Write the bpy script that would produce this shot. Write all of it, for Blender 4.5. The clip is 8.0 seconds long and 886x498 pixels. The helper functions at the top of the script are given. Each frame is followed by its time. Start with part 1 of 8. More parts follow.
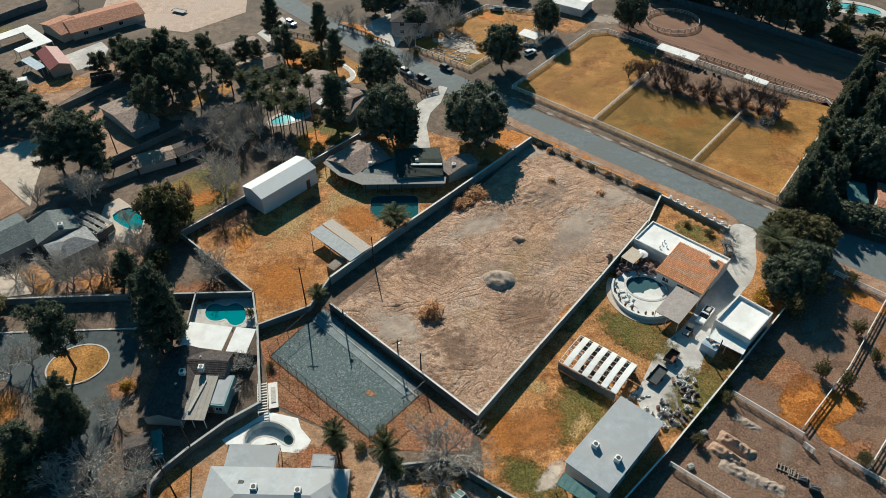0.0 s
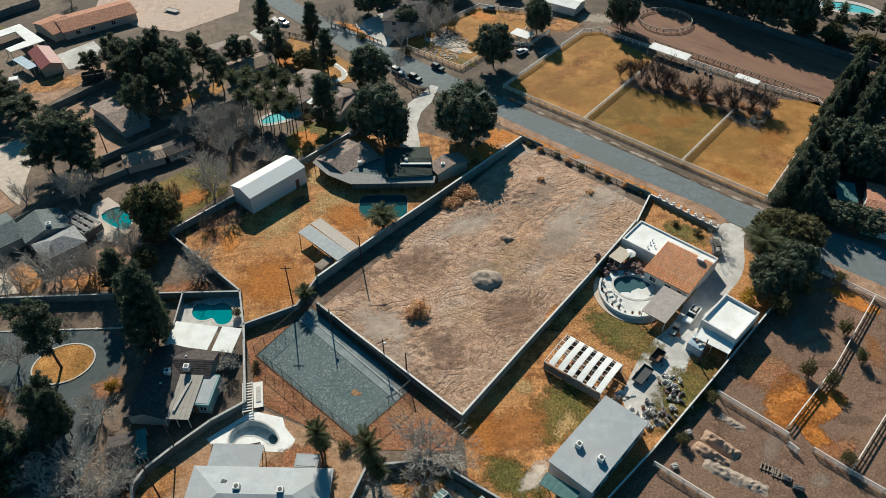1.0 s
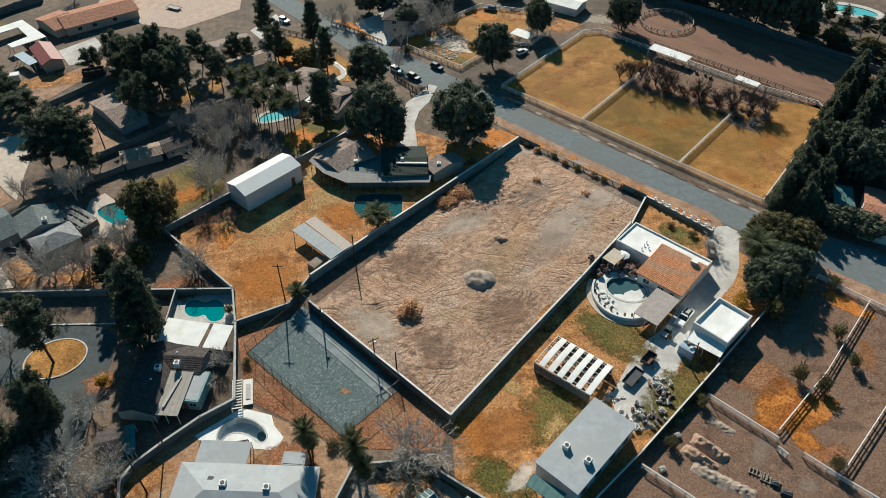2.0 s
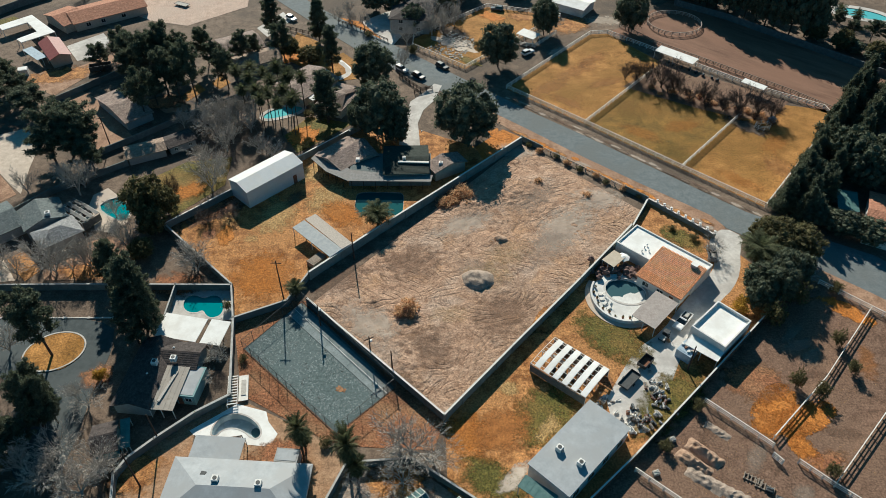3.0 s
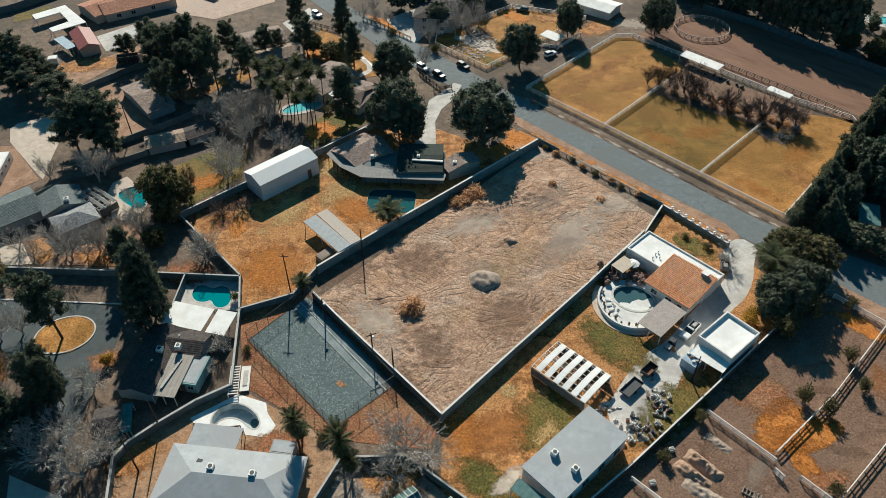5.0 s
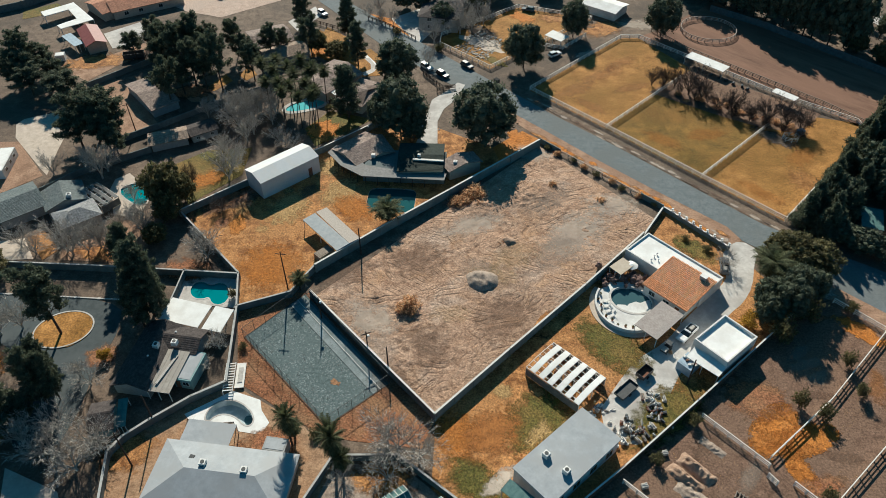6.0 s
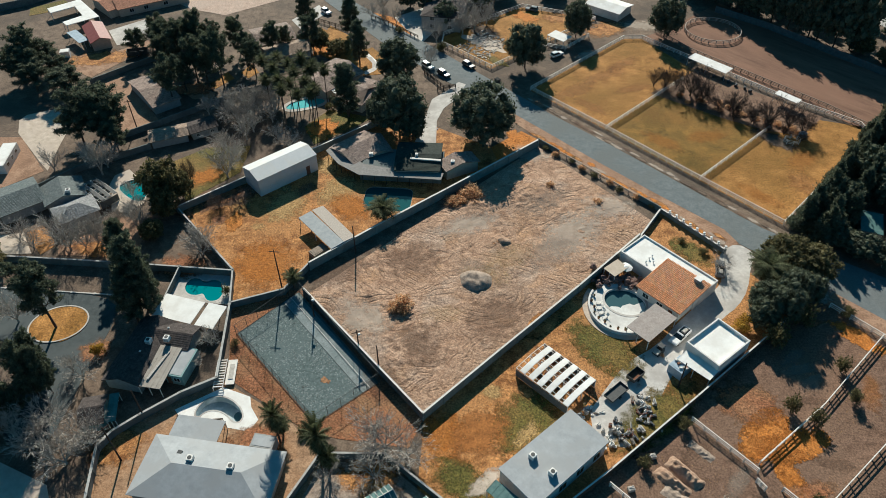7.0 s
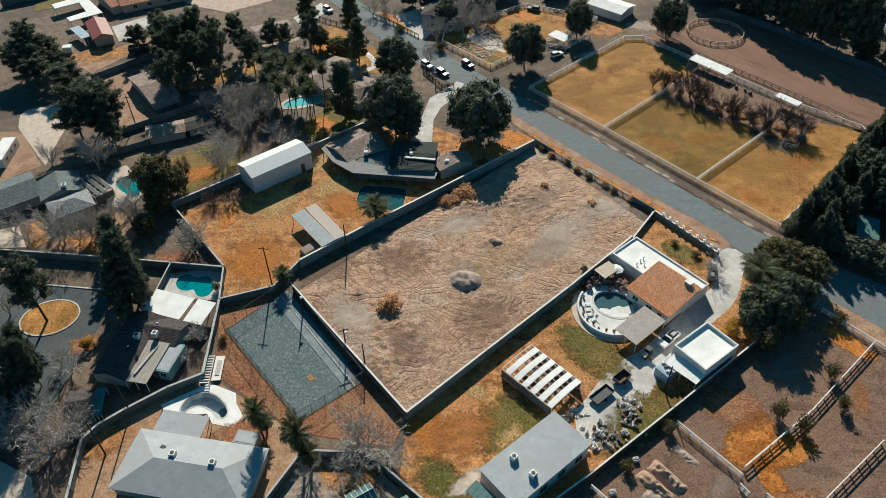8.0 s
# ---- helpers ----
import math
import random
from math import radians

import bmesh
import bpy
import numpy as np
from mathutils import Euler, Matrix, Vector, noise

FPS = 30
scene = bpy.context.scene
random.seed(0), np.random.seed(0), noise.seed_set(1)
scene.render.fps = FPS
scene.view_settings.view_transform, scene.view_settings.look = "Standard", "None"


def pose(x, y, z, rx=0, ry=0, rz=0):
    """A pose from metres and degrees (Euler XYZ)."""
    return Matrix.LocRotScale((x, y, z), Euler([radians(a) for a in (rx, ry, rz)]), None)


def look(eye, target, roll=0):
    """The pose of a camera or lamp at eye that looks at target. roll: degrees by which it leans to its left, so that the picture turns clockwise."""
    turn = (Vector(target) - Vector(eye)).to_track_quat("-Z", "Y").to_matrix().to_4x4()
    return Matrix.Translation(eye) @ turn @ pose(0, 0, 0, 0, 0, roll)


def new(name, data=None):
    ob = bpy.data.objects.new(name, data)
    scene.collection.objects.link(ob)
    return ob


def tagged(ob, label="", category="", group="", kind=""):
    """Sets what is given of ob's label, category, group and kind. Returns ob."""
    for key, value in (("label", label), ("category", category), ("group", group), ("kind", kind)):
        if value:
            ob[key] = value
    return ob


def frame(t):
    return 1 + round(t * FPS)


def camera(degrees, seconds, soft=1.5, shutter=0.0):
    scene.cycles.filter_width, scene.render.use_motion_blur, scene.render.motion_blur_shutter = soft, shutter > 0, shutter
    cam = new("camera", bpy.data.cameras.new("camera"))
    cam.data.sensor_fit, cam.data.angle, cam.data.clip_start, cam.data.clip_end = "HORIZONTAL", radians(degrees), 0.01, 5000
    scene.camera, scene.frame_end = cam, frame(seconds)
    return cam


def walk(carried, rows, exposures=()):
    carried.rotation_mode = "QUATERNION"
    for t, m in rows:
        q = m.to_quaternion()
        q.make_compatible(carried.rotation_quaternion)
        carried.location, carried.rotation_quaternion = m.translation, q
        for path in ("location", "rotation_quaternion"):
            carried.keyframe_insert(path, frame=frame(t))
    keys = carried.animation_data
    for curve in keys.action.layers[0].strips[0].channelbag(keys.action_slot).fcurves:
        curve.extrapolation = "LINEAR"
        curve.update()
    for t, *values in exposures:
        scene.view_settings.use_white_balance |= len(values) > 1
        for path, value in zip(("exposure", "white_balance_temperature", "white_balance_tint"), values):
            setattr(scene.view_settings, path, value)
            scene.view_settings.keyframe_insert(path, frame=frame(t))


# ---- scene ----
cam = camera(63.3, 8.0, soft=0.5)
METRES, EYE, TILT, LEAN, TURN = 25.0, 114.7, -43.03, 0.19, 0.0
ROWS = [
    (0.0, 0.0, 0.0, 0.0, 0.0, 0.0, -0.0),
    (0.5, 0.0585, 0.0012, 0.0, 0.03, -0.01, 0.04),
    (1.0, 0.1215, 0.0029, 0.0005, 0.08, -0.05, -0.01),
    (1.5, 0.1823, 0.0047, 0.002, 0.3, -0.08, -0.3),
    (3.0, 0.342, 0.0159, 0.0013, 1.43, -0.12, -1.52),
    (3.5, 0.3875, 0.0195, 0.0005, 2.05, -0.14, -2.1),
    (4.0, 0.4348, 0.0237, 0.0009, 2.76, -0.16, -2.77),
    (4.5, 0.4825, 0.0281, 0.0024, 3.31, -0.2, -3.24),
    (6.0, 0.6523, 0.0448, 0.0129, 4.69, -0.33, -4.26),
    (6.5, 0.7247, 0.0519, 0.0201, 5.14, -0.39, -4.6),
    (7.0, 0.806, 0.0618, 0.029, 5.61, -0.47, -4.93),
    (7.5, 0.8954, 0.0737, 0.0408, 6.06, -0.56, -5.29),
    (8.0, 0.9927, 0.0877, 0.0527, 6.55, -0.66, -5.68),
]
walk(cam, [(t, pose(0, 0, EYE, TILT, LEAN, TURN) @ pose(METRES * x, METRES * y, METRES * z, 90 + pitch, roll, yaw)) for t, x, y, z, yaw, pitch, roll in ROWS],
     exposures=[(0.0, 0.45, 5120, 0), (8.0, 0.45, 5120, 0)])

# ---------------------------------------------------------------- light
SUN_EL, SUN_AZ = 31.5, -12.5      # degrees; azimuth clockwise from +y
world = bpy.data.worlds.new("world")
scene.world = world
world.use_nodes = True
wn = world.node_tree.nodes
sky = wn.new("ShaderNodeTexSky")
sky.sky_type = 'NISHITA'
sky.sun_disc = False
sky.sun_elevation = radians(SUN_EL)
sky.sun_rotation = radians(SUN_AZ)
tint = wn.new("ShaderNodeMix")
tint.data_type, tint.blend_type = 'RGBA', 'MULTIPLY'
tint.inputs[0].default_value = 1.0
tint.inputs[7].default_value = (0.38, 0.94, 0.98, 1)
world.node_tree.links.new(sky.outputs[0], tint.inputs[6])
world.node_tree.links.new(tint.outputs[2], wn["Background"].inputs[0])
wn["Background"].inputs[1].default_value = 0.038
sun = new("sun", bpy.data.lights.new("sun", "SUN"))
sun.data.energy = 5.3
sun.data.angle = radians(0.5)
sun.data.color = (1.0, 0.775, 0.545)
_sd = Vector((math.sin(radians(SUN_AZ)) * math.cos(radians(SUN_EL)), math.cos(radians(SUN_AZ)) * math.cos(radians(SUN_EL)), math.sin(radians(SUN_EL))))
sun.matrix_world = look(_sd * 300, (0, 0, 0))

# ---------------------------------------------------------------- materials
def material(name, c1, c2, scale=1.0, rough=0.9, bump=0.3, c3=None, big=0.06, metal=0.0, island=0.0, stretch=None, contrast=0.13, spec=0.3, grain=0.0):
    """Two-scale mottled surface: c1/c2 by fine grain, c3 by large stains."""
    m = bpy.data.materials.new(name)
    m.use_nodes = True
    nt = m.node_tree
    N, L = nt.nodes.new, nt.links.new
    bsdf = nt.nodes["Principled BSDF"]
    geo = N("ShaderNodeNewGeometry")
    vec = geo.outputs["Position"]
    if stretch:
        mp = N("ShaderNodeMapping")
        mp.vector_type = 'TEXTURE'
        mp.inputs["Scale"].default_value = stretch[:3]
        mp.inputs["Rotation"].default_value = (0, 0, radians(stretch[3]) if len(stretch) > 3 else 0)
        L(vec, mp.inputs[0])
        vec = mp.outputs[0]
    fine = N("ShaderNodeTexNoise")
    fine.inputs["Scale"].default_value = scale
    fine.inputs["Detail"].default_value = 8
    fine.inputs["Roughness"].default_value = 0.72
    L(vec, fine.inputs["Vector"])
    rr = N("ShaderNodeMapRange")
    rr.inputs[1].default_value, rr.inputs[2].default_value = 0.5 - contrast, 0.5 + contrast
    L(fine.outputs[0], rr.inputs[0])
    mix = N("ShaderNodeMix")
    mix.data_type = 'RGBA'
    mix.inputs[6].default_value, mix.inputs[7].default_value = (*c1, 1), (*c2, 1)
    L(rr.outputs[0], mix.inputs[0])
    col = mix.outputs[2]
    if c3:
        large = N("ShaderNodeTexNoise")
        large.inputs["Scale"].default_value = big
        large.inputs["Detail"].default_value = 5
        large.inputs["Roughness"].default_value = 0.6
        L(geo.outputs["Position"], large.inputs["Vector"])
        r2 = N("ShaderNodeMapRange")
        r2.inputs[1].default_value, r2.inputs[2].default_value = 0.45, 0.62
        L(large.outputs[0], r2.inputs[0])
        m2 = N("ShaderNodeMix")
        m2.data_type = 'RGBA'
        m2.inputs[7].default_value = (*c3, 1)
        L(r2.outputs[0], m2.inputs[0])
        L(col, m2.inputs[6])
        col = m2.outputs[2]
    if grain:
        for gs, ga in ((2.6, grain), (7.0, grain * 0.7)):
            gn = N("ShaderNodeTexNoise")
            gn.inputs["Scale"].default_value, gn.inputs["Detail"].default_value = gs, 3
            L(geo.outputs["Position"], gn.inputs["Vector"])
            gr = N("ShaderNodeMapRange")
            gr.inputs[1].default_value, gr.inputs[2].default_value = 0.3, 0.7
            gr.inputs[3].default_value, gr.inputs[4].default_value = 1 - ga, 1 + ga
            L(gn.outputs[0], gr.inputs[0])
            gh = N("ShaderNodeHueSaturation")
            L(gr.outputs[0], gh.inputs["Value"])
            L(col, gh.inputs["Color"])
            col = gh.outputs[0]
    if island:
        hs = N("ShaderNodeHueSaturation")
        r3 = N("ShaderNodeMapRange")
        r3.inputs[3].default_value, r3.inputs[4].default_value = 1 - island, 1 + island
        L(geo.outputs["Random Per Island"], r3.inputs[0])
        L(r3.outputs[0], hs.inputs["Value"])
        L(col, hs.inputs["Color"])
        col = hs.outputs[0]
    L(col, bsdf.inputs["Base Color"])
    bsdf.inputs["Roughness"].default_value = rough
    bsdf.inputs["Metallic"].default_value = metal
    bsdf.inputs["Specular IOR Level"].default_value = spec
    if bump:
        b = N("ShaderNodeBump")
        b.inputs["Strength"].default_value = bump
        b.inputs["Distance"].default_value = 0.25
        L(fine.outputs[0], b.inputs["Height"])
        L(b.outputs[0], bsdf.inputs["Normal"])
    return m


EARTH = material("earth", (0.105, 0.074, 0.053), (0.22, 0.162, 0.117), 0.4, c3=(0.092, 0.070, 0.053), big=0.04, grain=0.28)
YARD = material("dry_yard", (0.20, 0.083, 0.024), (0.51, 0.252, 0.086), 0.4, c3=(0.42, 0.212, 0.075), big=0.07, bump=0.6, grain=0.46, contrast=0.09)
HAY = material("orange_grass", (0.35, 0.125, 0.018), (0.60, 0.232, 0.038), 1.2, c3=(0.48, 0.20, 0.045), big=0.12, bump=0.9, grain=0.35)
PADDOCK = material("paddock_grass", (0.105, 0.066, 0.009), (0.30, 0.165, 0.030), 0.22, c3=(0.215, 0.110, 0.018), big=0.05, bump=0.5, grain=0.42, contrast=0.16)
DRYPAD = material("dry_paddock_grass", (0.205, 0.094, 0.014), (0.48, 0.245, 0.066), 0.25, c3=(0.235, 0.120, 0.021), big=0.045, bump=0.5, grain=0.42, contrast=0.15)
LAWN = material("green_grass", (0.075, 0.073, 0.014), (0.165, 0.135, 0.030), 1.2, c3=(0.21, 0.135, 0.036), big=0.1, bump=0.6, grain=0.55)
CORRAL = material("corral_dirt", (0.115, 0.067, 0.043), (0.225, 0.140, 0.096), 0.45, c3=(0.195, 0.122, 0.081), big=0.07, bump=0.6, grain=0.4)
ARENA = material("arena_dirt", (0.100, 0.053, 0.034), (0.29, 0.166, 0.110), 0.16, c3=(0.21, 0.116, 0.075), big=0.03, bump=0.3, grain=0.12, stretch=(5.0, 0.8, 1.0, -40), contrast=0.16)
BACKDIRT = material("pale_yard_dirt", (0.24, 0.145, 0.082), (0.44, 0.285, 0.17), 0.6, c3=(0.36, 0.20, 0.10), big=0.1, bump=0.5, grain=0.25)
REDYARD = material("red_mulch", (0.19, 0.08, 0.036), (0.35, 0.155, 0.072), 1.2, c3=(0.29, 0.16, 0.08), big=0.12, bump=0.7, grain=0.55)
ASPHALT = material("asphalt", (0.125, 0.145, 0.152), (0.185, 0.205, 0.212), 0.6, c3=(0.15, 0.163, 0.163), big=0.08, bump=0.15, grain=0.1)
DARKASPH = material("dark_asphalt", (0.048, 0.060, 0.064), (0.078, 0.092, 0.097), 0.8, c3=(0.085, 0.098, 0.102), big=0.08, bump=0.1)
CONCRETE = material("concrete", (0.48, 0.45, 0.42), (0.64, 0.61, 0.57), 0.7, c3=(0.42, 0.39, 0.36), big=0.15, bump=0.1)
PALESAND = material("pale_gravel", (0.46, 0.38, 0.30), (0.62, 0.53, 0.44), 0.6, c3=(0.5, 0.42, 0.35), big=0.08, bump=0.3)
COURT = material("court_surface", (0.064, 0.092, 0.094), (0.138, 0.175, 0.175), 1.5, c3=(0.11, 0.143, 0.145), big=0.15, bump=0.1, contrast=0.12, grain=0.2)
COURTBAND = material("court_band", (0.20, 0.232, 0.238), (0.285, 0.32, 0.325), 0.8, c3=(0.175, 0.21, 0.215), big=0.2, bump=0.05, grain=0.15)
BLOCK = material("painted_block", (0.17, 0.21, 0.205), (0.25, 0.29, 0.28), 1.0, c3=(0.16, 0.19, 0.185), big=0.15, bump=0.15)
WALLCAP = material("wall_cap", (0.62, 0.60, 0.56), (0.74, 0.72, 0.68), 1.2, bump=0.1)
DARKFENCE = material("weathered_wood_fence", (0.06, 0.045, 0.035), (0.13, 0.10, 0.08), 1.5, bump=0.4)
WHITERAIL = material("white_rail", (0.68, 0.65, 0.60), (0.80, 0.77, 0.72), 2.0, bump=0.05)
STUCCO = material("white_stucco", (0.66, 0.65, 0.62), (0.76, 0.75, 0.72), 1.5, c3=(0.60, 0.58, 0.55), big=0.3, bump=0.1)
BEIGE = material("beige_stucco", (0.40, 0.35, 0.29), (0.50, 0.44, 0.37), 1.5, bump=0.1)
GREYWALL = material("grey_stucco", (0.30, 0.30, 0.29), (0.38, 0.38, 0.37), 1.5, bump=0.1)
WHITEROOF = material("white_roof_coating", (0.80, 0.79, 0.76), (0.88, 0.87, 0.84), 0.8, c3=(0.74, 0.72, 0.68), big=0.3, bump=0.05)
GREYROOF = material("grey_roof_coating", (0.34, 0.355, 0.37), (0.43, 0.445, 0.46), 0.6, c3=(0.375, 0.38, 0.385), big=0.2, bump=0.05)
SHINGLE = material("grey_shingle", (0.105, 0.128, 0.128), (0.19, 0.215, 0.215), 3.0, c3=(0.16, 0.18, 0.18), big=0.3, bump=0.4, island=0.2)
BROWNSHINGLE = material("brown_shingle", (0.22, 0.165, 0.138), (0.37, 0.29, 0.25), 3.0, c3=(0.29, 0.23, 0.195), big=0.3, bump=0.4, island=0.28)
DARKSHINGLE = material("dark_shingle", (0.055, 0.045, 0.042), (0.10, 0.085, 0.08), 3.0, bump=0.4, island=0.25)
GREENROOF = material("dark_green_roof", (0.025, 0.035, 0.03), (0.045, 0.055, 0.048), 2.0, bump=0.2, island=0.2)
CLAY = material("clay_tile", (0.60, 0.265, 0.118), (0.84, 0.45, 0.235), 2.5, c3=(0.70, 0.39, 0.22), big=0.5, bump=0.1, island=0.2)
TERRA = material("terracotta_roof", (0.36, 0.165, 0.10), (0.50, 0.26, 0.165), 2.0, bump=0.3, island=0.2)
REDMETAL = material("red_metal_roof", (0.20, 0.05, 0.045), (0.27, 0.08, 0.07), 1.0, rough=0.6, bump=0.05)
BARNMETAL = material("white_sheet_metal", (0.60, 0.62, 0.63), (0.68, 0.69, 0.69), 0.5, rough=0.55, c3=(0.64, 0.63, 0.6), big=0.2, bump=0.03)
GALV = material("galvanised_metal", (0.22, 0.245, 0.265), (0.30, 0.325, 0.34), 1.0, rough=0.6, bump=0.05)
BLUESHEET = material("blue_grey_sheet", (0.30, 0.38, 0.46), (0.42, 0.50, 0.57), 1.0, rough=0.5, bump=0.05)
TEALSHEET = material("teal_sheet", (0.07, 0.15, 0.15), (0.12, 0.21, 0.20), 1.0, rough=0.5, bump=0.05)
DARKMETAL = material("dark_metal", (0.03, 0.033, 0.035), (0.06, 0.063, 0.065), 2.0, rough=0.5, bump=0.0, spec=0.5)
WOODPOLE = material("creosoted_pole", (0.035, 0.025, 0.02), (0.07, 0.05, 0.04), 3.0, bump=0.3)
WOOD = material("weathered_wood", (0.20, 0.16, 0.125), (0.34, 0.28, 0.225), 3.0, bump=0.3)
RUST = material("rusty_brown", (0.14, 0.06, 0.035), (0.22, 0.11, 0.07), 2.0, bump=0.3)
POOLPAINT = material("pool_plaster", (0.08, 0.30, 0.32), (0.14, 0.42, 0.42), 0.5, bump=0.0)
def leafy(name, c1, c2, island=0.45, through_=0.4):
    """Leaves that pass some light."""
    m = material(name, c1, c2, 0.9, bump=0.0, island=island)
    nt = m.node_tree
    bsdf, out = nt.nodes["Principled BSDF"], nt.nodes["Material Output"]
    tr, mx = nt.nodes.new("ShaderNodeBsdfTranslucent"), nt.nodes.new("ShaderNodeMixShader")
    nt.links.new(bsdf.inputs["Base Color"].links[0].from_socket, tr.inputs["Color"])
    mx.inputs[0].default_value = through_
    nt.links.new(bsdf.outputs[0], mx.inputs[1])
    nt.links.new(tr.outputs[0], mx.inputs[2])
    nt.links.new(mx.outputs[0], out.inputs["Surface"])
    return m


def soft(mat, most=1.0, rim=2.22, core=1.70):
    """The same surface, thinning out raggedly towards the rim of its unit disc."""
    m = mat.copy()
    nt = m.node_tree
    N, L = nt.nodes.new, nt.links.new
    tc, ln, ns, sub, mr = N("ShaderNodeTexCoord"), N("ShaderNodeVectorMath"), N("ShaderNodeTexNoise"), N("ShaderNodeMath"), N("ShaderNodeMapRange")
    geo = N("ShaderNodeNewGeometry")
    ln.operation = 'LENGTH'
    L(tc.outputs["Object"], ln.inputs[0])
    ns.inputs["Scale"].default_value, ns.inputs["Detail"].default_value, ns.inputs["Roughness"].default_value = 0.45, 9, 0.72
    L(geo.outputs["Position"], ns.inputs["Vector"])
    sub.operation = 'MULTIPLY_ADD'
    L(ns.outputs[0], sub.inputs[0])
    sub.inputs[1].default_value = 2.3
    L(ln.outputs["Value"], sub.inputs[2])
    mr.inputs[1].default_value, mr.inputs[2].default_value, mr.inputs[3].default_value, mr.inputs[4].default_value = rim, core, 0.0, most
    L(sub.outputs[0], mr.inputs[0])
    tp, mx = N("ShaderNodeBsdfTransparent"), N("ShaderNodeMixShader")
    L(mr.outputs[0], mx.inputs[0])
    L(tp.outputs[0], mx.inputs[1])
    L(nt.nodes["Principled BSDF"].outputs[0], mx.inputs[2])
    L(mx.outputs[0], nt.nodes["Material Output"].inputs["Surface"])
    return m


PINE = leafy("pine_foliage", (0.085, 0.100, 0.068), (0.150, 0.165, 0.105), 0.3, 0.32)
PALMLEAF = leafy("palm_fronds", (0.052, 0.064, 0.030), (0.135, 0.142, 0.072), 0.4, 0.4)
OLIVE = leafy("olive_foliage", (0.098, 0.090, 0.040), (0.19, 0.168, 0.078), 0.35, 0.38)
YELLOWLEAF = leafy("yellow_foliage", (0.34, 0.20, 0.025), (0.52, 0.34, 0.055))
DRYLEAF = leafy("dry_brush", (0.50, 0.315, 0.175), (0.74, 0.51, 0.31), 0.35, 0.6)
BARK = material("bark", (0.05, 0.038, 0.03), (0.11, 0.085, 0.068), 3.0, bump=0.4)
PALETWIG = material("pale_twigs", (0.33, 0.302, 0.265), (0.49, 0.455, 0.41), 2.0, bump=0.0)
BROWNTWIG = material("brown_twigs", (0.060, 0.047, 0.041), (0.12, 0.094, 0.08), 2.0, bump=0.0)
CARBLACK = material("black_car_paint", (0.012, 0.013, 0.015), (0.018, 0.019, 0.02), 1.0, rough=0.25, bump=0.0, spec=0.5)
CARWHITE = material("white_car_paint", (0.72, 0.72, 0.72), (0.78, 0.78, 0.78), 1.0, rough=0.25, bump=0.0, spec=0.5)
CARGREY = material("grey_car_paint", (0.12, 0.13, 0.14), (0.16, 0.17, 0.18), 1.0, rough=0.25, bump=0.0, spec=0.5)
RUBBER = material("rubber", (0.015, 0.015, 0.015), (0.03, 0.03, 0.03), 4.0, bump=0.0)
SCRAPA = material("pale_junk", (0.35, 0.32, 0.28), (0.55, 0.52, 0.48), 2.0, bump=0.1)


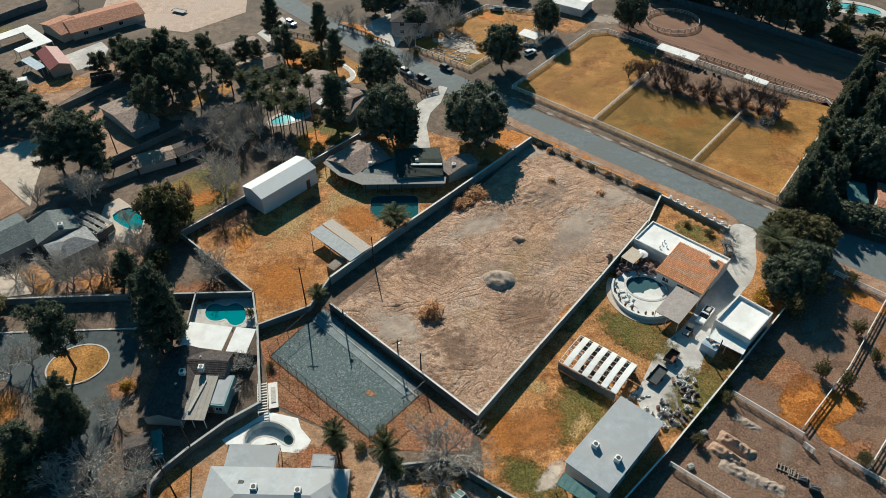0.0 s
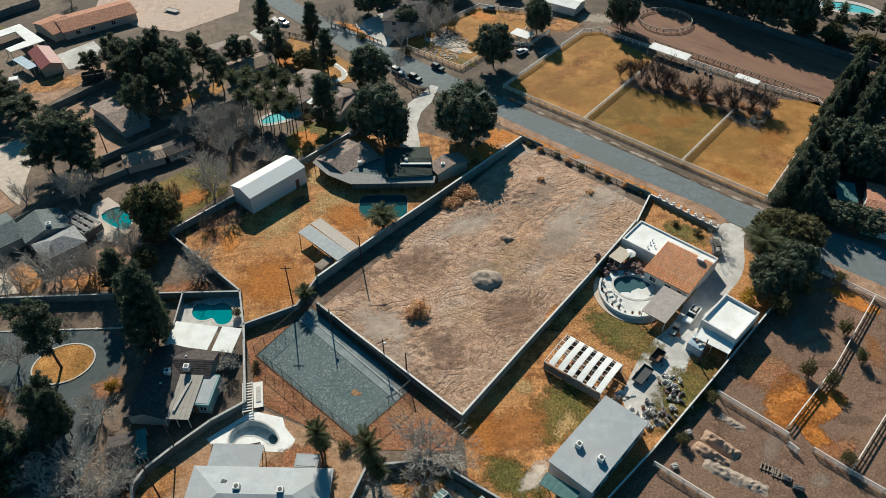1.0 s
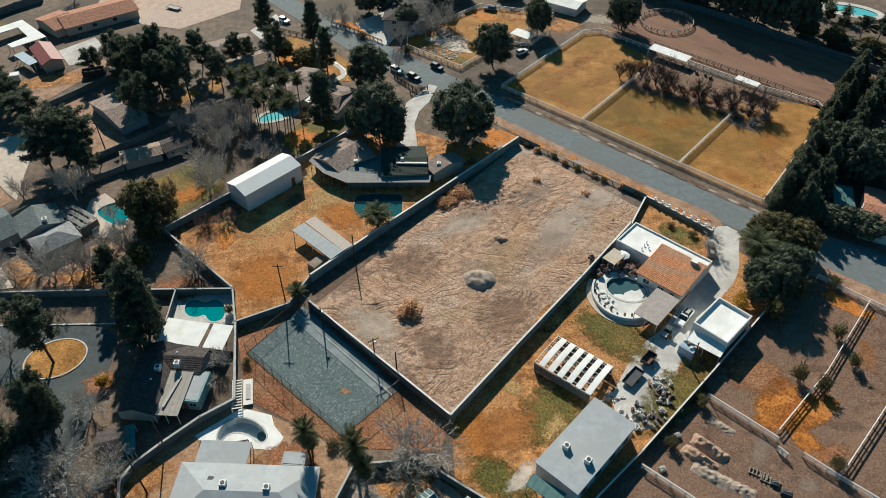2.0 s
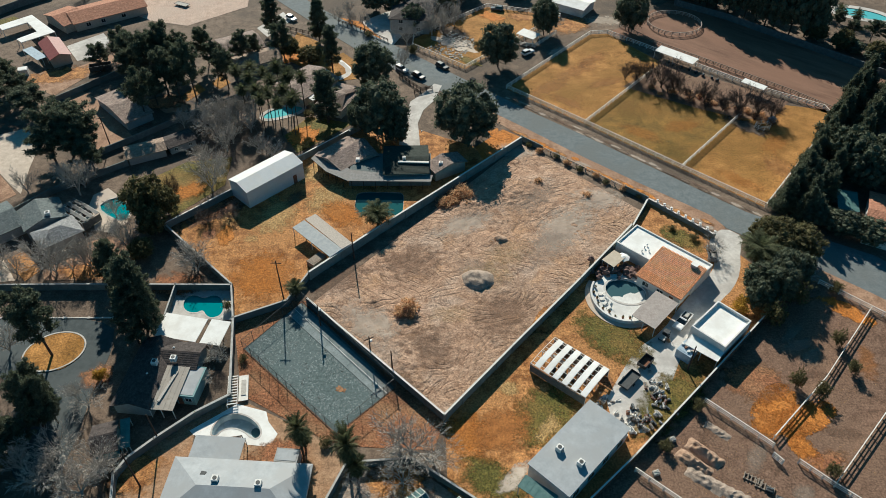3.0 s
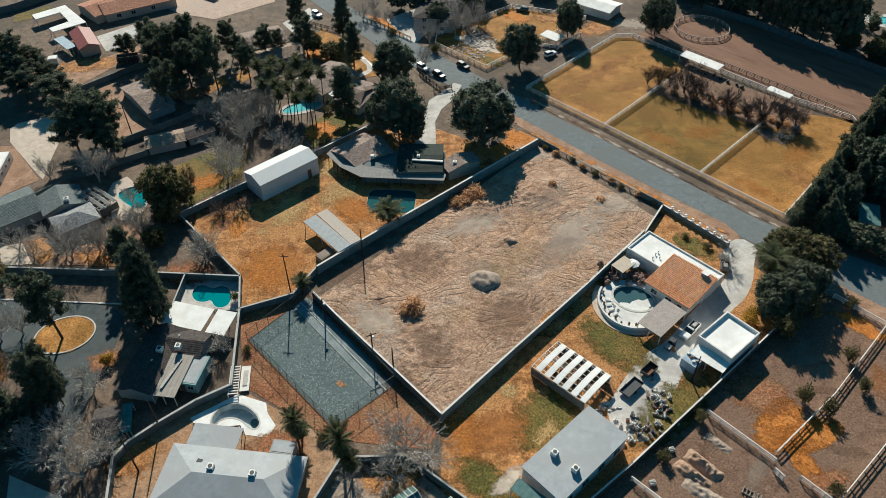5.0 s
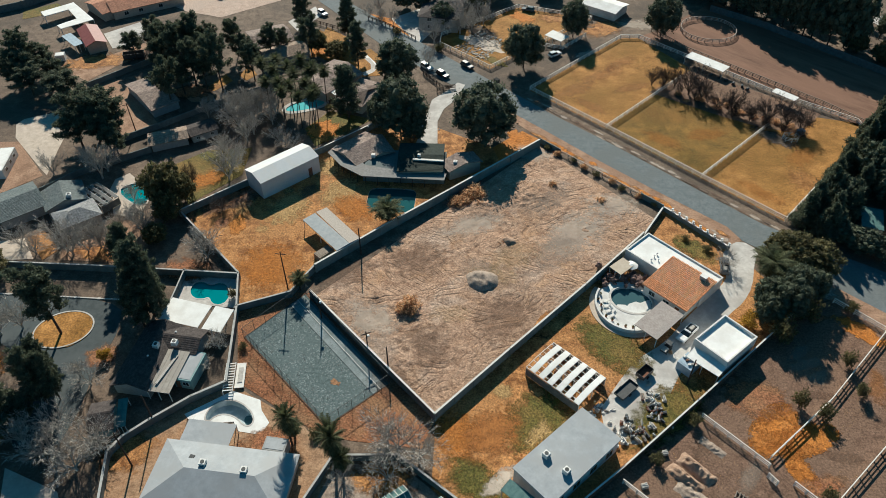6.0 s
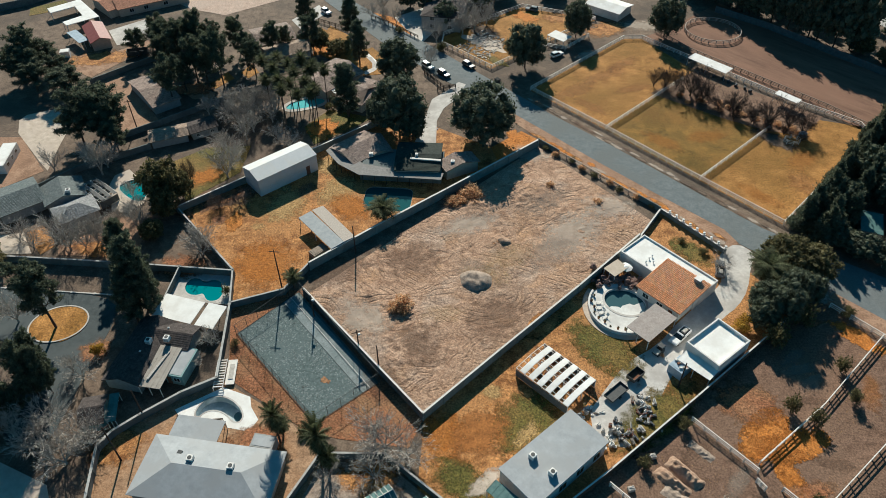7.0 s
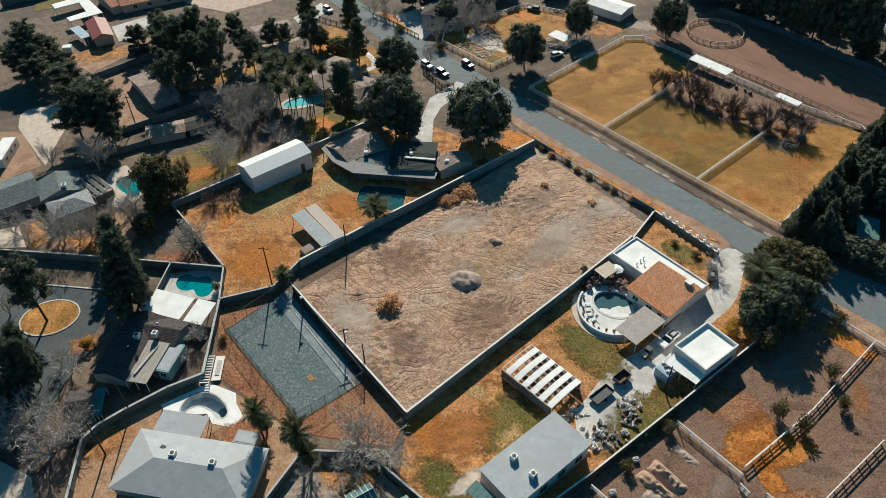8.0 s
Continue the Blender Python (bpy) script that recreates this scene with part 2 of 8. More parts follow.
def lot_material():
    """Pinkish-brown graded dirt: mottled grain, pale stains and rings of tyre tracks round several turning places."""
    m = bpy.data.materials.new("graded_dirt")
    m.use_nodes = True
    nt = m.node_tree
    N, L = nt.nodes.new, nt.links.new
    bsdf = nt.nodes["Principled BSDF"]
    geo = N("ShaderNodeNewGeometry")

    def noisy(scale, detail, rough, lo, hi):
        n = N("ShaderNodeTexNoise")
        n.inputs["Scale"].default_value, n.inputs["Detail"].default_value, n.inputs["Roughness"].default_value = scale, detail, rough
        L(geo.outputs["Position"], n.inputs["Vector"])
        r = N("ShaderNodeMapRange")
        r.inputs[1].default_value, r.inputs[2].default_value = lo, hi
        L(n.outputs[0], r.inputs[0])
        return r.outputs[0]

    def mixed(a, b, fac):
        x = N("ShaderNodeMix")
        x.data_type = 'RGBA'
        for sock, v in ((x.inputs[6], a), (x.inputs[7], b)):
            if isinstance(v, tuple):
                sock.default_value = (*v, 1)
            else:
                L(v, sock)
        L(fac, x.inputs[0])
        return x.outputs[2]

    def times(a, b):
        x = N("ShaderNodeMath")
        x.operation = 'MULTIPLY'
        L(a, x.inputs[0])
        if isinstance(b, float):
            x.inputs[1].default_value = b
        else:
            L(b, x.inputs[1])
        return x.outputs[0]

    def swirl(scale, turns, seed, lo, hi):
        """Thin lines that follow the level lines of a slow noise: loops and sweeping arcs."""
        mp = N("ShaderNodeMapping")
        mp.inputs["Location"].default_value = (seed * 37.0, seed * 11.0, seed)
        L(geo.outputs["Position"], mp.inputs[0])
        n = N("ShaderNodeTexNoise")
        n.inputs["Scale"].default_value, n.inputs["Detail"].default_value, n.inputs["Roughness"].default_value = scale, 3.0, 0.36
        L(mp.outputs[0], n.inputs["Vector"])
        x = times(n.outputs[0], float(turns))
        w = N("ShaderNodeMath")
        w.operation = 'SINE'
        L(x, w.inputs[0])
        r = N("ShaderNodeMapRange")
        r.inputs[1].default_value, r.inputs[2].default_value = lo, hi
        L(w.outputs[0], r.inputs[0])
        return r.outputs[0]

    col = mixed((0.275, 0.166, 0.106), (0.585, 0.392, 0.268), noisy(0.35, 10, 0.74, 0.34, 0.66))
    col = mixed(col, (0.30, 0.212, 0.155), times(noisy(0.05, 4, 0.6, 0.48, 0.62), 0.6))
    col = mixed(col, (0.52, 0.40, 0.315), times(noisy(0.075, 6, 0.65, 0.52, 0.64), 0.6))
    col = mixed(col, (0.50, 0.29, 0.14), times(noisy(0.11, 6, 0.7, 0.54, 0.68), 0.45))
    height = noisy(1.1, 10, 0.75, 0.2, 0.8)
    for scale, turns, seed, deep in ((0.040, 200, 1.0, 0.36), (0.055, 170, 2.0, 0.3), (0.028, 300, 3.0, 0.34)):
        line = times(swirl(scale, turns, seed, 0.35, 1.0), noisy(0.10 + 0.03 * seed, 6, 0.7, 0.47, 0.62))
        col = mixed(col, (0.205, 0.133, 0.088), times(line, deep))
        pale = times(swirl(scale, turns, seed, -0.55, -1.0), noisy(0.10 + 0.03 * seed, 6, 0.7, 0.47, 0.62))
        col = mixed(col, (0.56, 0.42, 0.31), times(pale, deep * 0.6))
        less = N("ShaderNodeMath")
        less.operation = 'SUBTRACT'
        L(height, less.inputs[0])
        L(times(line, 0.5), less.inputs[1])
        height = less.outputs[0]
    for gs, ga in ((2.4, 0.27), (6.5, 0.3)):
        gh = N("ShaderNodeHueSaturation")
        gr = N("ShaderNodeMapRange")
        gr.inputs[3].default_value, gr.inputs[4].default_value = 1 - ga, 1 + ga
        L(noisy(gs, 3, 0.5, 0.3, 0.7), gr.inputs[0])
        L(gr.outputs[0], gh.inputs["Value"])
        L(col, gh.inputs["Color"])
        col = gh.outputs[0]
    L(col, bsdf.inputs["Base Color"])
    bsdf.inputs["Roughness"].default_value = 0.95
    bsdf.inputs["Specular IOR Level"].default_value = 0.2
    b = N("ShaderNodeBump")
    b.inputs["Strength"].default_value, b.inputs["Distance"].default_value = 0.8, 0.3
    L(height, b.inputs["Height"])
    L(b.outputs[0], bsdf.inputs["Normal"])
    return m


LOT = lot_material()


def glassy(name, tint, rough=0.05):
    m = bpy.data.materials.new(name)
    m.use_nodes = True
    b = m.node_tree.nodes["Principled BSDF"]
    b.inputs["Base Color"].default_value = (*tint, 1)
    b.inputs["Roughness"].default_value = rough
    b.inputs["Specular IOR Level"].default_value = 0.6
    return m


GLASS = glassy("window_glass", (0.02, 0.03, 0.035))


def water(name, deep, rough=0.04):
    m = bpy.data.materials.new(name)
    m.use_nodes = True
    nt = m.node_tree
    b = nt.nodes["Principled BSDF"]
    n = nt.nodes.new("ShaderNodeTexNoise")
    n.inputs["Scale"].default_value = 3.0
    bp = nt.nodes.new("ShaderNodeBump")
    bp.inputs["Strength"].default_value = 0.06
    nt.links.new(n.outputs[0], bp.inputs["Height"])
    nt.links.new(bp.outputs[0], b.inputs["Normal"])
    b.inputs["Base Color"].default_value = (*deep, 1)
    b.inputs["Roughness"].default_value = rough
    b.inputs["IOR"].default_value = 1.33
    return m


WATER = water("pool_water", (0.02, 0.22, 0.24))
WATERDARK = water("dark_pool_water", (0.06, 0.115, 0.13))
WATERPALE = water("shallow_pool_water", (0.15, 0.48, 0.50))
PLASTER = material("white_pool_plaster", (0.55, 0.60, 0.62), (0.70, 0.74, 0.75), 0.8, c3=(0.35, 0.42, 0.44), big=0.3, bump=0.0)
TUFT = leafy("straw_tufts", (0.34, 0.19, 0.07), (0.52, 0.33, 0.15), 0.35, 0.3)
HAYTUFT = leafy("orange_straw", (0.40, 0.16, 0.03), (0.60, 0.27, 0.06), 0.35, 0.3)
GREENTUFT = leafy("olive_weeds", (0.085, 0.092, 0.02), (0.18, 0.165, 0.04), 0.35, 0.3)
COURTFLAKE = material("flaked_paint", (0.16, 0.19, 0.195), (0.25, 0.285, 0.285), 3.0, bump=0.0, island=0.35)
WOODROOF = material("weathered_roof_boards", (0.30, 0.27, 0.235), (0.42, 0.385, 0.34), 1.2, c3=(0.35, 0.32, 0.285), big=0.3, bump=0.2)
PATIOROOF = material("weathered_patio_sheet", (0.33, 0.285, 0.26), (0.44, 0.385, 0.35), 0.9, c3=(0.36, 0.32, 0.295), big=0.35, bump=0.1, grain=0.1)
PORCH = material("grey_porch_roofing", (0.20, 0.195, 0.19), (0.30, 0.29, 0.28), 1.5, c3=(0.24, 0.225, 0.21), big=0.2, bump=0.2)
TANSHINGLE = material("tan_shingle", (0.26, 0.19, 0.14), (0.40, 0.31, 0.24), 3.0, bump=0.4, island=0.25)
PALESHINGLE = material("pale_grey_shingle", (0.24, 0.24, 0.24), (0.36, 0.36, 0.36), 3.0, bump=0.4, island=0.25)
TEALWALL = material("blue_green_paint", (0.20, 0.33, 0.33), (0.28, 0.41, 0.40), 1.0, bump=0.05)
BOULDER = material("reddish_rock", (0.11, 0.07, 0.06), (0.25, 0.165, 0.14), 2.0, bump=0.4)
SAIL = material("beige_cloth", (0.50, 0.42, 0.32), (0.58, 0.50, 0.40), 1.0, bump=0.05)
SPOIL = material("loose_tan_earth", (0.30, 0.195, 0.13), (0.47, 0.33, 0.235), 0.9, bump=0.7)
DARKBLOCK = material("dark_block", (0.10, 0.11, 0.11), (0.17, 0.18, 0.18), 1.0, bump=0.2)
GREYSOIL = material("grey_soil", (0.275, 0.215, 0.168), (0.41, 0.33, 0.265), 0.9, bump=0.7, grain=0.2)
TANPALE = material("pale_tan_roofing", (0.40, 0.35, 0.30), (0.54, 0.48, 0.42), 3.0, bump=0.4)
GREYBLOCK = material("grey_block", (0.13, 0.155, 0.155), (0.20, 0.225, 0.22), 1.0, c3=(0.12, 0.14, 0.138), big=0.15, bump=0.2)
GREYCAP = material("grey_wall_cap", (0.36, 0.36, 0.345), (0.48, 0.475, 0.455), 1.2, bump=0.1)
PENRAIL = material("pale_weathered_rail", (0.36, 0.30, 0.25), (0.50, 0.43, 0.37), 2.0, bump=0.1)
STRAW = material("pale_straw", (0.36, 0.23, 0.085), (0.54, 0.37, 0.16), 0.8, bump=0.5, grain=0.55)
FENCERAIL = material("weathered_white_rail", (0.70, 0.66, 0.60), (0.84, 0.80, 0.74), 2.0, bump=0.1)
PINKDIRT = material("pinkish_dirt", (0.40, 0.29, 0.225), (0.56, 0.42, 0.335), 0.4, c3=(0.48, 0.37, 0.30), big=0.06, bump=0.3, grain=0.25)
TANDIRT = material("smooth_tan_dirt", (0.235, 0.138, 0.085), (0.40, 0.255, 0.165), 0.3, c3=(0.31, 0.19, 0.122), big=0.08, bump=0.3, grain=0.25, contrast=0.1)
SIENNA = material("burnt_sienna_ground", (0.27, 0.105, 0.025), (0.47, 0.195, 0.05), 0.6, bump=0.5, grain=0.25)
RUBBLE = material("pale_stone", (0.40, 0.36, 0.31), (0.58, 0.53, 0.47), 2.0, bump=0.2, island=0.3)

SOFT = {n: soft(m) for n, m in (("hay", HAY), ("lawn", LAWN), ("red", REDYARD), ("pale", PALESAND), ("straw", YARD), ("earth", EARTH), ("corral", CORRAL))}
SOFT["lot_soil"], SOFT["lot_brown"] = soft(GREYSOIL, 0.4), soft(CORRAL, 0.4)
SOFT["lot_straw"] = soft(STRAW, 0.2)
SOFT["faint_pale"] = soft(PALESAND, 0.55)
SOFT["hay"] = soft(HAY, 1.0, 2.12, 1.92)
SOFT["tan"] = soft(STRAW, 0.75)
SOFT["yard_hay"] = soft(HAY, 0.75)
SOFT["rust"], SOFT["mown"] = soft(SIENNA, 0.8), soft(YARD, 0.45)
SOFT["faint_hay"], SOFT["faint_soil"] = soft(HAY, 0.3), soft(GREYSOIL, 0.45)
SOFT["faint_straw"], SOFT["hint_green"], SOFT["faint_brown"] = soft(STRAW, 0.5), soft(LAWN, 0.25), soft(CORRAL, 0.5)

# ---------------------------------------------------------------- building helpers
def link_mesh(name, bm, mat):
    me = bpy.data.meshes.new(name)
    bm.to_mesh(me)
    bm.free()
    if mat:
        me.materials.append(mat)
    return new(name, me)


def part(name, bm, mat, parent, label=""):
    ob = link_mesh(name, bm, mat)
    ob.parent = parent
    return tagged(ob, label)


def shared(name, me, parent, m=None):
    ob = new(name, me)
    ob.parent = parent
    if m is not None:
        ob.matrix_basis = m
    return ob


def thing(name, x, y, rz=0, label="", category="", group="", kind="", z=0):
    ob = new(name)
    ob.empty_display_size = 0.3
    ob.matrix_basis = pose(x, y, z, 0, 0, rz)
    return tagged(ob, label, category, group, kind)


def box(bm, x0, y0, z0, x1, y1, z1, m=None):
    vs = [bm.verts.new((x, y, z)) for z in (z0, z1) for x, y in ((x0, y0), (x1, y0), (x1, y1), (x0, y1))]
    if m is not None:
        for v in vs:
            v.co = m @ v.co
    for f in ((3, 2, 1, 0), (4, 5, 6, 7), (0, 1, 5, 4), (1, 2, 6, 5), (2, 3, 7, 6), (3, 0, 4, 7)):
        bm.faces.new([vs[i] for i in f])
    return vs


def boxbm(*a, bevel=0.0):
    bm = bmesh.new()
    box(bm, *a)
    if bevel:
        bmesh.ops.bevel(bm, geom=bm.edges[:], offset=bevel, segments=1, affect='EDGES')
    return bm


def tube(bm, a, b, ra, rb, n=6):
    a, b = Vector(a), Vector(b)
    d = (b - a).normalized()
    u = d.orthogonal().normalized()
    v = d.cross(u)
    ra_ = [bm.verts.new(a + (u * math.cos(k * 2 * math.pi / n) + v * math.sin(k * 2 * math.pi / n)) * ra) for k in range(n)]
    rb_ = [bm.verts.new(b + (u * math.cos(k * 2 * math.pi / n) + v * math.sin(k * 2 * math.pi / n)) * rb) for k in range(n)]
    for k in range(n):
        bm.faces.new((ra_[k], ra_[(k + 1) % n], rb_[(k + 1) % n], rb_[k]))
    bm.faces.new(ra_[::-1])
    bm.faces.new(rb_)


def prism(bm, pts, z0, z1):
    """An upright prism over an anticlockwise outline."""
    area = sum(pts[i][0] * pts[(i + 1) % len(pts)][1] - pts[(i + 1) % len(pts)][0] * pts[i][1] for i in range(len(pts)))
    if area < 0:
        pts = pts[::-1]
    lo = [bm.verts.new((x, y, z0)) for x, y in pts]
    hi = [bm.verts.new((x, y, z1)) for x, y in pts]
    n = len(pts)
    for i in range(n):
        bm.faces.new((lo[i], lo[(i + 1) % n], hi[(i + 1) % n], hi[i]))
    bm.faces.new(hi)
    bm.faces.new(lo[::-1])


def sheet(bm, pts, holes, z):
    """A flat face over an outline with holes cut out."""
    edges = []
    for loop in (pts, *holes):
        vs = [bm.verts.new((x, y, z)) for x, y in loop]
        edges += [bm.edges.new((vs[k], vs[(k + 1) % len(vs)])) for k in range(len(vs))]
    bmesh.ops.triangle_fill(bm, use_beauty=True, edges=edges, normal=(0, 0, 1))
    for f in bm.faces:
        f.normal_update()
        if f.normal.z < 0:
            f.normal_flip()


def patch(name, pts, mat, z=0.02, label="", category="ground", kind="structure", holes=()):
    """A thin sheet of another surface lying on the ground."""
    bm = bmesh.new()
    if holes:
        sheet(bm, pts, holes, z)
    else:
        prism(bm, pts, -0.05, z)
    return tagged(link_mesh(name, bm, mat), label, category, kind=kind)


def oval(x, y, rx, ry, rz=0, bend=0.0, n=40, square=1.0):
    """A rounded outline; bend > 0 hollows one side as in a kidney."""
    out = []
    for k in range(n):
        a = 2 * math.pi * k / n
        c, q = math.cos(a), math.sin(a)
        px, py = rx * math.copysign(abs(c) ** square, c), ry * math.copysign(abs(q) ** square, q)
        py += bend * (1 - (px / rx) ** 2) * ry
        p = Matrix.Rotation(radians(rz), 2) @ Vector((px, py))
        out.append((x + p.x, y + p.y))
    return out


def rounded(pts, times=2):
    """Corner cutting: the same outline with soft bends."""
    for _ in range(times):
        out = []
        for k in range(len(pts)):
            (ax, ay), (bx, by) = pts[k], pts[(k + 1) % len(pts)]
            out += [(ax * 0.75 + bx * 0.25, ay * 0.75 + by * 0.25), (ax * 0.25 + bx * 0.75, ay * 0.25 + by * 0.75)]
        pts = out
    return pts


def grown(pts, d):
    cx, cy = sum(p[0] for p in pts) / len(pts), sum(p[1] for p in pts) / len(pts)
    out = []
    for k in range(len(pts)):
        (ax, ay), (bx, by) = pts[k - 1], pts[(k + 1) % len(pts)]
        t = Vector((bx - ax, by - ay)).normalized()
        out.append((pts[k][0] + t.y * d, pts[k][1] - t.x * d))
    return out


def pool(pts, label, level=-0.25, depth=1.5, wmat=None, floor=None, rim=0.35, top=0.08):
    """A sunk basin with walls, floor, coping and water; the outline runs anticlockwise."""
    t = thing("swimming_pool", pts[0][0], pts[0][1], 0, label, "pool")
    ox, oy = pts[0]
    loc = [(x - ox, y - oy) for x, y in pts]
    n = len(loc)
    bm = bmesh.new()
    hi = [bm.verts.new((x, y, top - 0.01)) for x, y in loc]
    lo = [bm.verts.new((x, y, -depth)) for x, y in loc]
    for k in range(n):
        bm.faces.new((hi[k], hi[(k + 1) % n], lo[(k + 1) % n], lo[k]))
    bm.faces.new(lo)
    part("basin", bm, floor or POOLPAINT, t)
    bm = bmesh.new()
    out = grown(loc, rim)
    for r0, r1, z0, z1 in ((loc, out, top, top), (out, out, top, -0.05), (loc, loc, top - 0.12, top)):
        a = [bm.verts.new((x, y, z0)) for x, y in r0]
        b = [bm.verts.new((x, y, z1)) for x, y in r1]
        for k in range(n):
            bm.faces.new((a[k], b[k], b[(k + 1) % n], a[(k + 1) % n]))
    part("coping", bm, CONCRETE, t)
    if wmat:
        bm = bmesh.new()
        bm.faces.new([bm.verts.new((x, y, level)) for x, y in loc])
        part("water", bm, wmat, t)
    return t


def inside(x, y, pts):
    c = False
    for k in range(len(pts)):
        (x0, y0), (x1, y1) = pts[k - 1], pts[k]
        if (y0 > y) != (y1 > y) and x < (x1 - x0) * (y - y0) / (y1 - y0) + x0:
            c = not c
    return c


def tufts(name, pts, n, mat, size, seed, label, clump=0.08, keep=0.5, category="grass", avoid=()):
    """Low dry tufts strewn over an outline, thicker in clumps."""
    rnd = random.Random(seed)
    xs, ys = [p[0] for p in pts], [p[1] for p in pts]
    vs, fs = [], []
    while n > 0:
        n -= 1
        x, y = rnd.uniform(min(xs), max(xs)), rnd.uniform(min(ys), max(ys))
        if not inside(x, y, pts) or any(inside(x, y, q) for q in avoid):
            continue
        if 0.5 + 0.8 * noise.noise((x * clump, y * clump, seed)) + 0.35 * noise.noise((x * clump * 4, y * clump * 4, seed)) < keep:
            continue
        s = size * rnd.uniform(0.5, 1.4)
        for b in range(3):
            a = rnd.uniform(0, 6.28)
            dx, dy = math.cos(a), math.sin(a)
            k = len(vs)
            vs += [(x - dy * s * 0.3, y + dx * s * 0.3, 0.02), (x + dy * s * 0.3, y - dx * s * 0.3, 0.02), (x + dx * s * 0.7, y + dy * s * 0.7, s * rnd.uniform(0.3, 0.7))]
            fs.append((k, k + 1, k + 2))
    me = bpy.data.meshes.new(name)
    me.from_pydata(vs, [], fs)
    me.materials.append(mat)
    return tagged(new(name, me), label, category, kind="stuff")


LAID = []


def crowded(x, y, rx, ry, rz):
    """True where three patches overlap already; otherwise the new one is noted."""
    a = radians(rz)
    c, s = math.cos(a), math.sin(a)
    for u in (-1.3, -0.65, 0, 0.65, 1.3):
        for v in (-1.3, -0.65, 0, 0.65, 1.3):
            if u * u + v * v > 2.1:
                continue
            px, py = x + u * rx * c - v * ry * s, y + u * rx * s + v * ry * c
            deep = 0
            for qx, qy, qrx, qry, qc, qs in LAID:
                dx, dy = px - qx, py - qy
                if ((dx * qc + dy * qs) / qrx) ** 2 + ((-dx * qs + dy * qc) / qry) ** 2 < 2.1:
                    deep += 1
            if deep >= 3:
                return True
    LAID.append((x, y, rx, ry, c, s))
    return False


def stain(name, x, y, rx, ry, rz, mat, label, z=0.05, category="ground"):
    """A ragged patch of another surface: a unit disc, stretched and laid on the ground; never more than three deep."""
    if crowded(x, y, rx, ry, rz):
        return None
    bm = bmesh.new()
    bmesh.ops.create_circle(bm, cap_ends=True, radius=1.45, segments=32)
    ob = link_mesh(name, bm, SOFT[mat])
    ob.matrix_basis = pose(x, y, z + 0.0003 * len(LAID), 0, 0, rz) @ Matrix.Diagonal((rx, ry, 1, 1))
    return tagged(ob, label, category, kind="structure")


def blob(name, x, y, rx, ry, rz, mat, z=0.03, label="", seed=0, rough=0.25, category="ground"):
    """A patch with an uneven rounded outline."""
    rnd = random.Random(seed)
    ph = [rnd.uniform(0, 6.28) for _ in range(6)]
    pts = []
    for k in range(64):
        a = 2 * math.pi * k / 64
        r = 1 + rough * (0.5 * math.sin(2 * a + ph[0]) + 0.4 * math.sin(3 * a + ph[1]) + 0.3 * math.sin(7 * a + ph[2]) + 0.22 * math.sin(13 * a + ph[3]) + 0.2 * rnd.uniform(-1, 1))
        p = Matrix.Rotation(radians(rz), 2) @ Vector((rx * r * math.cos(a), ry * r * math.sin(a)))
        pts.append((x + p.x, y + p.y))
    return patch(name, pts, mat, z, label, category)


# ---------------------------------------------------------------- ground and surfaces
KIDNEY = rounded([(-35.6, 71.1), (-35.1, 72.1), (-33.9, 72.9), (-32.1, 72.9), (-30.4, 72.2), (-29.1, 71.1), (-27.9, 70.8), (-27.4, 72.0), (-28.5, 73.8), (-30.7, 75.4), (-33.2, 76.0), (-35.2, 75.3), (-36.4, 73.8), (-36.6, 71.4)])
ROUND = oval(44.4, 109.9, 4.4, 3.7, -20)
BEANPOOL = rounded([(-51.3, 102.6), (-49.7, 100.8), (-47.6, 100.7), (-46.5, 101.6), (-45.2, 99.7), (-43.7, 99.4), (-42.3, 100.3), (-42.3, 102.9), (-43.9, 105.5), (-45.8, 105.9), (-47.2, 104.7), (-49.6, 105.9), (-51.2, 105.1)])
FARPOOL = oval(-44.8, 178.9, 5.8, 2.4, 28, 0.2)
SIDEPOOL = rounded([(-77.4, 130.7), (-73.4, 129.5), (-73.7, 134.4), (-78.1, 138.6), (-80.8, 137.5), (-82.3, 134.6)], 1)
YARDPOOL = oval(-12.5, 138.4, 6.0, 4.6, 2, 0.0, 40, 0.35)
EASTPOOL = oval(148.8, 250.0, 9.0, 3.5, -25, 0.2)
POOLS = [KIDNEY, ROUND, BEANPOOL, FARPOOL, SIDEPOOL, YARDPOOL, EASTPOOL]


def ground_sheet():
    bm = bmesh.new()
    sheet(bm, [(-3000, -3000), (3000, -3000), (3000, 3000), (-3000, 3000)], [grown(p, 0.05) for p in POOLS], -0.03)
    tagged(link_mesh("ground", bm, EARTH), "bare brown desert earth between the plots", "ground", kind="structure")


ground_sheet()


LOT_CORNERS = [(-23.9, 103.9), (6.0, 76.6), (52.8, 137.5), (24.0, 165.5)]
LOT_MOUNDS = ((-10.6, 105.2, 3.0, 0.7), (15.8, 126.0, 3.2, 0.5), (11.8, 112.8, 3.5, 0.6), (27.0, 148.8, 3.0, 0.6), (39.3, 142.9, 3.0, 0.6), (10.3, 138.6, 5.0, 0.9), (30.7, 132.0, 7.0, -0.5), (20.6, 143.0, 8.0, 0.8), (-3.1, 89.9, 9.0, 0.5))


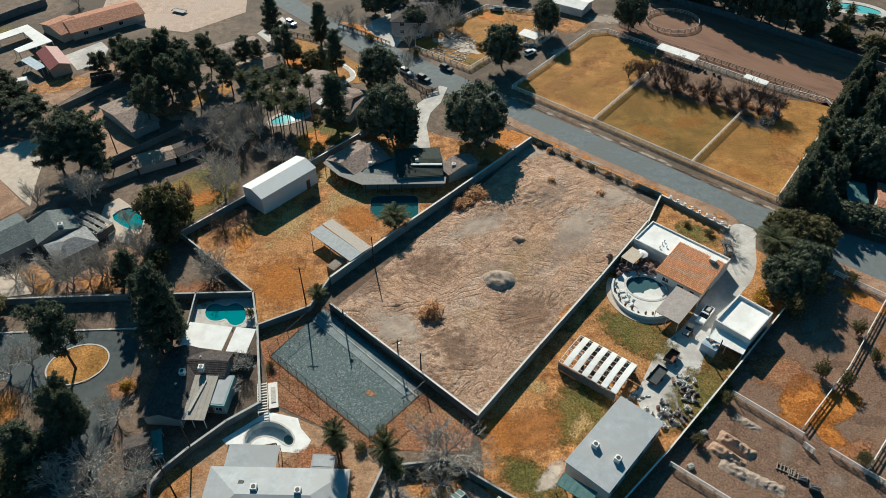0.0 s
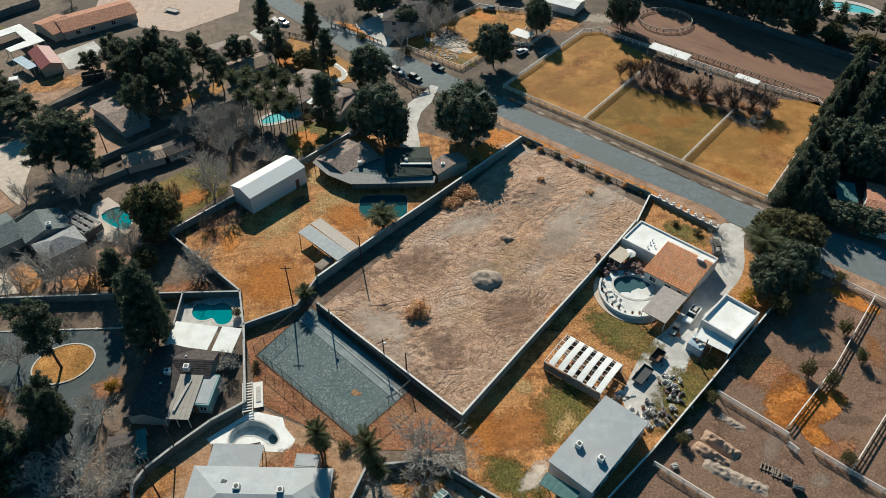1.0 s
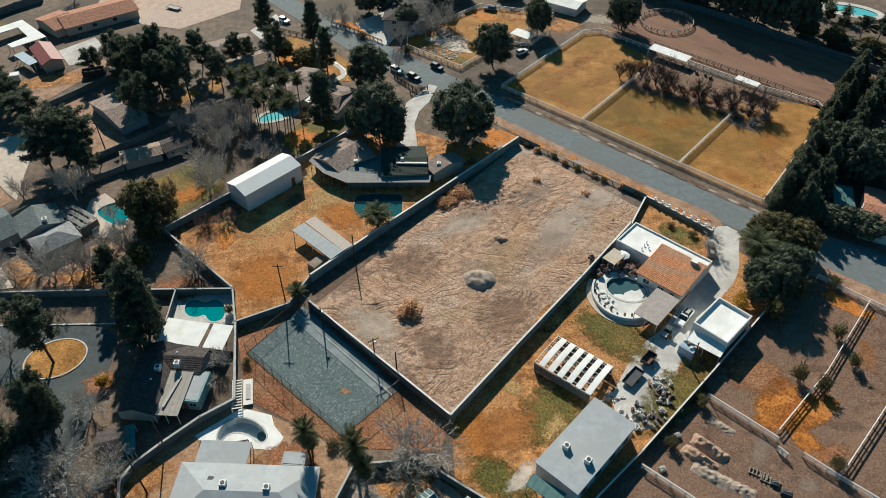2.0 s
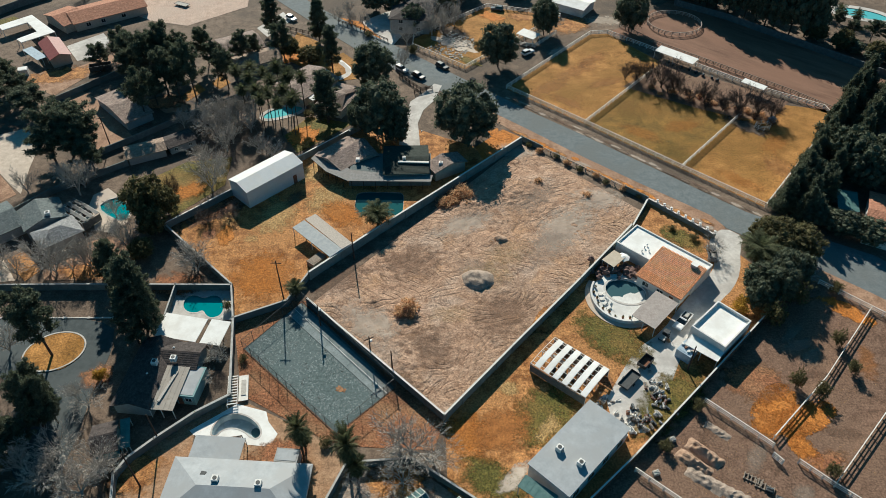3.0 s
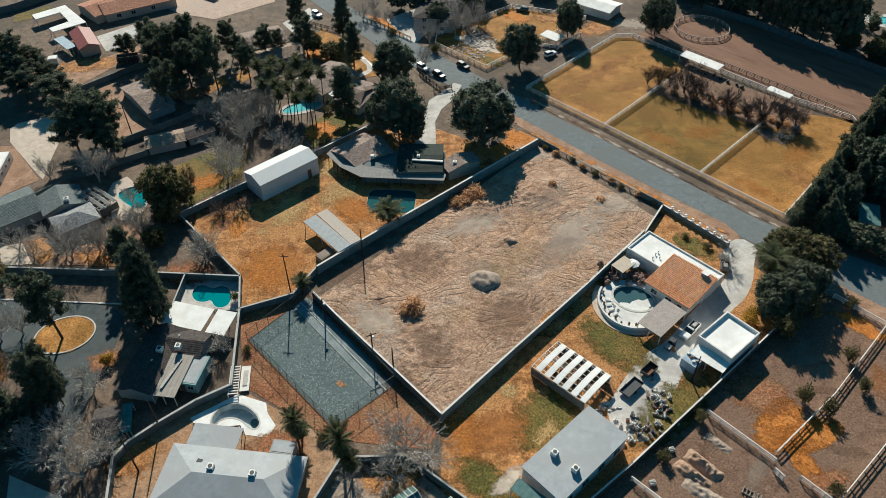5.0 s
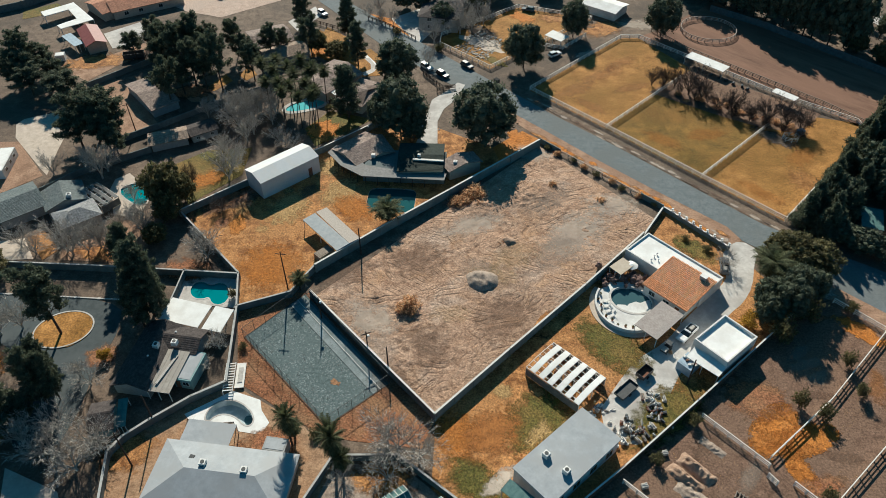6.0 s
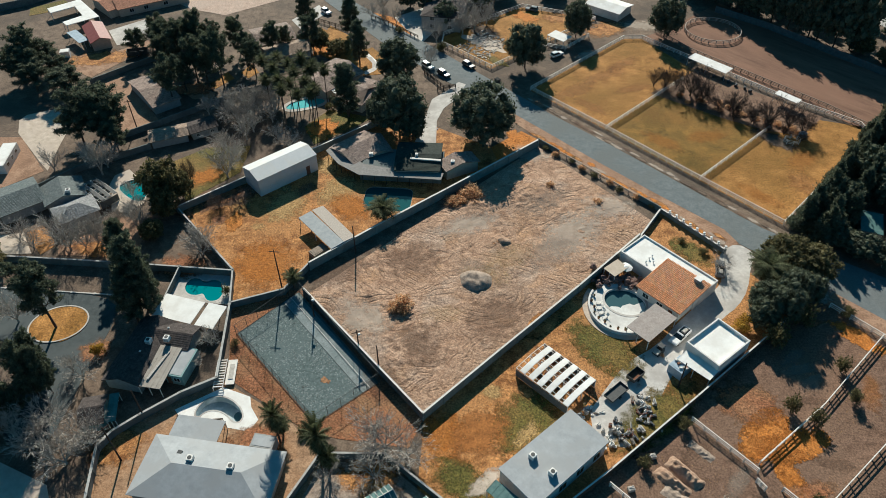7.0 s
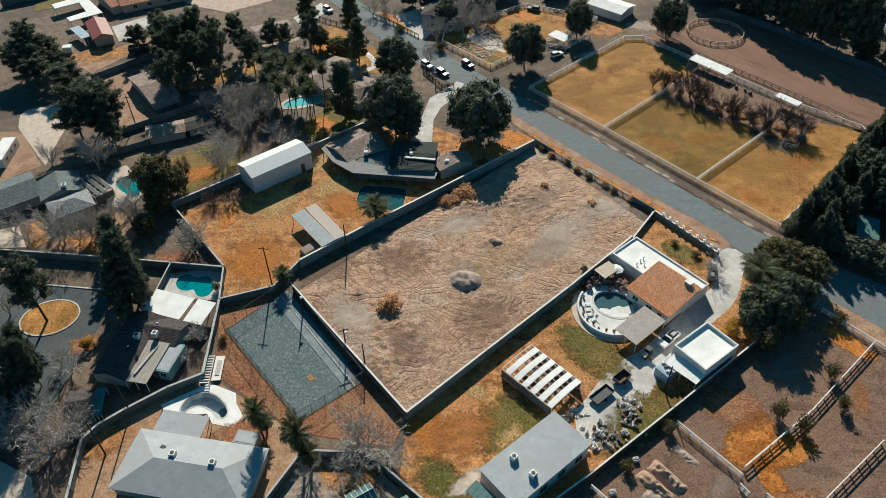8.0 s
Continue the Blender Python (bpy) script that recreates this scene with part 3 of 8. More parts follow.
def lot_level(x, y):
    """Height of the graded lot: rolling, with low mounds, falling to its edges."""
    h = 0.25 * noise.noise((x * 0.12, y * 0.12, 0)) + 0.10 * noise.noise((x * 0.5, y * 0.5, 3)) + 0.05 * noise.noise((x * 1.6, y * 1.6, 5)) + 0.24
    for mx, my, mr, mh in LOT_MOUNDS:
        q = ((x - mx) ** 2 + (y - my) ** 2) / mr ** 2
        if q < 4:
            h += mh * math.exp(-q * 2.2) * (0.75 + 0.5 * noise.noise((x * 0.9, y * 0.9, 9)))
    e = 99.0
    for k in range(4):
        (ax, ay), (bx, by) = LOT_CORNERS[k], LOT_CORNERS[(k + 1) % 4]
        n = math.hypot(bx - ax, by - ay)
        e = min(e, ((bx - ax) * (y - ay) - (by - ay) * (x - ax)) / n)
    return max(h, 0.05) * max(0.0, min(1.0, e / 4.0)) + 0.03


def dirt_lot():
    """The graded lot, gently uneven, with low spoil mounds."""
    a, b, c, d = [Vector(p) for p in LOT_CORNERS]
    n = 190
    vs, fs = [], []
    for j in range(n + 1):
        for i in range(n + 1):
            u, v = i / n, j / n
            p = (a * (1 - u) + b * u) * (1 - v) + (d * (1 - u) + c * u) * v
            vs.append((p.x, p.y, lot_level(p.x, p.y)))
    for j in range(n):
        for i in range(n):
            k = j * (n + 1) + i
            fs.append((k, k + 1, k + n + 2, k + n + 1))
    me = bpy.data.meshes.new("dirt_lot")
    me.from_pydata(vs, [], fs)
    me.materials.append(LOT)
    for p in me.polygons:
        p.use_smooth = True
    tagged(new("dirt_lot", me), "graded bare dirt lot with curved tyre tracks and low mounds", "ground", kind="structure")


dirt_lot()
patch("barn_yard", [(-63.6, 128.7), (-41.8, 108.7), (-39.4, 99.4), (-29.1, 104.8), (-25.6, 112.1), (23.4, 167.4), (11.4, 163.6), (-15.7, 177.0), (-34.3, 156.5), (-50.9, 141.0)], YARD, 0.02, "dry yard of orange and straw-coloured grass", holes=[grown(YARDPOOL, 0.05)])
patch("side_yard", [(6.1, 76.8), (35.4, 113.6), (53.2, 137.7), (54.9, 142.4), (68.3, 129.4), (80.0, 111.4), (40.3, 69.7), (31.0, 60.5), (19.5, 52.9), (7.0, 61.8)], YARD, 0.02, "dry yard round the tile roofed house", holes=[grown(ROUND, 0.05)])
patch("court_yard", [(-39.4, 99.4), (-29.1, 104.8), (-24.0, 104.8), (6.1, 76.6), (4.3, 69.5), (-8.9, 69.8), (-15.1, 70.7), (-33.1, 80.2)], REDYARD, 0.02, "reddish mulch ground round the sports court")
patch("back_yard", [(-35.3, 80.2), (-40.8, 75.8), (-46.5, 69.6), (-51.4, 62.8), (-47.3, 49.3), (-13.3, 49.3), (-9.6, 64.0), (-15.1, 70.7)], BACKDIRT, 0.015, "dry back yard round the kidney pool", holes=[grown(KIDNEY, 0.05)])
patch("garden_yard", [(-13.6, 52.0), (-10.4, 64.9), (0.6, 66.2), (14.8, 56.8), (10.0, 46.0), (-12.0, 46.0)], GREYSOIL, 0.02, "grey-brown garden dirt round the greenhouses")
patch("corral", [(79.8, 110.9), (88.4, 115.3), (95.7, 106.5), (120.3, 81.4), (96.8, 44.8), (19.0, 49.2), (39.6, 68.8)], CORRAL, 0.02, "trampled brown corral dirt")
patch("riding_arena", [(64.6, 239.7), (85.9, 263.1), (100.9, 248.5), (142.7, 210.9), (131.3, 188.5), (115.3, 182.4), (101.9, 196.9), (56.4, 232.8)], ARENA, 0.02, "raked reddish dirt of a riding arena")
patch("road", [(-140.0, 342.0), (-57.6, 249.6), (-27.2, 216.8), (-4.6, 196.5), (15.6, 182.0), (26.3, 172.7), (40.4, 160.1), (53.5, 149.2), (69.1, 136.8), (71.8, 132.1), (85.7, 121.6), (98.0, 111.7), (124.6, 88.1), (136.7, 89.5), (103.4, 123.7), (90.5, 130.8), (78.0, 138.5), (67.7, 147.5), (55.4, 158.4), (42.0, 170.1), (27.2, 182.2), (19.4, 189.5), (0.7, 206.3), (-20.3, 225.5), (-46.3, 249.5), (-128.0, 346.0)], ASPHALT, 0.03, "worn grey asphalt road with cracked edges", "road")


def lerp(p, q, t):
    return (p[0] + (q[0] - p[0]) * t, p[1] + (q[1] - p[1]) * t)


def paddocks():
    n0, n1 = (20.8, 194.7), (50.3, 231.2)
    m0, m1 = (42.6, 176.1), (66.9, 206.2)
    k0, k1 = (65.7, 155.6), (88.3, 182.2)
    e0, e1 = (83.3, 140.3), (114.3, 180.8)
    patch("paddock", [n0, m0, (71.4, 212.4), (56.3, 232.0), n1], DRYPAD, 0.02, "paddock of mown straw-coloured grass")
    patch("paddock", [m0, k0, (94.4, 189.7), (71.4, 212.4)], PADDOCK, 0.02, "paddock of thin green and tan grass")
    patch("paddock", [k0, e0, e1, (114.2, 186.1), (94.4, 189.7)], DRYPAD, 0.02, "paddock of dry orange-tan grass")


paddocks()
for k, (x, y, rx, ry, rz, m) in enumerate(((34.0, 196.0, 8, 3.0, 40, "mown"), (43.0, 206.0, 10, 2.6, 35, "mown"), (49.0, 214.0, 8, 2.4, 45, "mown"), (52.0, 199.5, 7, 2.2, 30, "mown"), (38.5, 188.0, 7, 2.0, -40, "mown"), (58.0, 172.0, 7, 3.0, -40, "faint_hay"), (70.0, 176.0, 6, 3.5, 20, "faint_hay"), (56.0, 184.0, 5, 8.0, 10, "hint_green"), (66.5, 162.0, 4, 9.0, 40, "hint_green"), (94.0, 168.0, 6, 3.0, 50, "faint_hay"), (80.0, 151.0, 7, 2.6, -40, "faint_hay"), (92.0, 157.0, 4, 6.0, 30, "mown"))):
    stain("grass_streak", x, y, rx, ry, rz, m, "uneven mown grass in the paddock", 0.034 + 0.0012 * k, "grass")
patch("small_paddock", [(-9.6, 221.0), (7.9, 206.2), (22.6, 223.2), (41.2, 244.3), (15.3, 251.4), (-9.8, 225.8)], DRYPAD, 0.02, "small fenced paddock with pale rubble and grass")
blob("rubble_ground", 4.6, 223.3, 7, 4, -35, PALESAND, 0.04, "pale rubble strewn over the small paddock", 3, 0.4)
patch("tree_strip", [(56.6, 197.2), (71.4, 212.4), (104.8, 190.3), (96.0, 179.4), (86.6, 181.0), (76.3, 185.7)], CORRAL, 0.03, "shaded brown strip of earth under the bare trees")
patch("road_shoulder", [(13.8, 179.8), (25.1, 168.5), (54.9, 142.4), (69.8, 129.8), (71.6, 132.3), (69.2, 137.2), (53.6, 149.7), (40.5, 160.6), (26.4, 173.3), (15.6, 182.3)], TANDIRT, 0.024, "tan dirt shoulder of the road with dry grass")
patch("road_shoulder", [(85.9, 122.0), (82.8, 117.1), (87.5, 114.4), (95.9, 106.9), (121.1, 82.7), (124.8, 88.4), (98.2, 112.0)], TANDIRT, 0.024, "tan dirt shoulder by the corral fence")
patch("front_grass", [(11.4, 163.6), (19.1, 172.5), (24.0, 168.8), (14.1, 156.3)], HAY, 0.03, "orange dry grass by the road")
patch("driveway", [(-9.7, 163.7), (-8.9, 173.2), (-8.1, 186.1), (-3.7, 192.5), (-1.4, 196.9), (1.0, 195.8), (-1.1, 187.0), (-4.0, 181.5), (-5.1, 174.9), (-3.8, 163.7)], CONCRETE, 0.04, "pale concrete driveway under the trees", "driveway")
patch("driveway", rounded([(67.2, 129.2), (71.4, 132.3), (75.0, 129.0), (73.1, 124.8), (71.2, 117.1), (68.2, 111.8), (64.7, 108.3), (58.4, 100.2), (54.3, 94.8), (50.8, 88.3), (46.3, 78.4), (41.6, 73.1), (35.4, 79.5), (40.1, 87.7), (43.9, 93.8), (50.3, 98.9), (55.8, 106.7), (64.3, 116.4), (66.3, 119.8), (65.5, 122.8)], 1), CONCRETE, 0.04, "pale concrete driveway with a curved end", "driveway")
patch("circular_drive", rounded([(-99.8, 97.5), (-64.9, 99.0), (-61.6, 90.0), (-62.4, 81.8), (-60.6, 70.6), (-61.0, 60.7), (-70.3, 60.7), (-73.7, 79.3), (-96.2, 90.1)], 2), DARKASPH, 0.03, "dark asphalt circular drive", "driveway")
blob("drive_island", -73.4, 89.3, 6.0, 5.0, 20, DRYPAD, 0.12, "orange grass island in the circular drive with pale kerb", 5, 0.05)
patch("pale_yard", [(-124.8, 160.8), (-124.0, 163.7), (-115.0, 169.0), (-110.8, 165.8), (-108.1, 157.3), (-106.5, 149.5), (-103.9, 139.1), (-107.3, 141.8), (-121.4, 154.5)], PALESAND, 0.03, "bright pale gravel yard")
patch("pale_yard", [(-125.1, 216.8), (-116.4, 226.5), (-112.3, 221.7), (-110.8, 211.4), (-117.4, 207.1)], CONCRETE, 0.035, "pale concrete yard beside the long house")
patch("pale_yard", [(-124.5, 250.1), (-128.8, 275.1), (-75.9, 274.7), (-71.8, 248.8), (-89.2, 233.0), (-103.5, 236.5)], PINKDIRT, 0.02, "wide pale dirt yard")
patch("far_lawn", [(-162.0, 230.4), (-153.2, 238.3), (-150.7, 236.6), (-150.5, 232.1), (-154.3, 227.4), (-158.9, 224.5)], LAWN, 0.03, "mown green lawn by the carport")
patch("barn_track", [(-125.6, 191.3), (-129.0, 196.3), (-123.4, 202.2), (-116.7, 201.9), (-107.9, 212.7), (-100.5, 209.4), (-110.7, 196.5), (-115.9, 185.9)], TANDIRT, 0.03, "tan dirt track behind the red barn")
patch("brown_roof_yard", [(-112.8, 183.6), (-108.3, 188.9), (-101.7, 184.4), (-84.3, 165.2), (-91.0, 158.1), (-99.3, 164.2)], TANDIRT, 0.03, "smooth brown dirt yard")
patch("front_yard", [(-42.0, 167.2), (-37.0, 177.1), (-23.7, 174.1), (-29.4, 167.1), (-37.0, 159.1)], LAWN, 0.03, "patchy green and orange grass yard")
patch("garden_yard", [(-72.5, 146.9), (-65.6, 154.1), (-54.1, 156.6), (-53.0, 144.5), (-62.6, 131.3)], LAWN, 0.03, "weedy yellow-green garden ground")
patch("front_yard", [(-53.1, 227.7), (-34.5, 215.7), (-25.9, 201.1), (-32.6, 197.7), (-52.5, 212.1)], DRYPAD, 0.03, "orange grass front yard")
patch("front_yard", [(-49.9, 229.4), (-40.5, 222.0), (-44.2, 216.2), (-50.9, 219.7)], DRYPAD, 0.045, "yellow-green front lawn")
patch("front_yard", [(-38.7, 207.6), (-34.3, 213.8), (-32.3, 215.7), (-25.0, 207.5), (-25.4, 199.0), (-32.6, 197.0), (-36.5, 201.2)], DRYPAD, 0.045, "yellow-green front lawn beside the footpath")
patch("front_yard", [(-51.9, 214.3), (-45.7, 215.8), (-45.8, 210.2), (-50.3, 207.7)], HAY, 0.045, "orange front lawn")
patch("footpath", [(-34.3, 211.6), (-33.4, 212.3), (-30.7, 209.0), (-28.5, 206.1), (-27.7, 203.2), (-28.5, 200.4), (-30.6, 198.0), (-31.7, 198.7), (-29.8, 201.1), (-29.0, 203.6), (-29.5, 205.4), (-31.7, 208.3)], WHITEROOF, 0.055, "pale curved concrete footpath", "path")
patch("road_verge", [(-37.2, 241.3), (-29.0, 238.1), (-18.4, 226.7), (-20.2, 225.1), (-28.5, 232.6)], HAY, 0.04, "orange grass verge")


def court():
    a, b, c, d = (-35.3, 91.4), (-25.8, 104.4), (-3.9, 83.0), (-13.7, 72.4)
    patch("sports_court", [a, b, c, d], COURT, 0.06, "weathered blue-grey asphalt sports court with flaking paint", "court")
    patch("court_band", [lerp(a, b, 0.74), lerp(a, b, 0.97), lerp(d, c, 0.97), lerp(d, c, 0.74)], COURTBAND, 0.075, "paler repainted band of the court", "court")



def court_marks():
    """Faded lines, cracks and flaked paint chips."""
    a, b, c, d = (-35.3, 91.4), (-25.8, 104.4), (-3.9, 83.0), (-13.7, 72.4)
    for k in range(13):
        bm = bmesh.new()
        p, q = lerp(lerp(a, b, 0.75), lerp(d, c, 0.75), (k + 0.5) / 13), lerp(lerp(a, b, 0.96), lerp(d, c, 0.96), (k + 0.5) / 13)
        m = pose(p[0], p[1], 0, 0, 0, math.degrees(math.atan2(q[1] - p[1], q[0] - p[0])))
        box(bm, 0, -0.03, 0.07, math.hypot(q[0] - p[0], q[1] - p[1]), 0.03, 0.079, m)
        tagged(link_mesh("court_joint", bm, COURT), "dark joint across the pale court band", "marking", kind="structure")
    for u in (0.735, 0.86):
        p, q = lerp(a, b, u), lerp(d, c, u)
        bm = bmesh.new()
        box(bm, 0, -0.06, 0.06, math.hypot(q[0] - p[0], q[1] - p[1]), 0.06, 0.083, pose(p[0], p[1], 0, 0, 0, math.degrees(math.atan2(q[1] - p[1], q[0] - p[0]))))
        tagged(link_mesh("court_line", bm, WALLCAP if u > 0.8 else DARKASPH), "faded long line on the court", "marking", kind="structure")
    rnd = random.Random(8)
    bm = bmesh.new()
    for _ in range(3200):
        p = lerp(lerp(a, b, rnd.uniform(0.02, 0.73)), lerp(d, c, 0), 0)
        u, v = rnd.uniform(0.02, 0.73), rnd.uniform(0.02, 0.98)
        p = lerp(lerp(a, b, u), lerp(d, c, u), v)
        if noise.noise((p[0] * 0.25, p[1] * 0.25, 2)) < rnd.uniform(-0.5, 0.35):
            continue
        s = rnd.uniform(0.07, 0.22)
        box(bm, -s, -s * rnd.uniform(0.25, 0.6), 0.05, s, s * rnd.uniform(0.25, 0.6), 0.068, pose(p[0], p[1], 0, 0, 0, rnd.uniform(0, 180)))
    tagged(link_mesh("paint_flakes", bm, COURTFLAKE), "flaked pale paint over the court", "marking", kind="stuff")
    blob("rust_stain", -14.3, 82.1, 0.9, 0.7, 0, REDYARD, 0.085, "small orange stain on the court", 9, 0.4, "marking")


court()
court_marks()


YARD_A = [(-63.2, 128.3), (-41.8, 108.7), (-39.1, 99.7), (-29.1, 104.4), (-25.6, 112.1), (-17.5, 123.1), (-21.2, 144.3), (-34.8, 154.0), (-44.2, 135.5)]
YARD_B = [(6.0, 76.4), (19.2, 92.4), (35.2, 112.4), (37.5, 101.8), (46.5, 94.1), (40.4, 87.0), (32.8, 81.6), (20.8, 67.7), (14.6, 60.6), (7.0, 62.9)]
CORRAL_E = [(79.8, 110.9), (88.4, 115.3), (98.9, 104.9), (79.6, 59.6), (49.3, 60.5), (40.6, 68.8)]


def soft_patch(name, x, y, rx, ry, rz, mat, tuft, n, label, seed):
    """Straw or weeds thinning out towards a ragged rim."""
    stain(name, x, y, rx, ry, rz, mat, label, 0.045 + 0.002 * (seed % 5), "grass")
    tufts(name + "_tufts", oval(x, y, rx, ry, rz), n, tuft, 0.2 if mat == "hay" else 0.17, seed, label, 0.35, 0.38)


soft_patch("hay", 67.6, 80.2, 7.2, 3.7, 57, "hay", HAYTUFT, 8000, "orange hay spread on corral dirt", 11)
soft_patch("hay", 73.0, 78.6, 7.0, 3.0, 27, "hay", HAYTUFT, 7000, "orange hay spread on corral dirt", 12)
soft_patch("hay", 90.9, 106.2, 6.0, 2.2, 140, "hay", HAYTUFT, 1500, "orange hay spread along the corral fence", 13)
soft_patch("hay", 70.6, 72.2, 5.6, 2.2, 108, "hay", HAYTUFT, 2500, "thin scatter of orange hay", 23)
soft_patch("weeds", 39.6, 97.0, 9.6, 5.0, 136, "lawn", GREENTUFT, 6500, "patch of green weeds in the dry yard", 14)
soft_patch("weeds", 24.9, 77.9, 5.6, 8.4, -38, "lawn", GREENTUFT, 3800, "patch of green weeds in the dry yard", 15)
soft_patch("weeds", 14.7, 64.1, 6.5, 3.6, -30, "lawn", GREENTUFT, 3600, "patch of green weeds in the dry yard", 16)
soft_patch("weeds", 48.6, 81.6, 4.4, 11.0, -43, "lawn", GREENTUFT, 6500, "weedy strip along the fence", 17)
soft_patch("weeds", 60.5, 127.8, 6.0, 3.0, 140, "lawn", GREENTUFT, 1000, "weedy orange front garden", 27)
soft_patch("hay", -36.2, 112.1, 7.5, 8.0, 30, "yard_hay", HAYTUFT, 3000, "orange dry grass in the barn yard", 18)
soft_patch("hay", -21.5, 134.3, 6.5, 4.0, 140, "yard_hay", HAYTUFT, 1800, "orange dry grass in the barn yard", 19)
soft_patch("hay", 10.6, 73.0, 4.5, 5.0, 30, "yard_hay", HAYTUFT, 2400, "orange dry grass behind the workshop", 20)
tufts("yard_tufts", YARD_A, 5500, TUFT, 0.17, 31, "dry straw tufts over the barn yard", 0.16, 0.5)
tufts("yard_tufts", YARD_A, 6000, HAYTUFT, 0.2, 46, "orange hay strewn over the barn yard", 0.14, 0.5)
tufts("yard_tufts", YARD_B, 6000, HAYTUFT, 0.2, 47, "orange hay strewn over the side yard", 0.14, 0.55)
tufts("yard_tufts", YARD_B, 4000, TUFT, 0.14, 32, "dry straw tufts over the side yard", 0.12, 0.42)
tufts("corral_tufts", CORRAL_E, 8000, TUFT, 0.14, 33, "thin dry tufts over the corral dirt", 0.15, 0.62)
tufts("mulch_tufts", [(-39.4, 99.4), (-29.1, 104.8), (-35.3, 91.4), (-13.7, 72.4), (6.1, 76.6), (4.3, 69.5), (-15.1, 70.7), (-33.1, 80.2)], 7000, DRYLEAF, 0.2, 34, "dry reddish brush round the court", 0.2, 0.45, avoid=[[(-35.3, 91.4), (-25.8, 104.4), (-3.9, 83.0), (-13.7, 72.4)]])
tufts("shoulder_tufts", [(15.5, 181.4), (25.2, 169.6), (55.1, 143.3), (70.0, 130.4), (70.4, 131.7), (49.2, 149.7), (19.9, 173.6)], 2500, TUFT, 0.14, 35, "dry grass along the road shoulder", 0.2, 0.4)
tufts("paddock_tufts", [(22.3, 194.0), (83.6, 141.2), (113.0, 180.8), (95.6, 193.6), (56.0, 230.3), (50.1, 229.5)], 26000, TUFT, 0.14, 36, "mown dry grass over the paddocks", 0.06, 0.55)
tufts("paddock_tufts", [(22.3, 194.0), (83.6, 141.2), (113.0, 180.8), (95.6, 193.6), (56.0, 230.3), (50.1, 229.5)], 16000, GREENTUFT, 0.14, 37, "greener grass over the paddocks", 0.05, 0.6)
tufts("lot_scatter", [(-22.9, 106.1), (6.1, 77.8), (50.0, 139.5), (24.6, 162.8)], 1600, TUFT, 0.14, 38, "sparse dry stubble on the dirt lot", 0.1, 0.62)
tufts("back_yard_tufts", [(-35.4, 77.9), (-40.4, 74.3), (-46.2, 68.4), (-50.8, 60.7), (-41.8, 63.0), (-35.3, 69.6)], 1500, TUFT, 0.14, 39, "dry straw over the back yard", 0.2, 0.5)
tufts("mound_brush", [(4.9, 146.6), (10.7, 146.5), (11.8, 138.5), (4.0, 137.5)], 500, DRYLEAF, 0.5, 40, "dry brush lying on the lot edge", 0.3, 0.35)


def rubble(name, pts, n, size, seed, label, mat=RUBBLE):
    """Broken stones strewn over an outline."""
    rnd = random.Random(seed)
    xs, ys = [p[0] for p in pts], [p[1] for p in pts]
    bm = bmesh.new()
    for _ in range(n):
        x, y = rnd.uniform(min(xs), max(xs)), rnd.uniform(min(ys), max(ys))
        if inside(x, y, pts):
            s = size * rnd.uniform(0.4, 1.5)
            box(bm, -s, -s * 0.7, -s * 0.3, s, s * 0.7, s * 0.5, pose(x, y, 0.05, rnd.uniform(-20, 20), rnd.uniform(-20, 20), rnd.uniform(0, 180)))
    return tagged(link_mesh(name, bm, mat), label, "rubble", kind="stuff")


rubble("rubble", [(-4.9, 219.4), (6.2, 211.0), (12.2, 225.3), (2.7, 231.5)], 500, 0.28, 41, "pale broken rubble in the small paddock")
rubble("stones", [(10.4, 110.2), (13.1, 113.7), (15.3, 109.3), (12.1, 107.6)], 14, 0.12, 42, "stones beside the small spoil mound")

kidney = pool(KIDNEY, "drained curved pool with pale plaster walls and a puddle", -1.15, 1.5, None, PLASTER, 0.3)
bm = bmesh.new()
prism(bm, [(x - KIDNEY[0][0], y - KIDNEY[0][1]) for x, y in oval(-28.9, 72.9, 1.1, 0.8, -60)], -1.5, -1.46)
part("puddle", bm, WATERDARK, kidney, "shallow dark puddle at the deep end")
round_pool = pool(ROUND, "round pool with dark water, a white beach ledge and white coping", -0.1, 1.2, WATERDARK, PLASTER, 0.5, 0.5)
bm = bmesh.new()
shore = [(x - (x - 44.4) * 0.02, y - (y - 109.9) * 0.02) for x, y in ROUND if (x - 44.4) * 0.35 - (y - 109.9) * 0.94 > 0.3]
start = max(range(len(shore)), key=lambda k: math.dist(shore[k], shore[k - 1]))
shore = shore[start:] + shore[:start]
ends = shore[-1], shore[0]
shore += [(lerp(*ends, k / 9)[0] + 0.4 * math.sin(k * 2.1), lerp(*ends, k / 9)[1] + 0.45 * math.sin(k * 1.7 + 1)) for k in range(1, 9)]
prism(bm, [(x - ROUND[0][0], y - ROUND[0][1]) for x, y in shore], -1.1, -0.06)
part("beach_ledge", bm, STUCCO, round_pool, "white shallow ledge awash at the pool's edge")
pool(BEANPOOL, "bean shaped pool with clear teal water", -0.2, 1.5, WATER)
pool(FARPOOL, "curved pool with bright turquoise water", -0.1, 1.5, WATERPALE)
pool(SIDEPOOL, "garden pool with green-teal water", -0.2, 1.5, WATER)
# The ranch house's shade on this pool is put into its water colour.
pool(YARDPOOL, "rectangular pool of teal water coloured darker for house shade", -0.3, 1.5, water("shaded_pool_water", (0.02, 0.085, 0.09)), GREYBLOCK, 0.05, 0.03)
pool(EASTPOOL, "winding turquoise garden pool", -0.1, 1.5, WATERPALE)
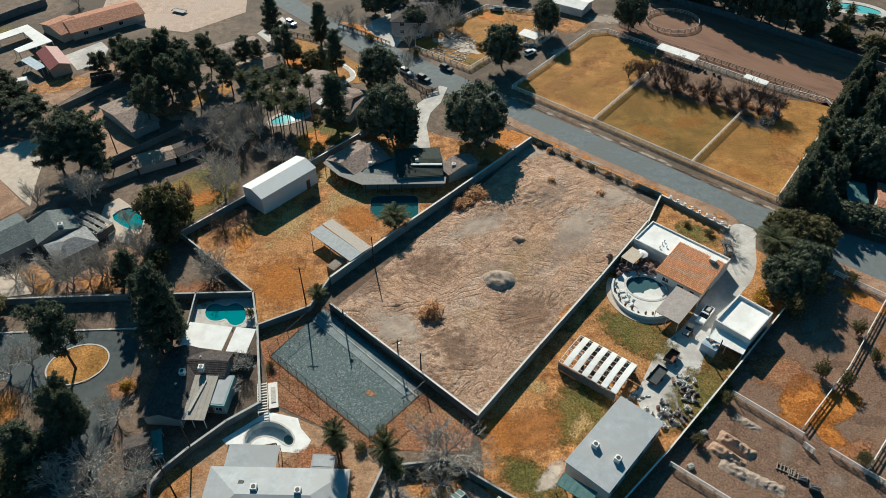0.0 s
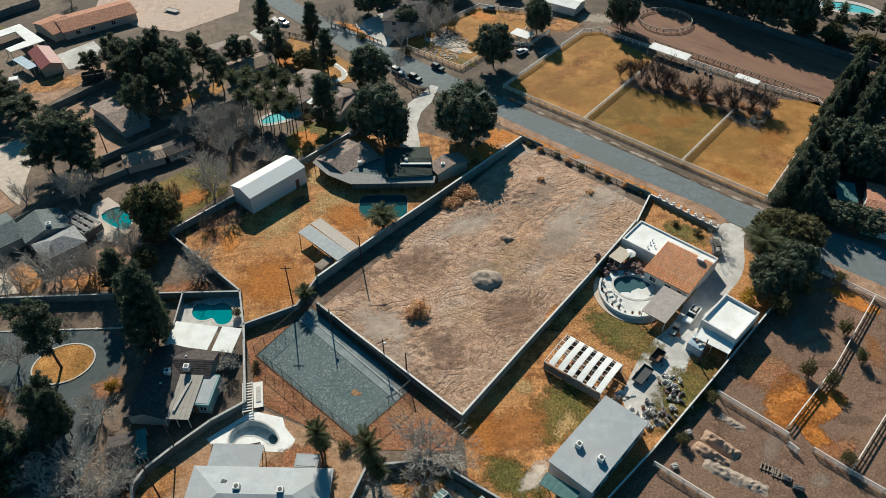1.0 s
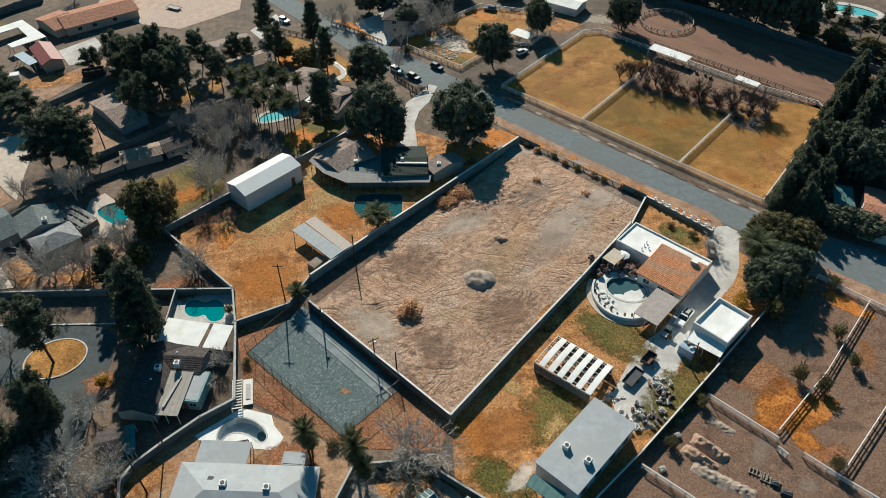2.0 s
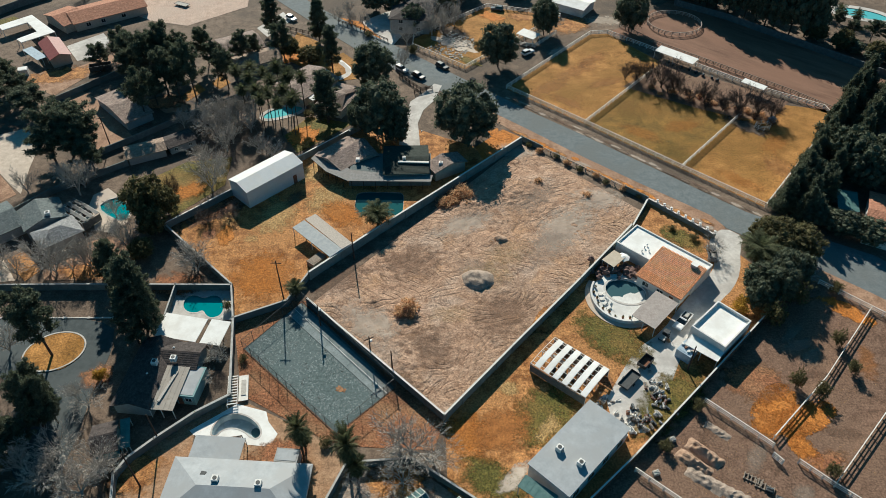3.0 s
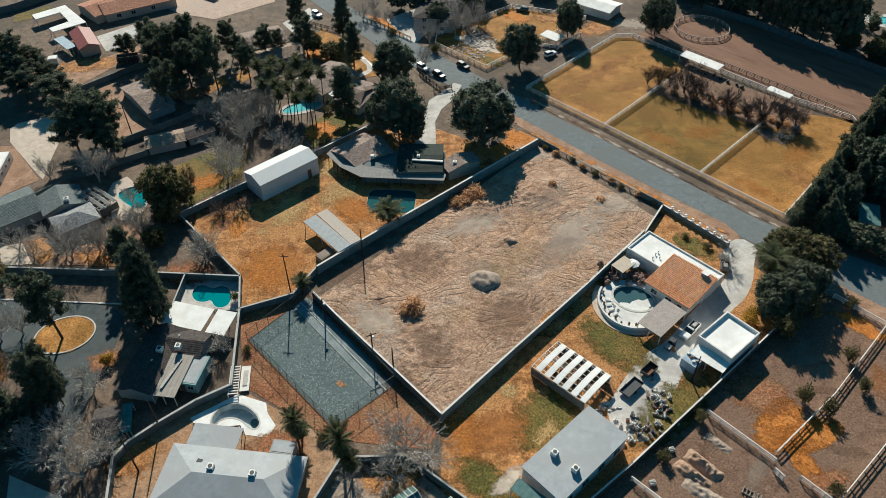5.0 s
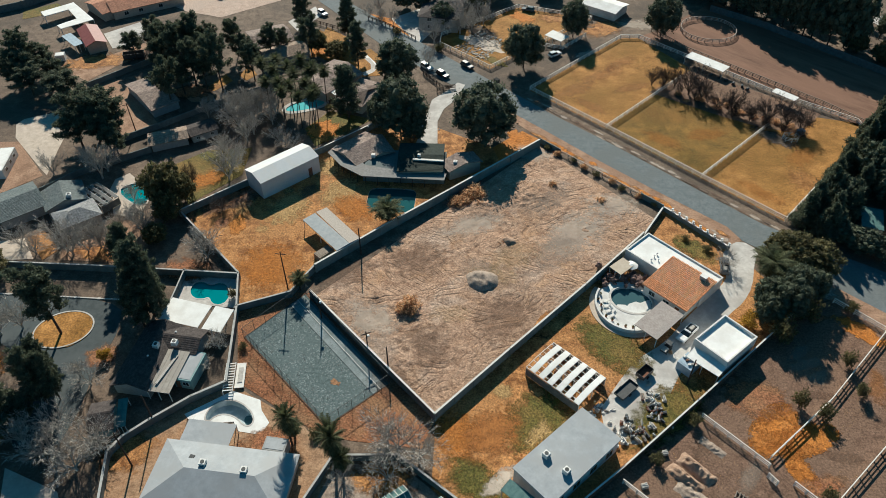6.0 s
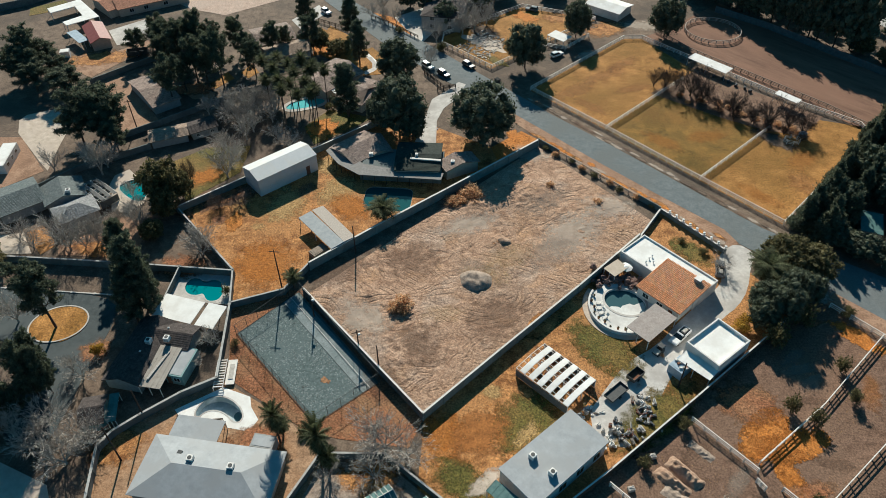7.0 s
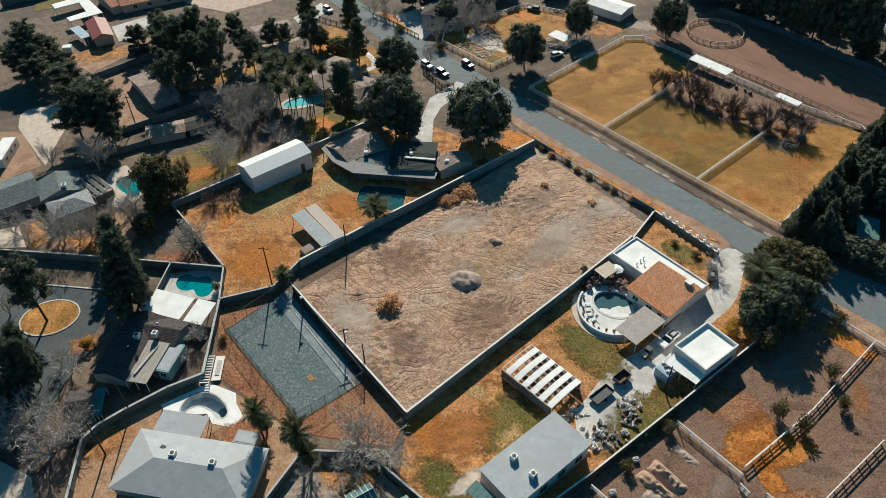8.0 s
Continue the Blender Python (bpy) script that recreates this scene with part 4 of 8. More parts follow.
blob("weedy_ground", 9.5, 211.0, 3.5, 1.6, -40, LAWN, 0.05, "green weeds in the paddock corner", 8, 0.4, "grass")
patch("pool_deck", [(-38.7, 70.2), (-33.8, 70.8), (-30.3, 70.5), (-29.6, 69.5), (-25.2, 69.2), (-24.4, 71.9), (-26.6, 74.4), (-27.5, 76.6), (-33.4, 78.1), (-37.2, 74.9), (-40.7, 72.0)], WHITEROOF, 0.05, "white painted pool deck", "deck", holes=[grown(KIDNEY, 0.2)])
patch("pool_deck", [(-54.6, 107.8), (-42.3, 108.7), (-39.3, 98.9), (-53.6, 98.9)], CONCRETE, 0.05, "concrete deck round the bean pool", "deck", holes=[grown(BEANPOOL, 0.2)])
patch("pool_deck", grown(FARPOOL, 1.2), CONCRETE, 0.05, "pale deck round the far pool", "deck", holes=[grown(FARPOOL, 0.2)])
patch("pool_deck", [(-82.6, 132.3), (-79.7, 126.1), (-74.5, 124.9), (-74.3, 127.4), (-72.9, 128.6), (-72.9, 134.5), (-78.1, 138.6), (-82.6, 142.2), (-85.2, 139.2), (-84.7, 135.1)], PALESAND, 0.05, "tan stone deck round the garden pool", "deck", holes=[grown(SIDEPOOL, 0.2)])
patch("garden_plot", [(-88.6, 108.6), (-86.4, 112.3), (-93.3, 118.2), (-95.9, 115.3)], YARD, 0.04, "ochre walled garden plot", "ground")
patch("garden_plot", [(-100.3, 107.0), (-90.8, 108.7), (-96.7, 115.3), (-104.1, 112.7)], PALESAND, 0.04, "pale gravel plot by the wall", "ground")
patch("garden_plot", [(-84.4, 109.0), (-67.0, 109.9), (-67.4, 120.8), (-75.1, 124.1), (-79.1, 122.0), (-84.5, 116.9), (-86.2, 112.5)], TANDIRT, 0.036, "brown bare garden dirt", "ground")
patch("garden_plot", [(-114.2, 129.5), (-111.1, 131.4), (-104.8, 138.8), (-119.4, 152.8), (-127.7, 151.7)], TANDIRT, 0.028, "orange-brown dirt beside the pale yard", "ground")
patch("pool_deck", grown(EASTPOOL, 2.5), CONCRETE, 0.05, "pale deck round the winding pool", "deck", holes=[grown(EASTPOOL, 0.2)])

stain("straw_ground", -30.7, 150.8, 7, 4, 40, "tan", "pale bare ground by the barn", 0.040)
stain("straw_ground", -26.0, 140.5, 5, 7, -30, "tan", "pale trodden ground below the ranch house", 0.041)
stain("straw_ground", -37.2, 133.0, 5, 8, -20, "tan", "pale trodden ground in the barn yard", 0.040)
stain("red_ground", -52.4, 134.2, 10, 4, 35, "corral", "dark reddish brush ground below the barn", 0.040)
stain("pale_ground", 18.1, 83.6, 2.2, 2.0, 0, "tan", "pale bare spot in the side yard", 0.040)
stain("pale_ground", 25.2, 75.0, 1.6, 3.4, -40, "tan", "tan bare spot among the weeds", 0.060)
stain("red_ground", 16.6, 74.0, 4.6, 6.4, -40, "rust", "burnt reddish ground behind the workshop", 0.052)
stain("pale_ground", 18.4, 64.5, 1.6, 4.0, -40, "pale", "pale flagged path beside the workshop", 0.056)
stain("pale_ground", -36.9, 102.0, 3, 3, 0, "straw", "straw-coloured ground by the wall", 0.041)
stain("red_ground", -55.1, 134.5, 6, 4, 40, "red", "reddish brush ground by the wall", 0.042)
stain("red_ground", -29.0, 81.8, 6, 3, -40, "red", "reddish mulch by the court", 0.041)
stain("earth_ground", 88.5, 176.5, 7, 3.0, -40, "earth", "bare earth below the pen", 0.046)
stain("red_ground", 66.0, 86.9, 6, 5, 0, "red", "reddish trampled corral dirt", 0.041)
stain("dark_ground", -28.5, 65.1, 3, 2, 0, "red", "reddish back yard dirt", 0.04)
stain("hay", 18.1, 169.6, 4, 2.5, -40, "hay", "orange grass at the road bend", 0.05)
stain("hay", 28.7, 165.4, 5, 1.5, -40, "hay", "orange grass on the road shoulder", 0.05)
stain("pale_ground", 84.7, 119.0, 5, 3, -40, "pale", "pale dust on the road shoulder", 0.05)
stain("hay", 16.0, 244.5, 7, 3, -40, "hay", "orange grass in the small paddock", 0.05)
stain("lawn", 9.0, 211.7, 4, 2, -40, "lawn", "green grass in the small paddock corner", 0.05)
stain("earth_ground", 2.7, 231.5, 9, 4, -40, "earth", "dark earth in the small paddock", 0.045)


def lot_stain(x, y, rx, ry, rz, mat, dz):
    """A ragged soil stain that follows the lot's unevenness."""
    if crowded(x, y, rx, ry, rz):
        return
    bm = bmesh.new()
    bmesh.ops.create_grid(bm, x_segments=26, y_segments=26, size=1.4)
    m = pose(x, y, 0, 0, 0, rz) @ Matrix.Diagonal((rx, ry, 1, 1))
    for v in bm.verts:
        w = m @ v.co
        v.co.z = lot_level(w.x, w.y) + dz
    ob = link_mesh("lot_stain", bm, SOFT[mat])
    ob.matrix_basis = m
    tagged(ob, "uneven darker soil on the dirt lot", "ground", kind="structure")


for k, (x, y, rx, ry, rz, m) in enumerate(((33.3, 131.0, 6, 12, -35, "faint_pale"), (24.8, 141.9, 10, 6, 30, "lot_soil"), (-18.5, 112.0, 8, 5, 40, "lot_brown"), (11.9, 115.5, 5, 4, 0, "lot_soil"), (1.5, 92.7, 9, 6, -40, "lot_brown"), (-3.5, 117.4, 8, 6, 0, "lot_brown"), (17.1, 101.9, 8, 6, 40, "lot_brown"), (41.9, 141.8, 7, 5, 0, "faint_pale"), (-3.0, 83.0, 6, 4, -40, "lot_brown"), (28.2, 123.0, 8, 5, 50, "lot_soil"), (8.7, 131.1, 9, 4, 30, "faint_pale"), (-10.3, 98.8, 5, 8, 40, "faint_pale"), (22.1, 161.5, 6, 4, 0, "faint_pale"), (18.3, 120.6, 8, 5, 35, "lot_straw"), (14.2, 114.3, 6, 4, -10, "lot_straw"), (25.6, 125.9, 7, 4, 20, "lot_straw"), (5.8, 101.6, 5, 3, 0, "lot_straw"))):
    lot_stain(x, y, rx, ry, rz, m, 0.02 + 0.004 * k)
patch("pale_yard", [(-68.0, 57.9), (-56.6, 54.6), (-53.9, 51.1), (-53.3, 43.4), (-62.4, 45.0)], PALESAND, 0.03, "pale paved yard by a neighbouring house")
stain("pale_ground", -47.7, 63.0, 5, 4, 40, "straw", "tan dirt in the back yard", 0.041)
stain("red_ground", -22.8, 67.3, 5, 4, 0, "red", "reddish dirt by the palms", 0.041)
stain("pale_ground", -1.7, 62.9, 6, 4, 0, "straw", "tan dirt under the bare trees", 0.041)
stain("straw_ground", 26.7, 101.8, 6, 4, 40, "straw", "straw ground by the wall", 0.041)
stain("red_ground", 32.0, 89.8, 8, 3, -40, "red", "reddish ground by the shade house", 0.042)
stain("earth_ground", 7.3, 69.5, 5, 5, 0, "red", "reddish dirt by the wall corner", 0.043)
stain("red_ground", -54.2, 108.7, 6, 4, 0, "red", "reddish garden dirt", 0.041)
stain("straw_ground", -75.3, 112.2, 8, 3, 0, "straw", "tan garden dirt", 0.041)
stain("hay", -61.6, 141.4, 6, 3.4, 40, "yard_hay", "orange weeds in the garden", 0.05)
stain("hay", -36.5, 167.1, 5, 5, 30, "hay", "orange grass by the wall", 0.05)
stain("red_ground", -81.2, 183.4, 8, 4, 20, "red", "reddish garden ground", 0.041)
stain("straw_ground", -118.8, 198.2, 12, 5, 20, "straw", "tan dirt track behind the barn", 0.041)
rp = random.Random(64)
for k in range(14):
    p = lerp(lerp((81.4, 110.0), (97.4, 101.6), rp.random()), lerp((41.8, 69.4), (74.3, 60.7), rp.random()), rp.random())
    stain("dirt_streak", p[0], p[1], rp.uniform(2, 5), rp.uniform(1.0, 2.5), rp.uniform(0, 180), rp.choice(("faint_soil", "faint_brown", "red", "faint_hay")), "uneven trampled patch in the corral", 0.03 + 0.0012 * k)
for k in range(9):
    p = lerp(lerp((-61.6, 127.2), (-33.7, 151.5), rp.random()), lerp((-38.1, 102.0), (-19.6, 125.1), rp.random()), rp.random())
    stain("grass_streak", p[0], p[1], rp.uniform(1.5, 4), rp.uniform(1.0, 2.5), rp.uniform(0, 180), rp.choice(("faint_straw", "red", "faint_brown", "hay")), "uneven dry grass in the barn yard", 0.053 + 0.0012 * k, "grass")
stain("pale_ground", 44.4, 237.6, 9, 5, 40, "straw", "tan bare dirt by the barn", 0.03)
stain("pale_ground", 57.0, 242.0, 8, 4, 0, "faint_pale", "tan bare dirt by the barn", 0.034)
stain("straw_ground", 29.1, 244.4, 7, 4, 0, "straw", "tan bare dirt by the paddock", 0.03)
stain("straw_ground", 38.2, 219.1, 5, 2, 40, "faint_pale", "tan bare dirt by the paddock fence", 0.03)
for k in range(30):
    p = lerp((22.9, 170.7), (68.9, 131.2), (k + 0.5) / 30)
    stain("shoulder_patch", p[0] + rp.uniform(-1, 1), p[1] + rp.uniform(-0.3, 1.0), rp.uniform(1.2, 2.4), rp.uniform(0.5, 0.9), -40, rp.choice(("hay", "straw", "faint_pale")), "ragged dry grass on the road shoulder", 0.045 + 0.001 * k, "grass")
for k in range(30):
    p = lerp((20.3, 190.8), (81.6, 136.7), (k + 0.5) / 30)
    stain("shoulder_patch", p[0] + rp.uniform(-0.8, 0.8), p[1] + rp.uniform(-0.8, 0.2), rp.uniform(1.5, 3.0), rp.uniform(0.4, 0.8), -40, rp.choice(("earth", "faint_brown", "faint_pale")), "ragged dirt edge of the road", 0.045 + 0.001 * k)

soft_patch("hay", -83.6, 78.6, 3.4, 4.4, 30, "yard_hay", HAYTUFT, 900, "orange grass beside the circular drive", 44)
soft_patch("hay", -62.4, 83.6, 3.0, 3.0, 0, "red", DRYLEAF, 700, "reddish dry brush under the bare trees", 45)

patch("garden_yard", [(-77.4, 185.8), (-74.4, 194.6), (-70.9, 190.9), (-74.6, 184.2)], DRYPAD, 0.036, "yellow-green lawn under tall pines")
patch("garden_yard", [(-70.1, 194.5), (-68.5, 200.5), (-64.4, 195.3), (-66.7, 191.4)], DRYPAD, 0.036, "yellow-green lawn under tall pines")
patch("garden_yard", [(-85.9, 183.3), (-83.7, 186.3), (-73.6, 181.7), (-73.3, 179.1), (-79.1, 177.6)], TANDIRT, 0.036, "smooth tan dirt beside the shed")
# ---------------------------------------------------------------- walls
def wall(name, pts, h, t, mat, cap, label, category="wall"):
    """A run of block wall with a cap and pilasters."""
    top = thing(name, pts[0][0], pts[0][1], 0, label, category, kind="structure")
    ox, oy = pts[0]
    for (x0, y0), (x1, y1) in zip(pts[:-1], pts[1:]):
        L = math.hypot(x1 - x0, y1 - y0)
        m = pose(x0 - ox, y0 - oy, 0, 0, 0, math.degrees(math.atan2(y1 - y0, x1 - x0)))
        bm = bmesh.new()
        box(bm, 0, -t / 2, -0.2, L, t / 2, h, m)
        n = max(1, round(L / 5))
        for k in range(n + 1):
            box(bm, k * L / n - t * 0.9, -t * 0.9, -0.2, k * L / n + t * 0.9, t * 0.9, h + 0.02, m)
        part("panel", bm, mat, top)
        if cap:
            bm = bmesh.new()
            box(bm, -t * 0.3, -t * 0.75, h + 0.021, L + t * 0.3, t * 0.75, h + 0.1, m)
            part("cap", bm, cap, top)


PALE = "painted concrete block wall with a pale cap"
wall("wall_1", [(-25.1, 111.5), (-12.8, 125.4), (1.9, 141.2), (23.8, 165.2)], 2.4, 0.3, BLOCK, WALLCAP, PALE)
wall("wall_2", [(-24.3, 103.7), (6.0, 75.7)], 2.2, 0.25, DARKBLOCK, WALLCAP, PALE)
wall("wall_3", [(6.0, 75.7), (19.0, 92.3), (34.6, 111.9), (48.5, 130.1)], 2.3, 0.25, BLOCK, WALLCAP, PALE)
wall("wall_4", [(24.1, 167.3), (29.5, 162.8)], 1.5, 0.2, BLOCK, None, "short solid panel wall at the lot corner")
wall("wall_17", [(49.6, 145.8), (54.4, 141.8)], 1.5, 0.2, BLOCK, None, "short solid panel wall at the lot corner")
wall("wall_5", [(54.5, 141.4), (61.3, 134.7), (67.7, 128.4)], 1.2, 0.25, BLOCK, WALLCAP, "low front wall with pale pillars")
wall("wall_6", [(78.9, 110.0), (56.4, 86.2), (39.8, 68.9), (29.4, 58.8)], 1.8, 0.2, DARKFENCE, WALLCAP, "dark block wall with a pale cap beside the corral")
wall("wall_7", [(-62.6, 126.9), (-50.1, 140.3), (-34.1, 156.5), (-15.6, 177.0)], 1.9, 0.25, BLOCK, WALLCAP, PALE)
wall("wall_8", [(-62.7, 127.0), (-41.7, 107.8), (-38.9, 98.1), (-28.7, 103.4), (-25.3, 112.1)], 1.8, 0.25, GREYBLOCK, GREYCAP, PALE)
wall("wall_9", [(-109.7, 104.7), (-95.5, 105.5), (-77.6, 106.4), (-59.5, 107.0), (-41.6, 107.5)], 1.8, 0.25, GREYBLOCK, GREYCAP, PALE)
wall("wall_10", [(-53.3, 97.4), (-53.9, 107.5)], 1.8, 0.2, GREYBLOCK, GREYCAP, PALE)
wall("wall_11", [(-38.8, 97.8), (-34.7, 79.0), (-40.2, 74.9), (-45.9, 69.1), (-49.3, 65.2), (-50.6, 62.0), (-46.6, 48.6)], 1.8, 0.3, GREYBLOCK, GREYCAP, PALE)
wall("wall_12", [(-15.7, 52.0), (-10.8, 65.6), (0.6, 66.9), (15.1, 57.5)], 1.8, 0.25, GREYBLOCK, GREYCAP, PALE)
wall("wall_13", [(-110.6, 121.5), (-105.0, 126.4), (-95.4, 139.7), (-80.9, 151.8)], 1.8, 0.25, GREYBLOCK, None, "shaded block wall between gardens")
wall("wall_14", [(-113.6, 182.2), (-99.5, 200.1), (-87.9, 209.0)], 1.8, 0.25, GREYBLOCK, None, "shaded block wall between gardens")
wall("wall_15", [(-92.1, 154.3), (-82.9, 163.4), (-69.4, 177.5), (-56.8, 188.2)], 1.8, 0.25, GREYBLOCK, None, "shaded block wall between gardens")
wall("wall_16", [(83.7, 255.6), (99.2, 244.6), (138.5, 206.8), (154.5, 189.6)], 2.2, 0.3, DARKBLOCK, None, "long grey wall behind the riding arena")

wall("wall_18", [(48.8, 130.5), (54.2, 140.9)], 1.2, 0.25, BLOCK, WALLCAP, "low block wall of the front garden")

wall("wall_19", [(-172.1, 226.3), (-163.4, 233.0), (-152.9, 247.9), (-146.4, 254.8)], 2.6, 0.3, DARKBLOCK, None, "long dark wall behind the lawn")

# ---------------------------------------------------------------- fences
def rail_fence(name, pts, h=1.4, rails=3, step=2.5, mat=FENCERAIL, label="white painted post and rail fence", group="paddock fences"):
    ox, oy = pts[0]
    top = thing(name, ox, oy, 0, label, "fence", group)
    pm = bpy.data.meshes.new("post")
    bm = boxbm(-0.1, -0.1, -0.1, 0.1, 0.1, h, bevel=0.015)
    bm.to_mesh(pm)
    bm.free()
    pm.materials.append(mat)
    for (x0, y0), (x1, y1) in zip(pts[:-1], pts[1:]):
        L = math.hypot(x1 - x0, y1 - y0)
        a = math.degrees(math.atan2(y1 - y0, x1 - x0))
        n = max(1, round(L / step))
        for k in range(n + 1):
            shared("post", pm, top, pose(x0 - ox + (x1 - x0) * k / n, y0 - oy + (y1 - y0) * k / n, 0, 0, 0, a))
        for r in range(rails):
            z = h * (0.93 - r * 0.30)
            bm = bmesh.new()
            box(bm, 0, -0.03, z - 0.08, L, 0.03, z + 0.07, pose(x0 - ox, y0 - oy, 0, 0, 0, a))
            part("rail", bm, mat, top)
        bm = bmesh.new()
        box(bm, 0, -0.085, h + 0.001, L, 0.085, h + 0.05, pose(x0 - ox, y0 - oy, 0, 0, 0, a))
        part("cap_board", bm, mat, top)


rail_fence("rail_fence", [(20.8, 194.7), (42.6, 176.1), (65.7, 155.6), (83.3, 140.3)])
rail_fence("rail_fence", [(83.3, 140.3), (114.3, 180.8), (113.5, 186.4), (96.7, 197.0), (56.3, 232.0), (50.3, 231.2), (20.8, 194.7)])
rail_fence("rail_fence", [(42.6, 176.1), (66.9, 206.2)])
rail_fence("rail_fence", [(65.7, 155.6), (88.3, 182.2)])
rail_fence("rail_fence", [(-9.8, 226.6), (-9.6, 220.2), (7.9, 206.2), (22.6, 223.2), (41.2, 244.3), (15.3, 251.4), (-9.8, 226.6)], group="small paddock fences")
rail_fence("rail_fence", [(87.3, 114.0), (95.7, 106.5), (106.8, 96.9)], group="corral fences")
rail_fence("rail_fence", [(95.7, 106.5), (79.6, 87.6), (65.7, 74.0)], mat=FENCERAIL, group="corral fences")
rail_fence("rail_fence", [(55.0, 81.6), (65.1, 72.3)], group="corral fences")
rail_fence("rail_fence", [(68.6, 69.3), (73.3, 64.9), (79.6, 59.6)], group="corral fences")
rail_fence("rail_fence", [(73.3, 64.9), (90.7, 82.8)], group="corral fences")
rail_fence("rail_fence", [(39.6, 66.6), (48.1, 59.7), (56.2, 52.8)], group="corral fences")
rail_fence("round_pen", [(80.3 + 9.2 * math.cos(k * math.pi / 12), 239.5 + 8.6 * math.sin(k * math.pi / 12)) for k in range(25)], 1.4, 3, 2.4, PENRAIL, "round pen of pale weathered rails", "pens")


rail_fence("lot_fence", [(29.6, 162.7), (38.1, 155.6), (49.5, 145.9)], 1.1, 2, 3.0, PENRAIL, "low pale weathered rail fence along the lot", "lot fences")


def court_fence():
    pts = [(-35.3, 91.1), (-25.8, 104.8), (-3.7, 83.0), (-13.7, 72.1)]
    ox, oy = pts[0]
    top = thing("court_fence", ox, oy, 0, "tall rusty chain-link fence round the court", "fence")
    h = 3.0
    for (x0, y0), (x1, y1) in zip(pts, pts[1:] + pts[:1]):
        L = math.hypot(x1 - x0, y1 - y0)
        m = pose(x0 - ox, y0 - oy, 0, 0, 0, math.degrees(math.atan2(y1 - y0, x1 - x0)))
        n = round(L / 3)
        for k in range(n):
            bm = bmesh.new()
            tube(bm, m @ Vector((k * L / n, 0, 0)), m @ Vector((k * L / n, 0, h)), 0.05, 0.05, 6)
            part("post", bm, DARKMETAL, top)
        for z in (0.1, h):
            bm = bmesh.new()
            tube(bm, m @ Vector((0, 0, z)), m @ Vector((L, 0, z)), 0.045, 0.045, 5)
            part("rail", bm, DARKMETAL, top)
        bm = bmesh.new()
        k = 0
        while k * 0.3 < L + h:
            for s in (1, -1):
                u0 = k * 0.3
                p = [(u0 - h, 0), (u0, h)] if s > 0 else [(u0, 0), (u0 - h, h)]
                (ua, za), (ub, zb) = p
                def clip(u, z, uo, zo):
                    if u < 0:
                        f = (0 - u) / (uo - u)
                        return 0, z + (zo - z) * f
                    if u > L:
                        f = (L - u) / (uo - u)
                        return L, z + (zo - z) * f
                    return u, z
                A, B = clip(ua, za, ub, zb), clip(ub, zb, ua, za)
                if math.hypot(A[0] - B[0], A[1] - B[1]) > 0.1:
                    tube(bm, m @ Vector((A[0], 0, A[1])), m @ Vector((B[0], 0, B[1])), 0.006, 0.006, 3)
            k += 1
        part("chain_link", bm, DARKMETAL, top)


court_fence()

# ---------------------------------------------------------------- buildings
def roof_slab(bm, pts, t=0.12):
    """A slanted slab over a planar outline."""
    vs = [Vector(p) for p in pts]
    nrm = (vs[1] - vs[0]).cross(vs[2] - vs[0]).normalized()
    if nrm.z < 0:
        vs = vs[::-1]
        nrm = -nrm
    hi = [bm.verts.new(v) for v in vs]
    lo = [bm.verts.new(v - Vector((0, 0, t))) for v in vs]
    n = len(vs)
    bm.faces.new(hi)
    bm.faces.new(lo[::-1])
    for i in range(n):
        bm.faces.new((lo[i], lo[(i + 1) % n], hi[(i + 1) % n], hi[i]))


def courses(bm, e0, e1, r0, r1, rows, cols, t=0.03, seed=0):
    """Overlapping roof pieces on the quad eave e0-e1 to ridge r0-r1."""
    e0, e1, r0, r1 = Vector(e0), Vector(e1), Vector(r0), Vector(r1)
    rnd = random.Random(seed)
    for j in range(rows):
        f0, f1 = j / rows, min(1, (j + 1.12) / rows)
        a0, b0, a1, b1 = e0.lerp(r0, f0), e1.lerp(r1, f0), e0.lerp(r0, f1), e1.lerp(r1, f1)
        L = (b0 - a0).length
        if L < 0.25:
            continue
        n = max(1, round(cols * L / max((e1 - e0).length, 0.01)))
        for i in range(n):
            g0, g1 = i / n, (i + 1) / n - 0.04 / n
            up = Vector((0, 0, t * rnd.uniform(1.2, 1.9)))
            q = [a0.lerp(b0, g0) + up, a0.lerp(b0, g1) + up, a1.lerp(b1, g1) + Vector((0, 0, 0.008)), a1.lerp(b1, g0) + Vector((0, 0, 0.008))]
            v = [bm.verts.new(p) for p in q]
            lo = [bm.verts.new(a0.lerp(b0, g0)), bm.verts.new(a0.lerp(b0, g1))]
            bm.faces.new(v)
            bm.faces.new((lo[0], lo[1], v[1], v[0]))


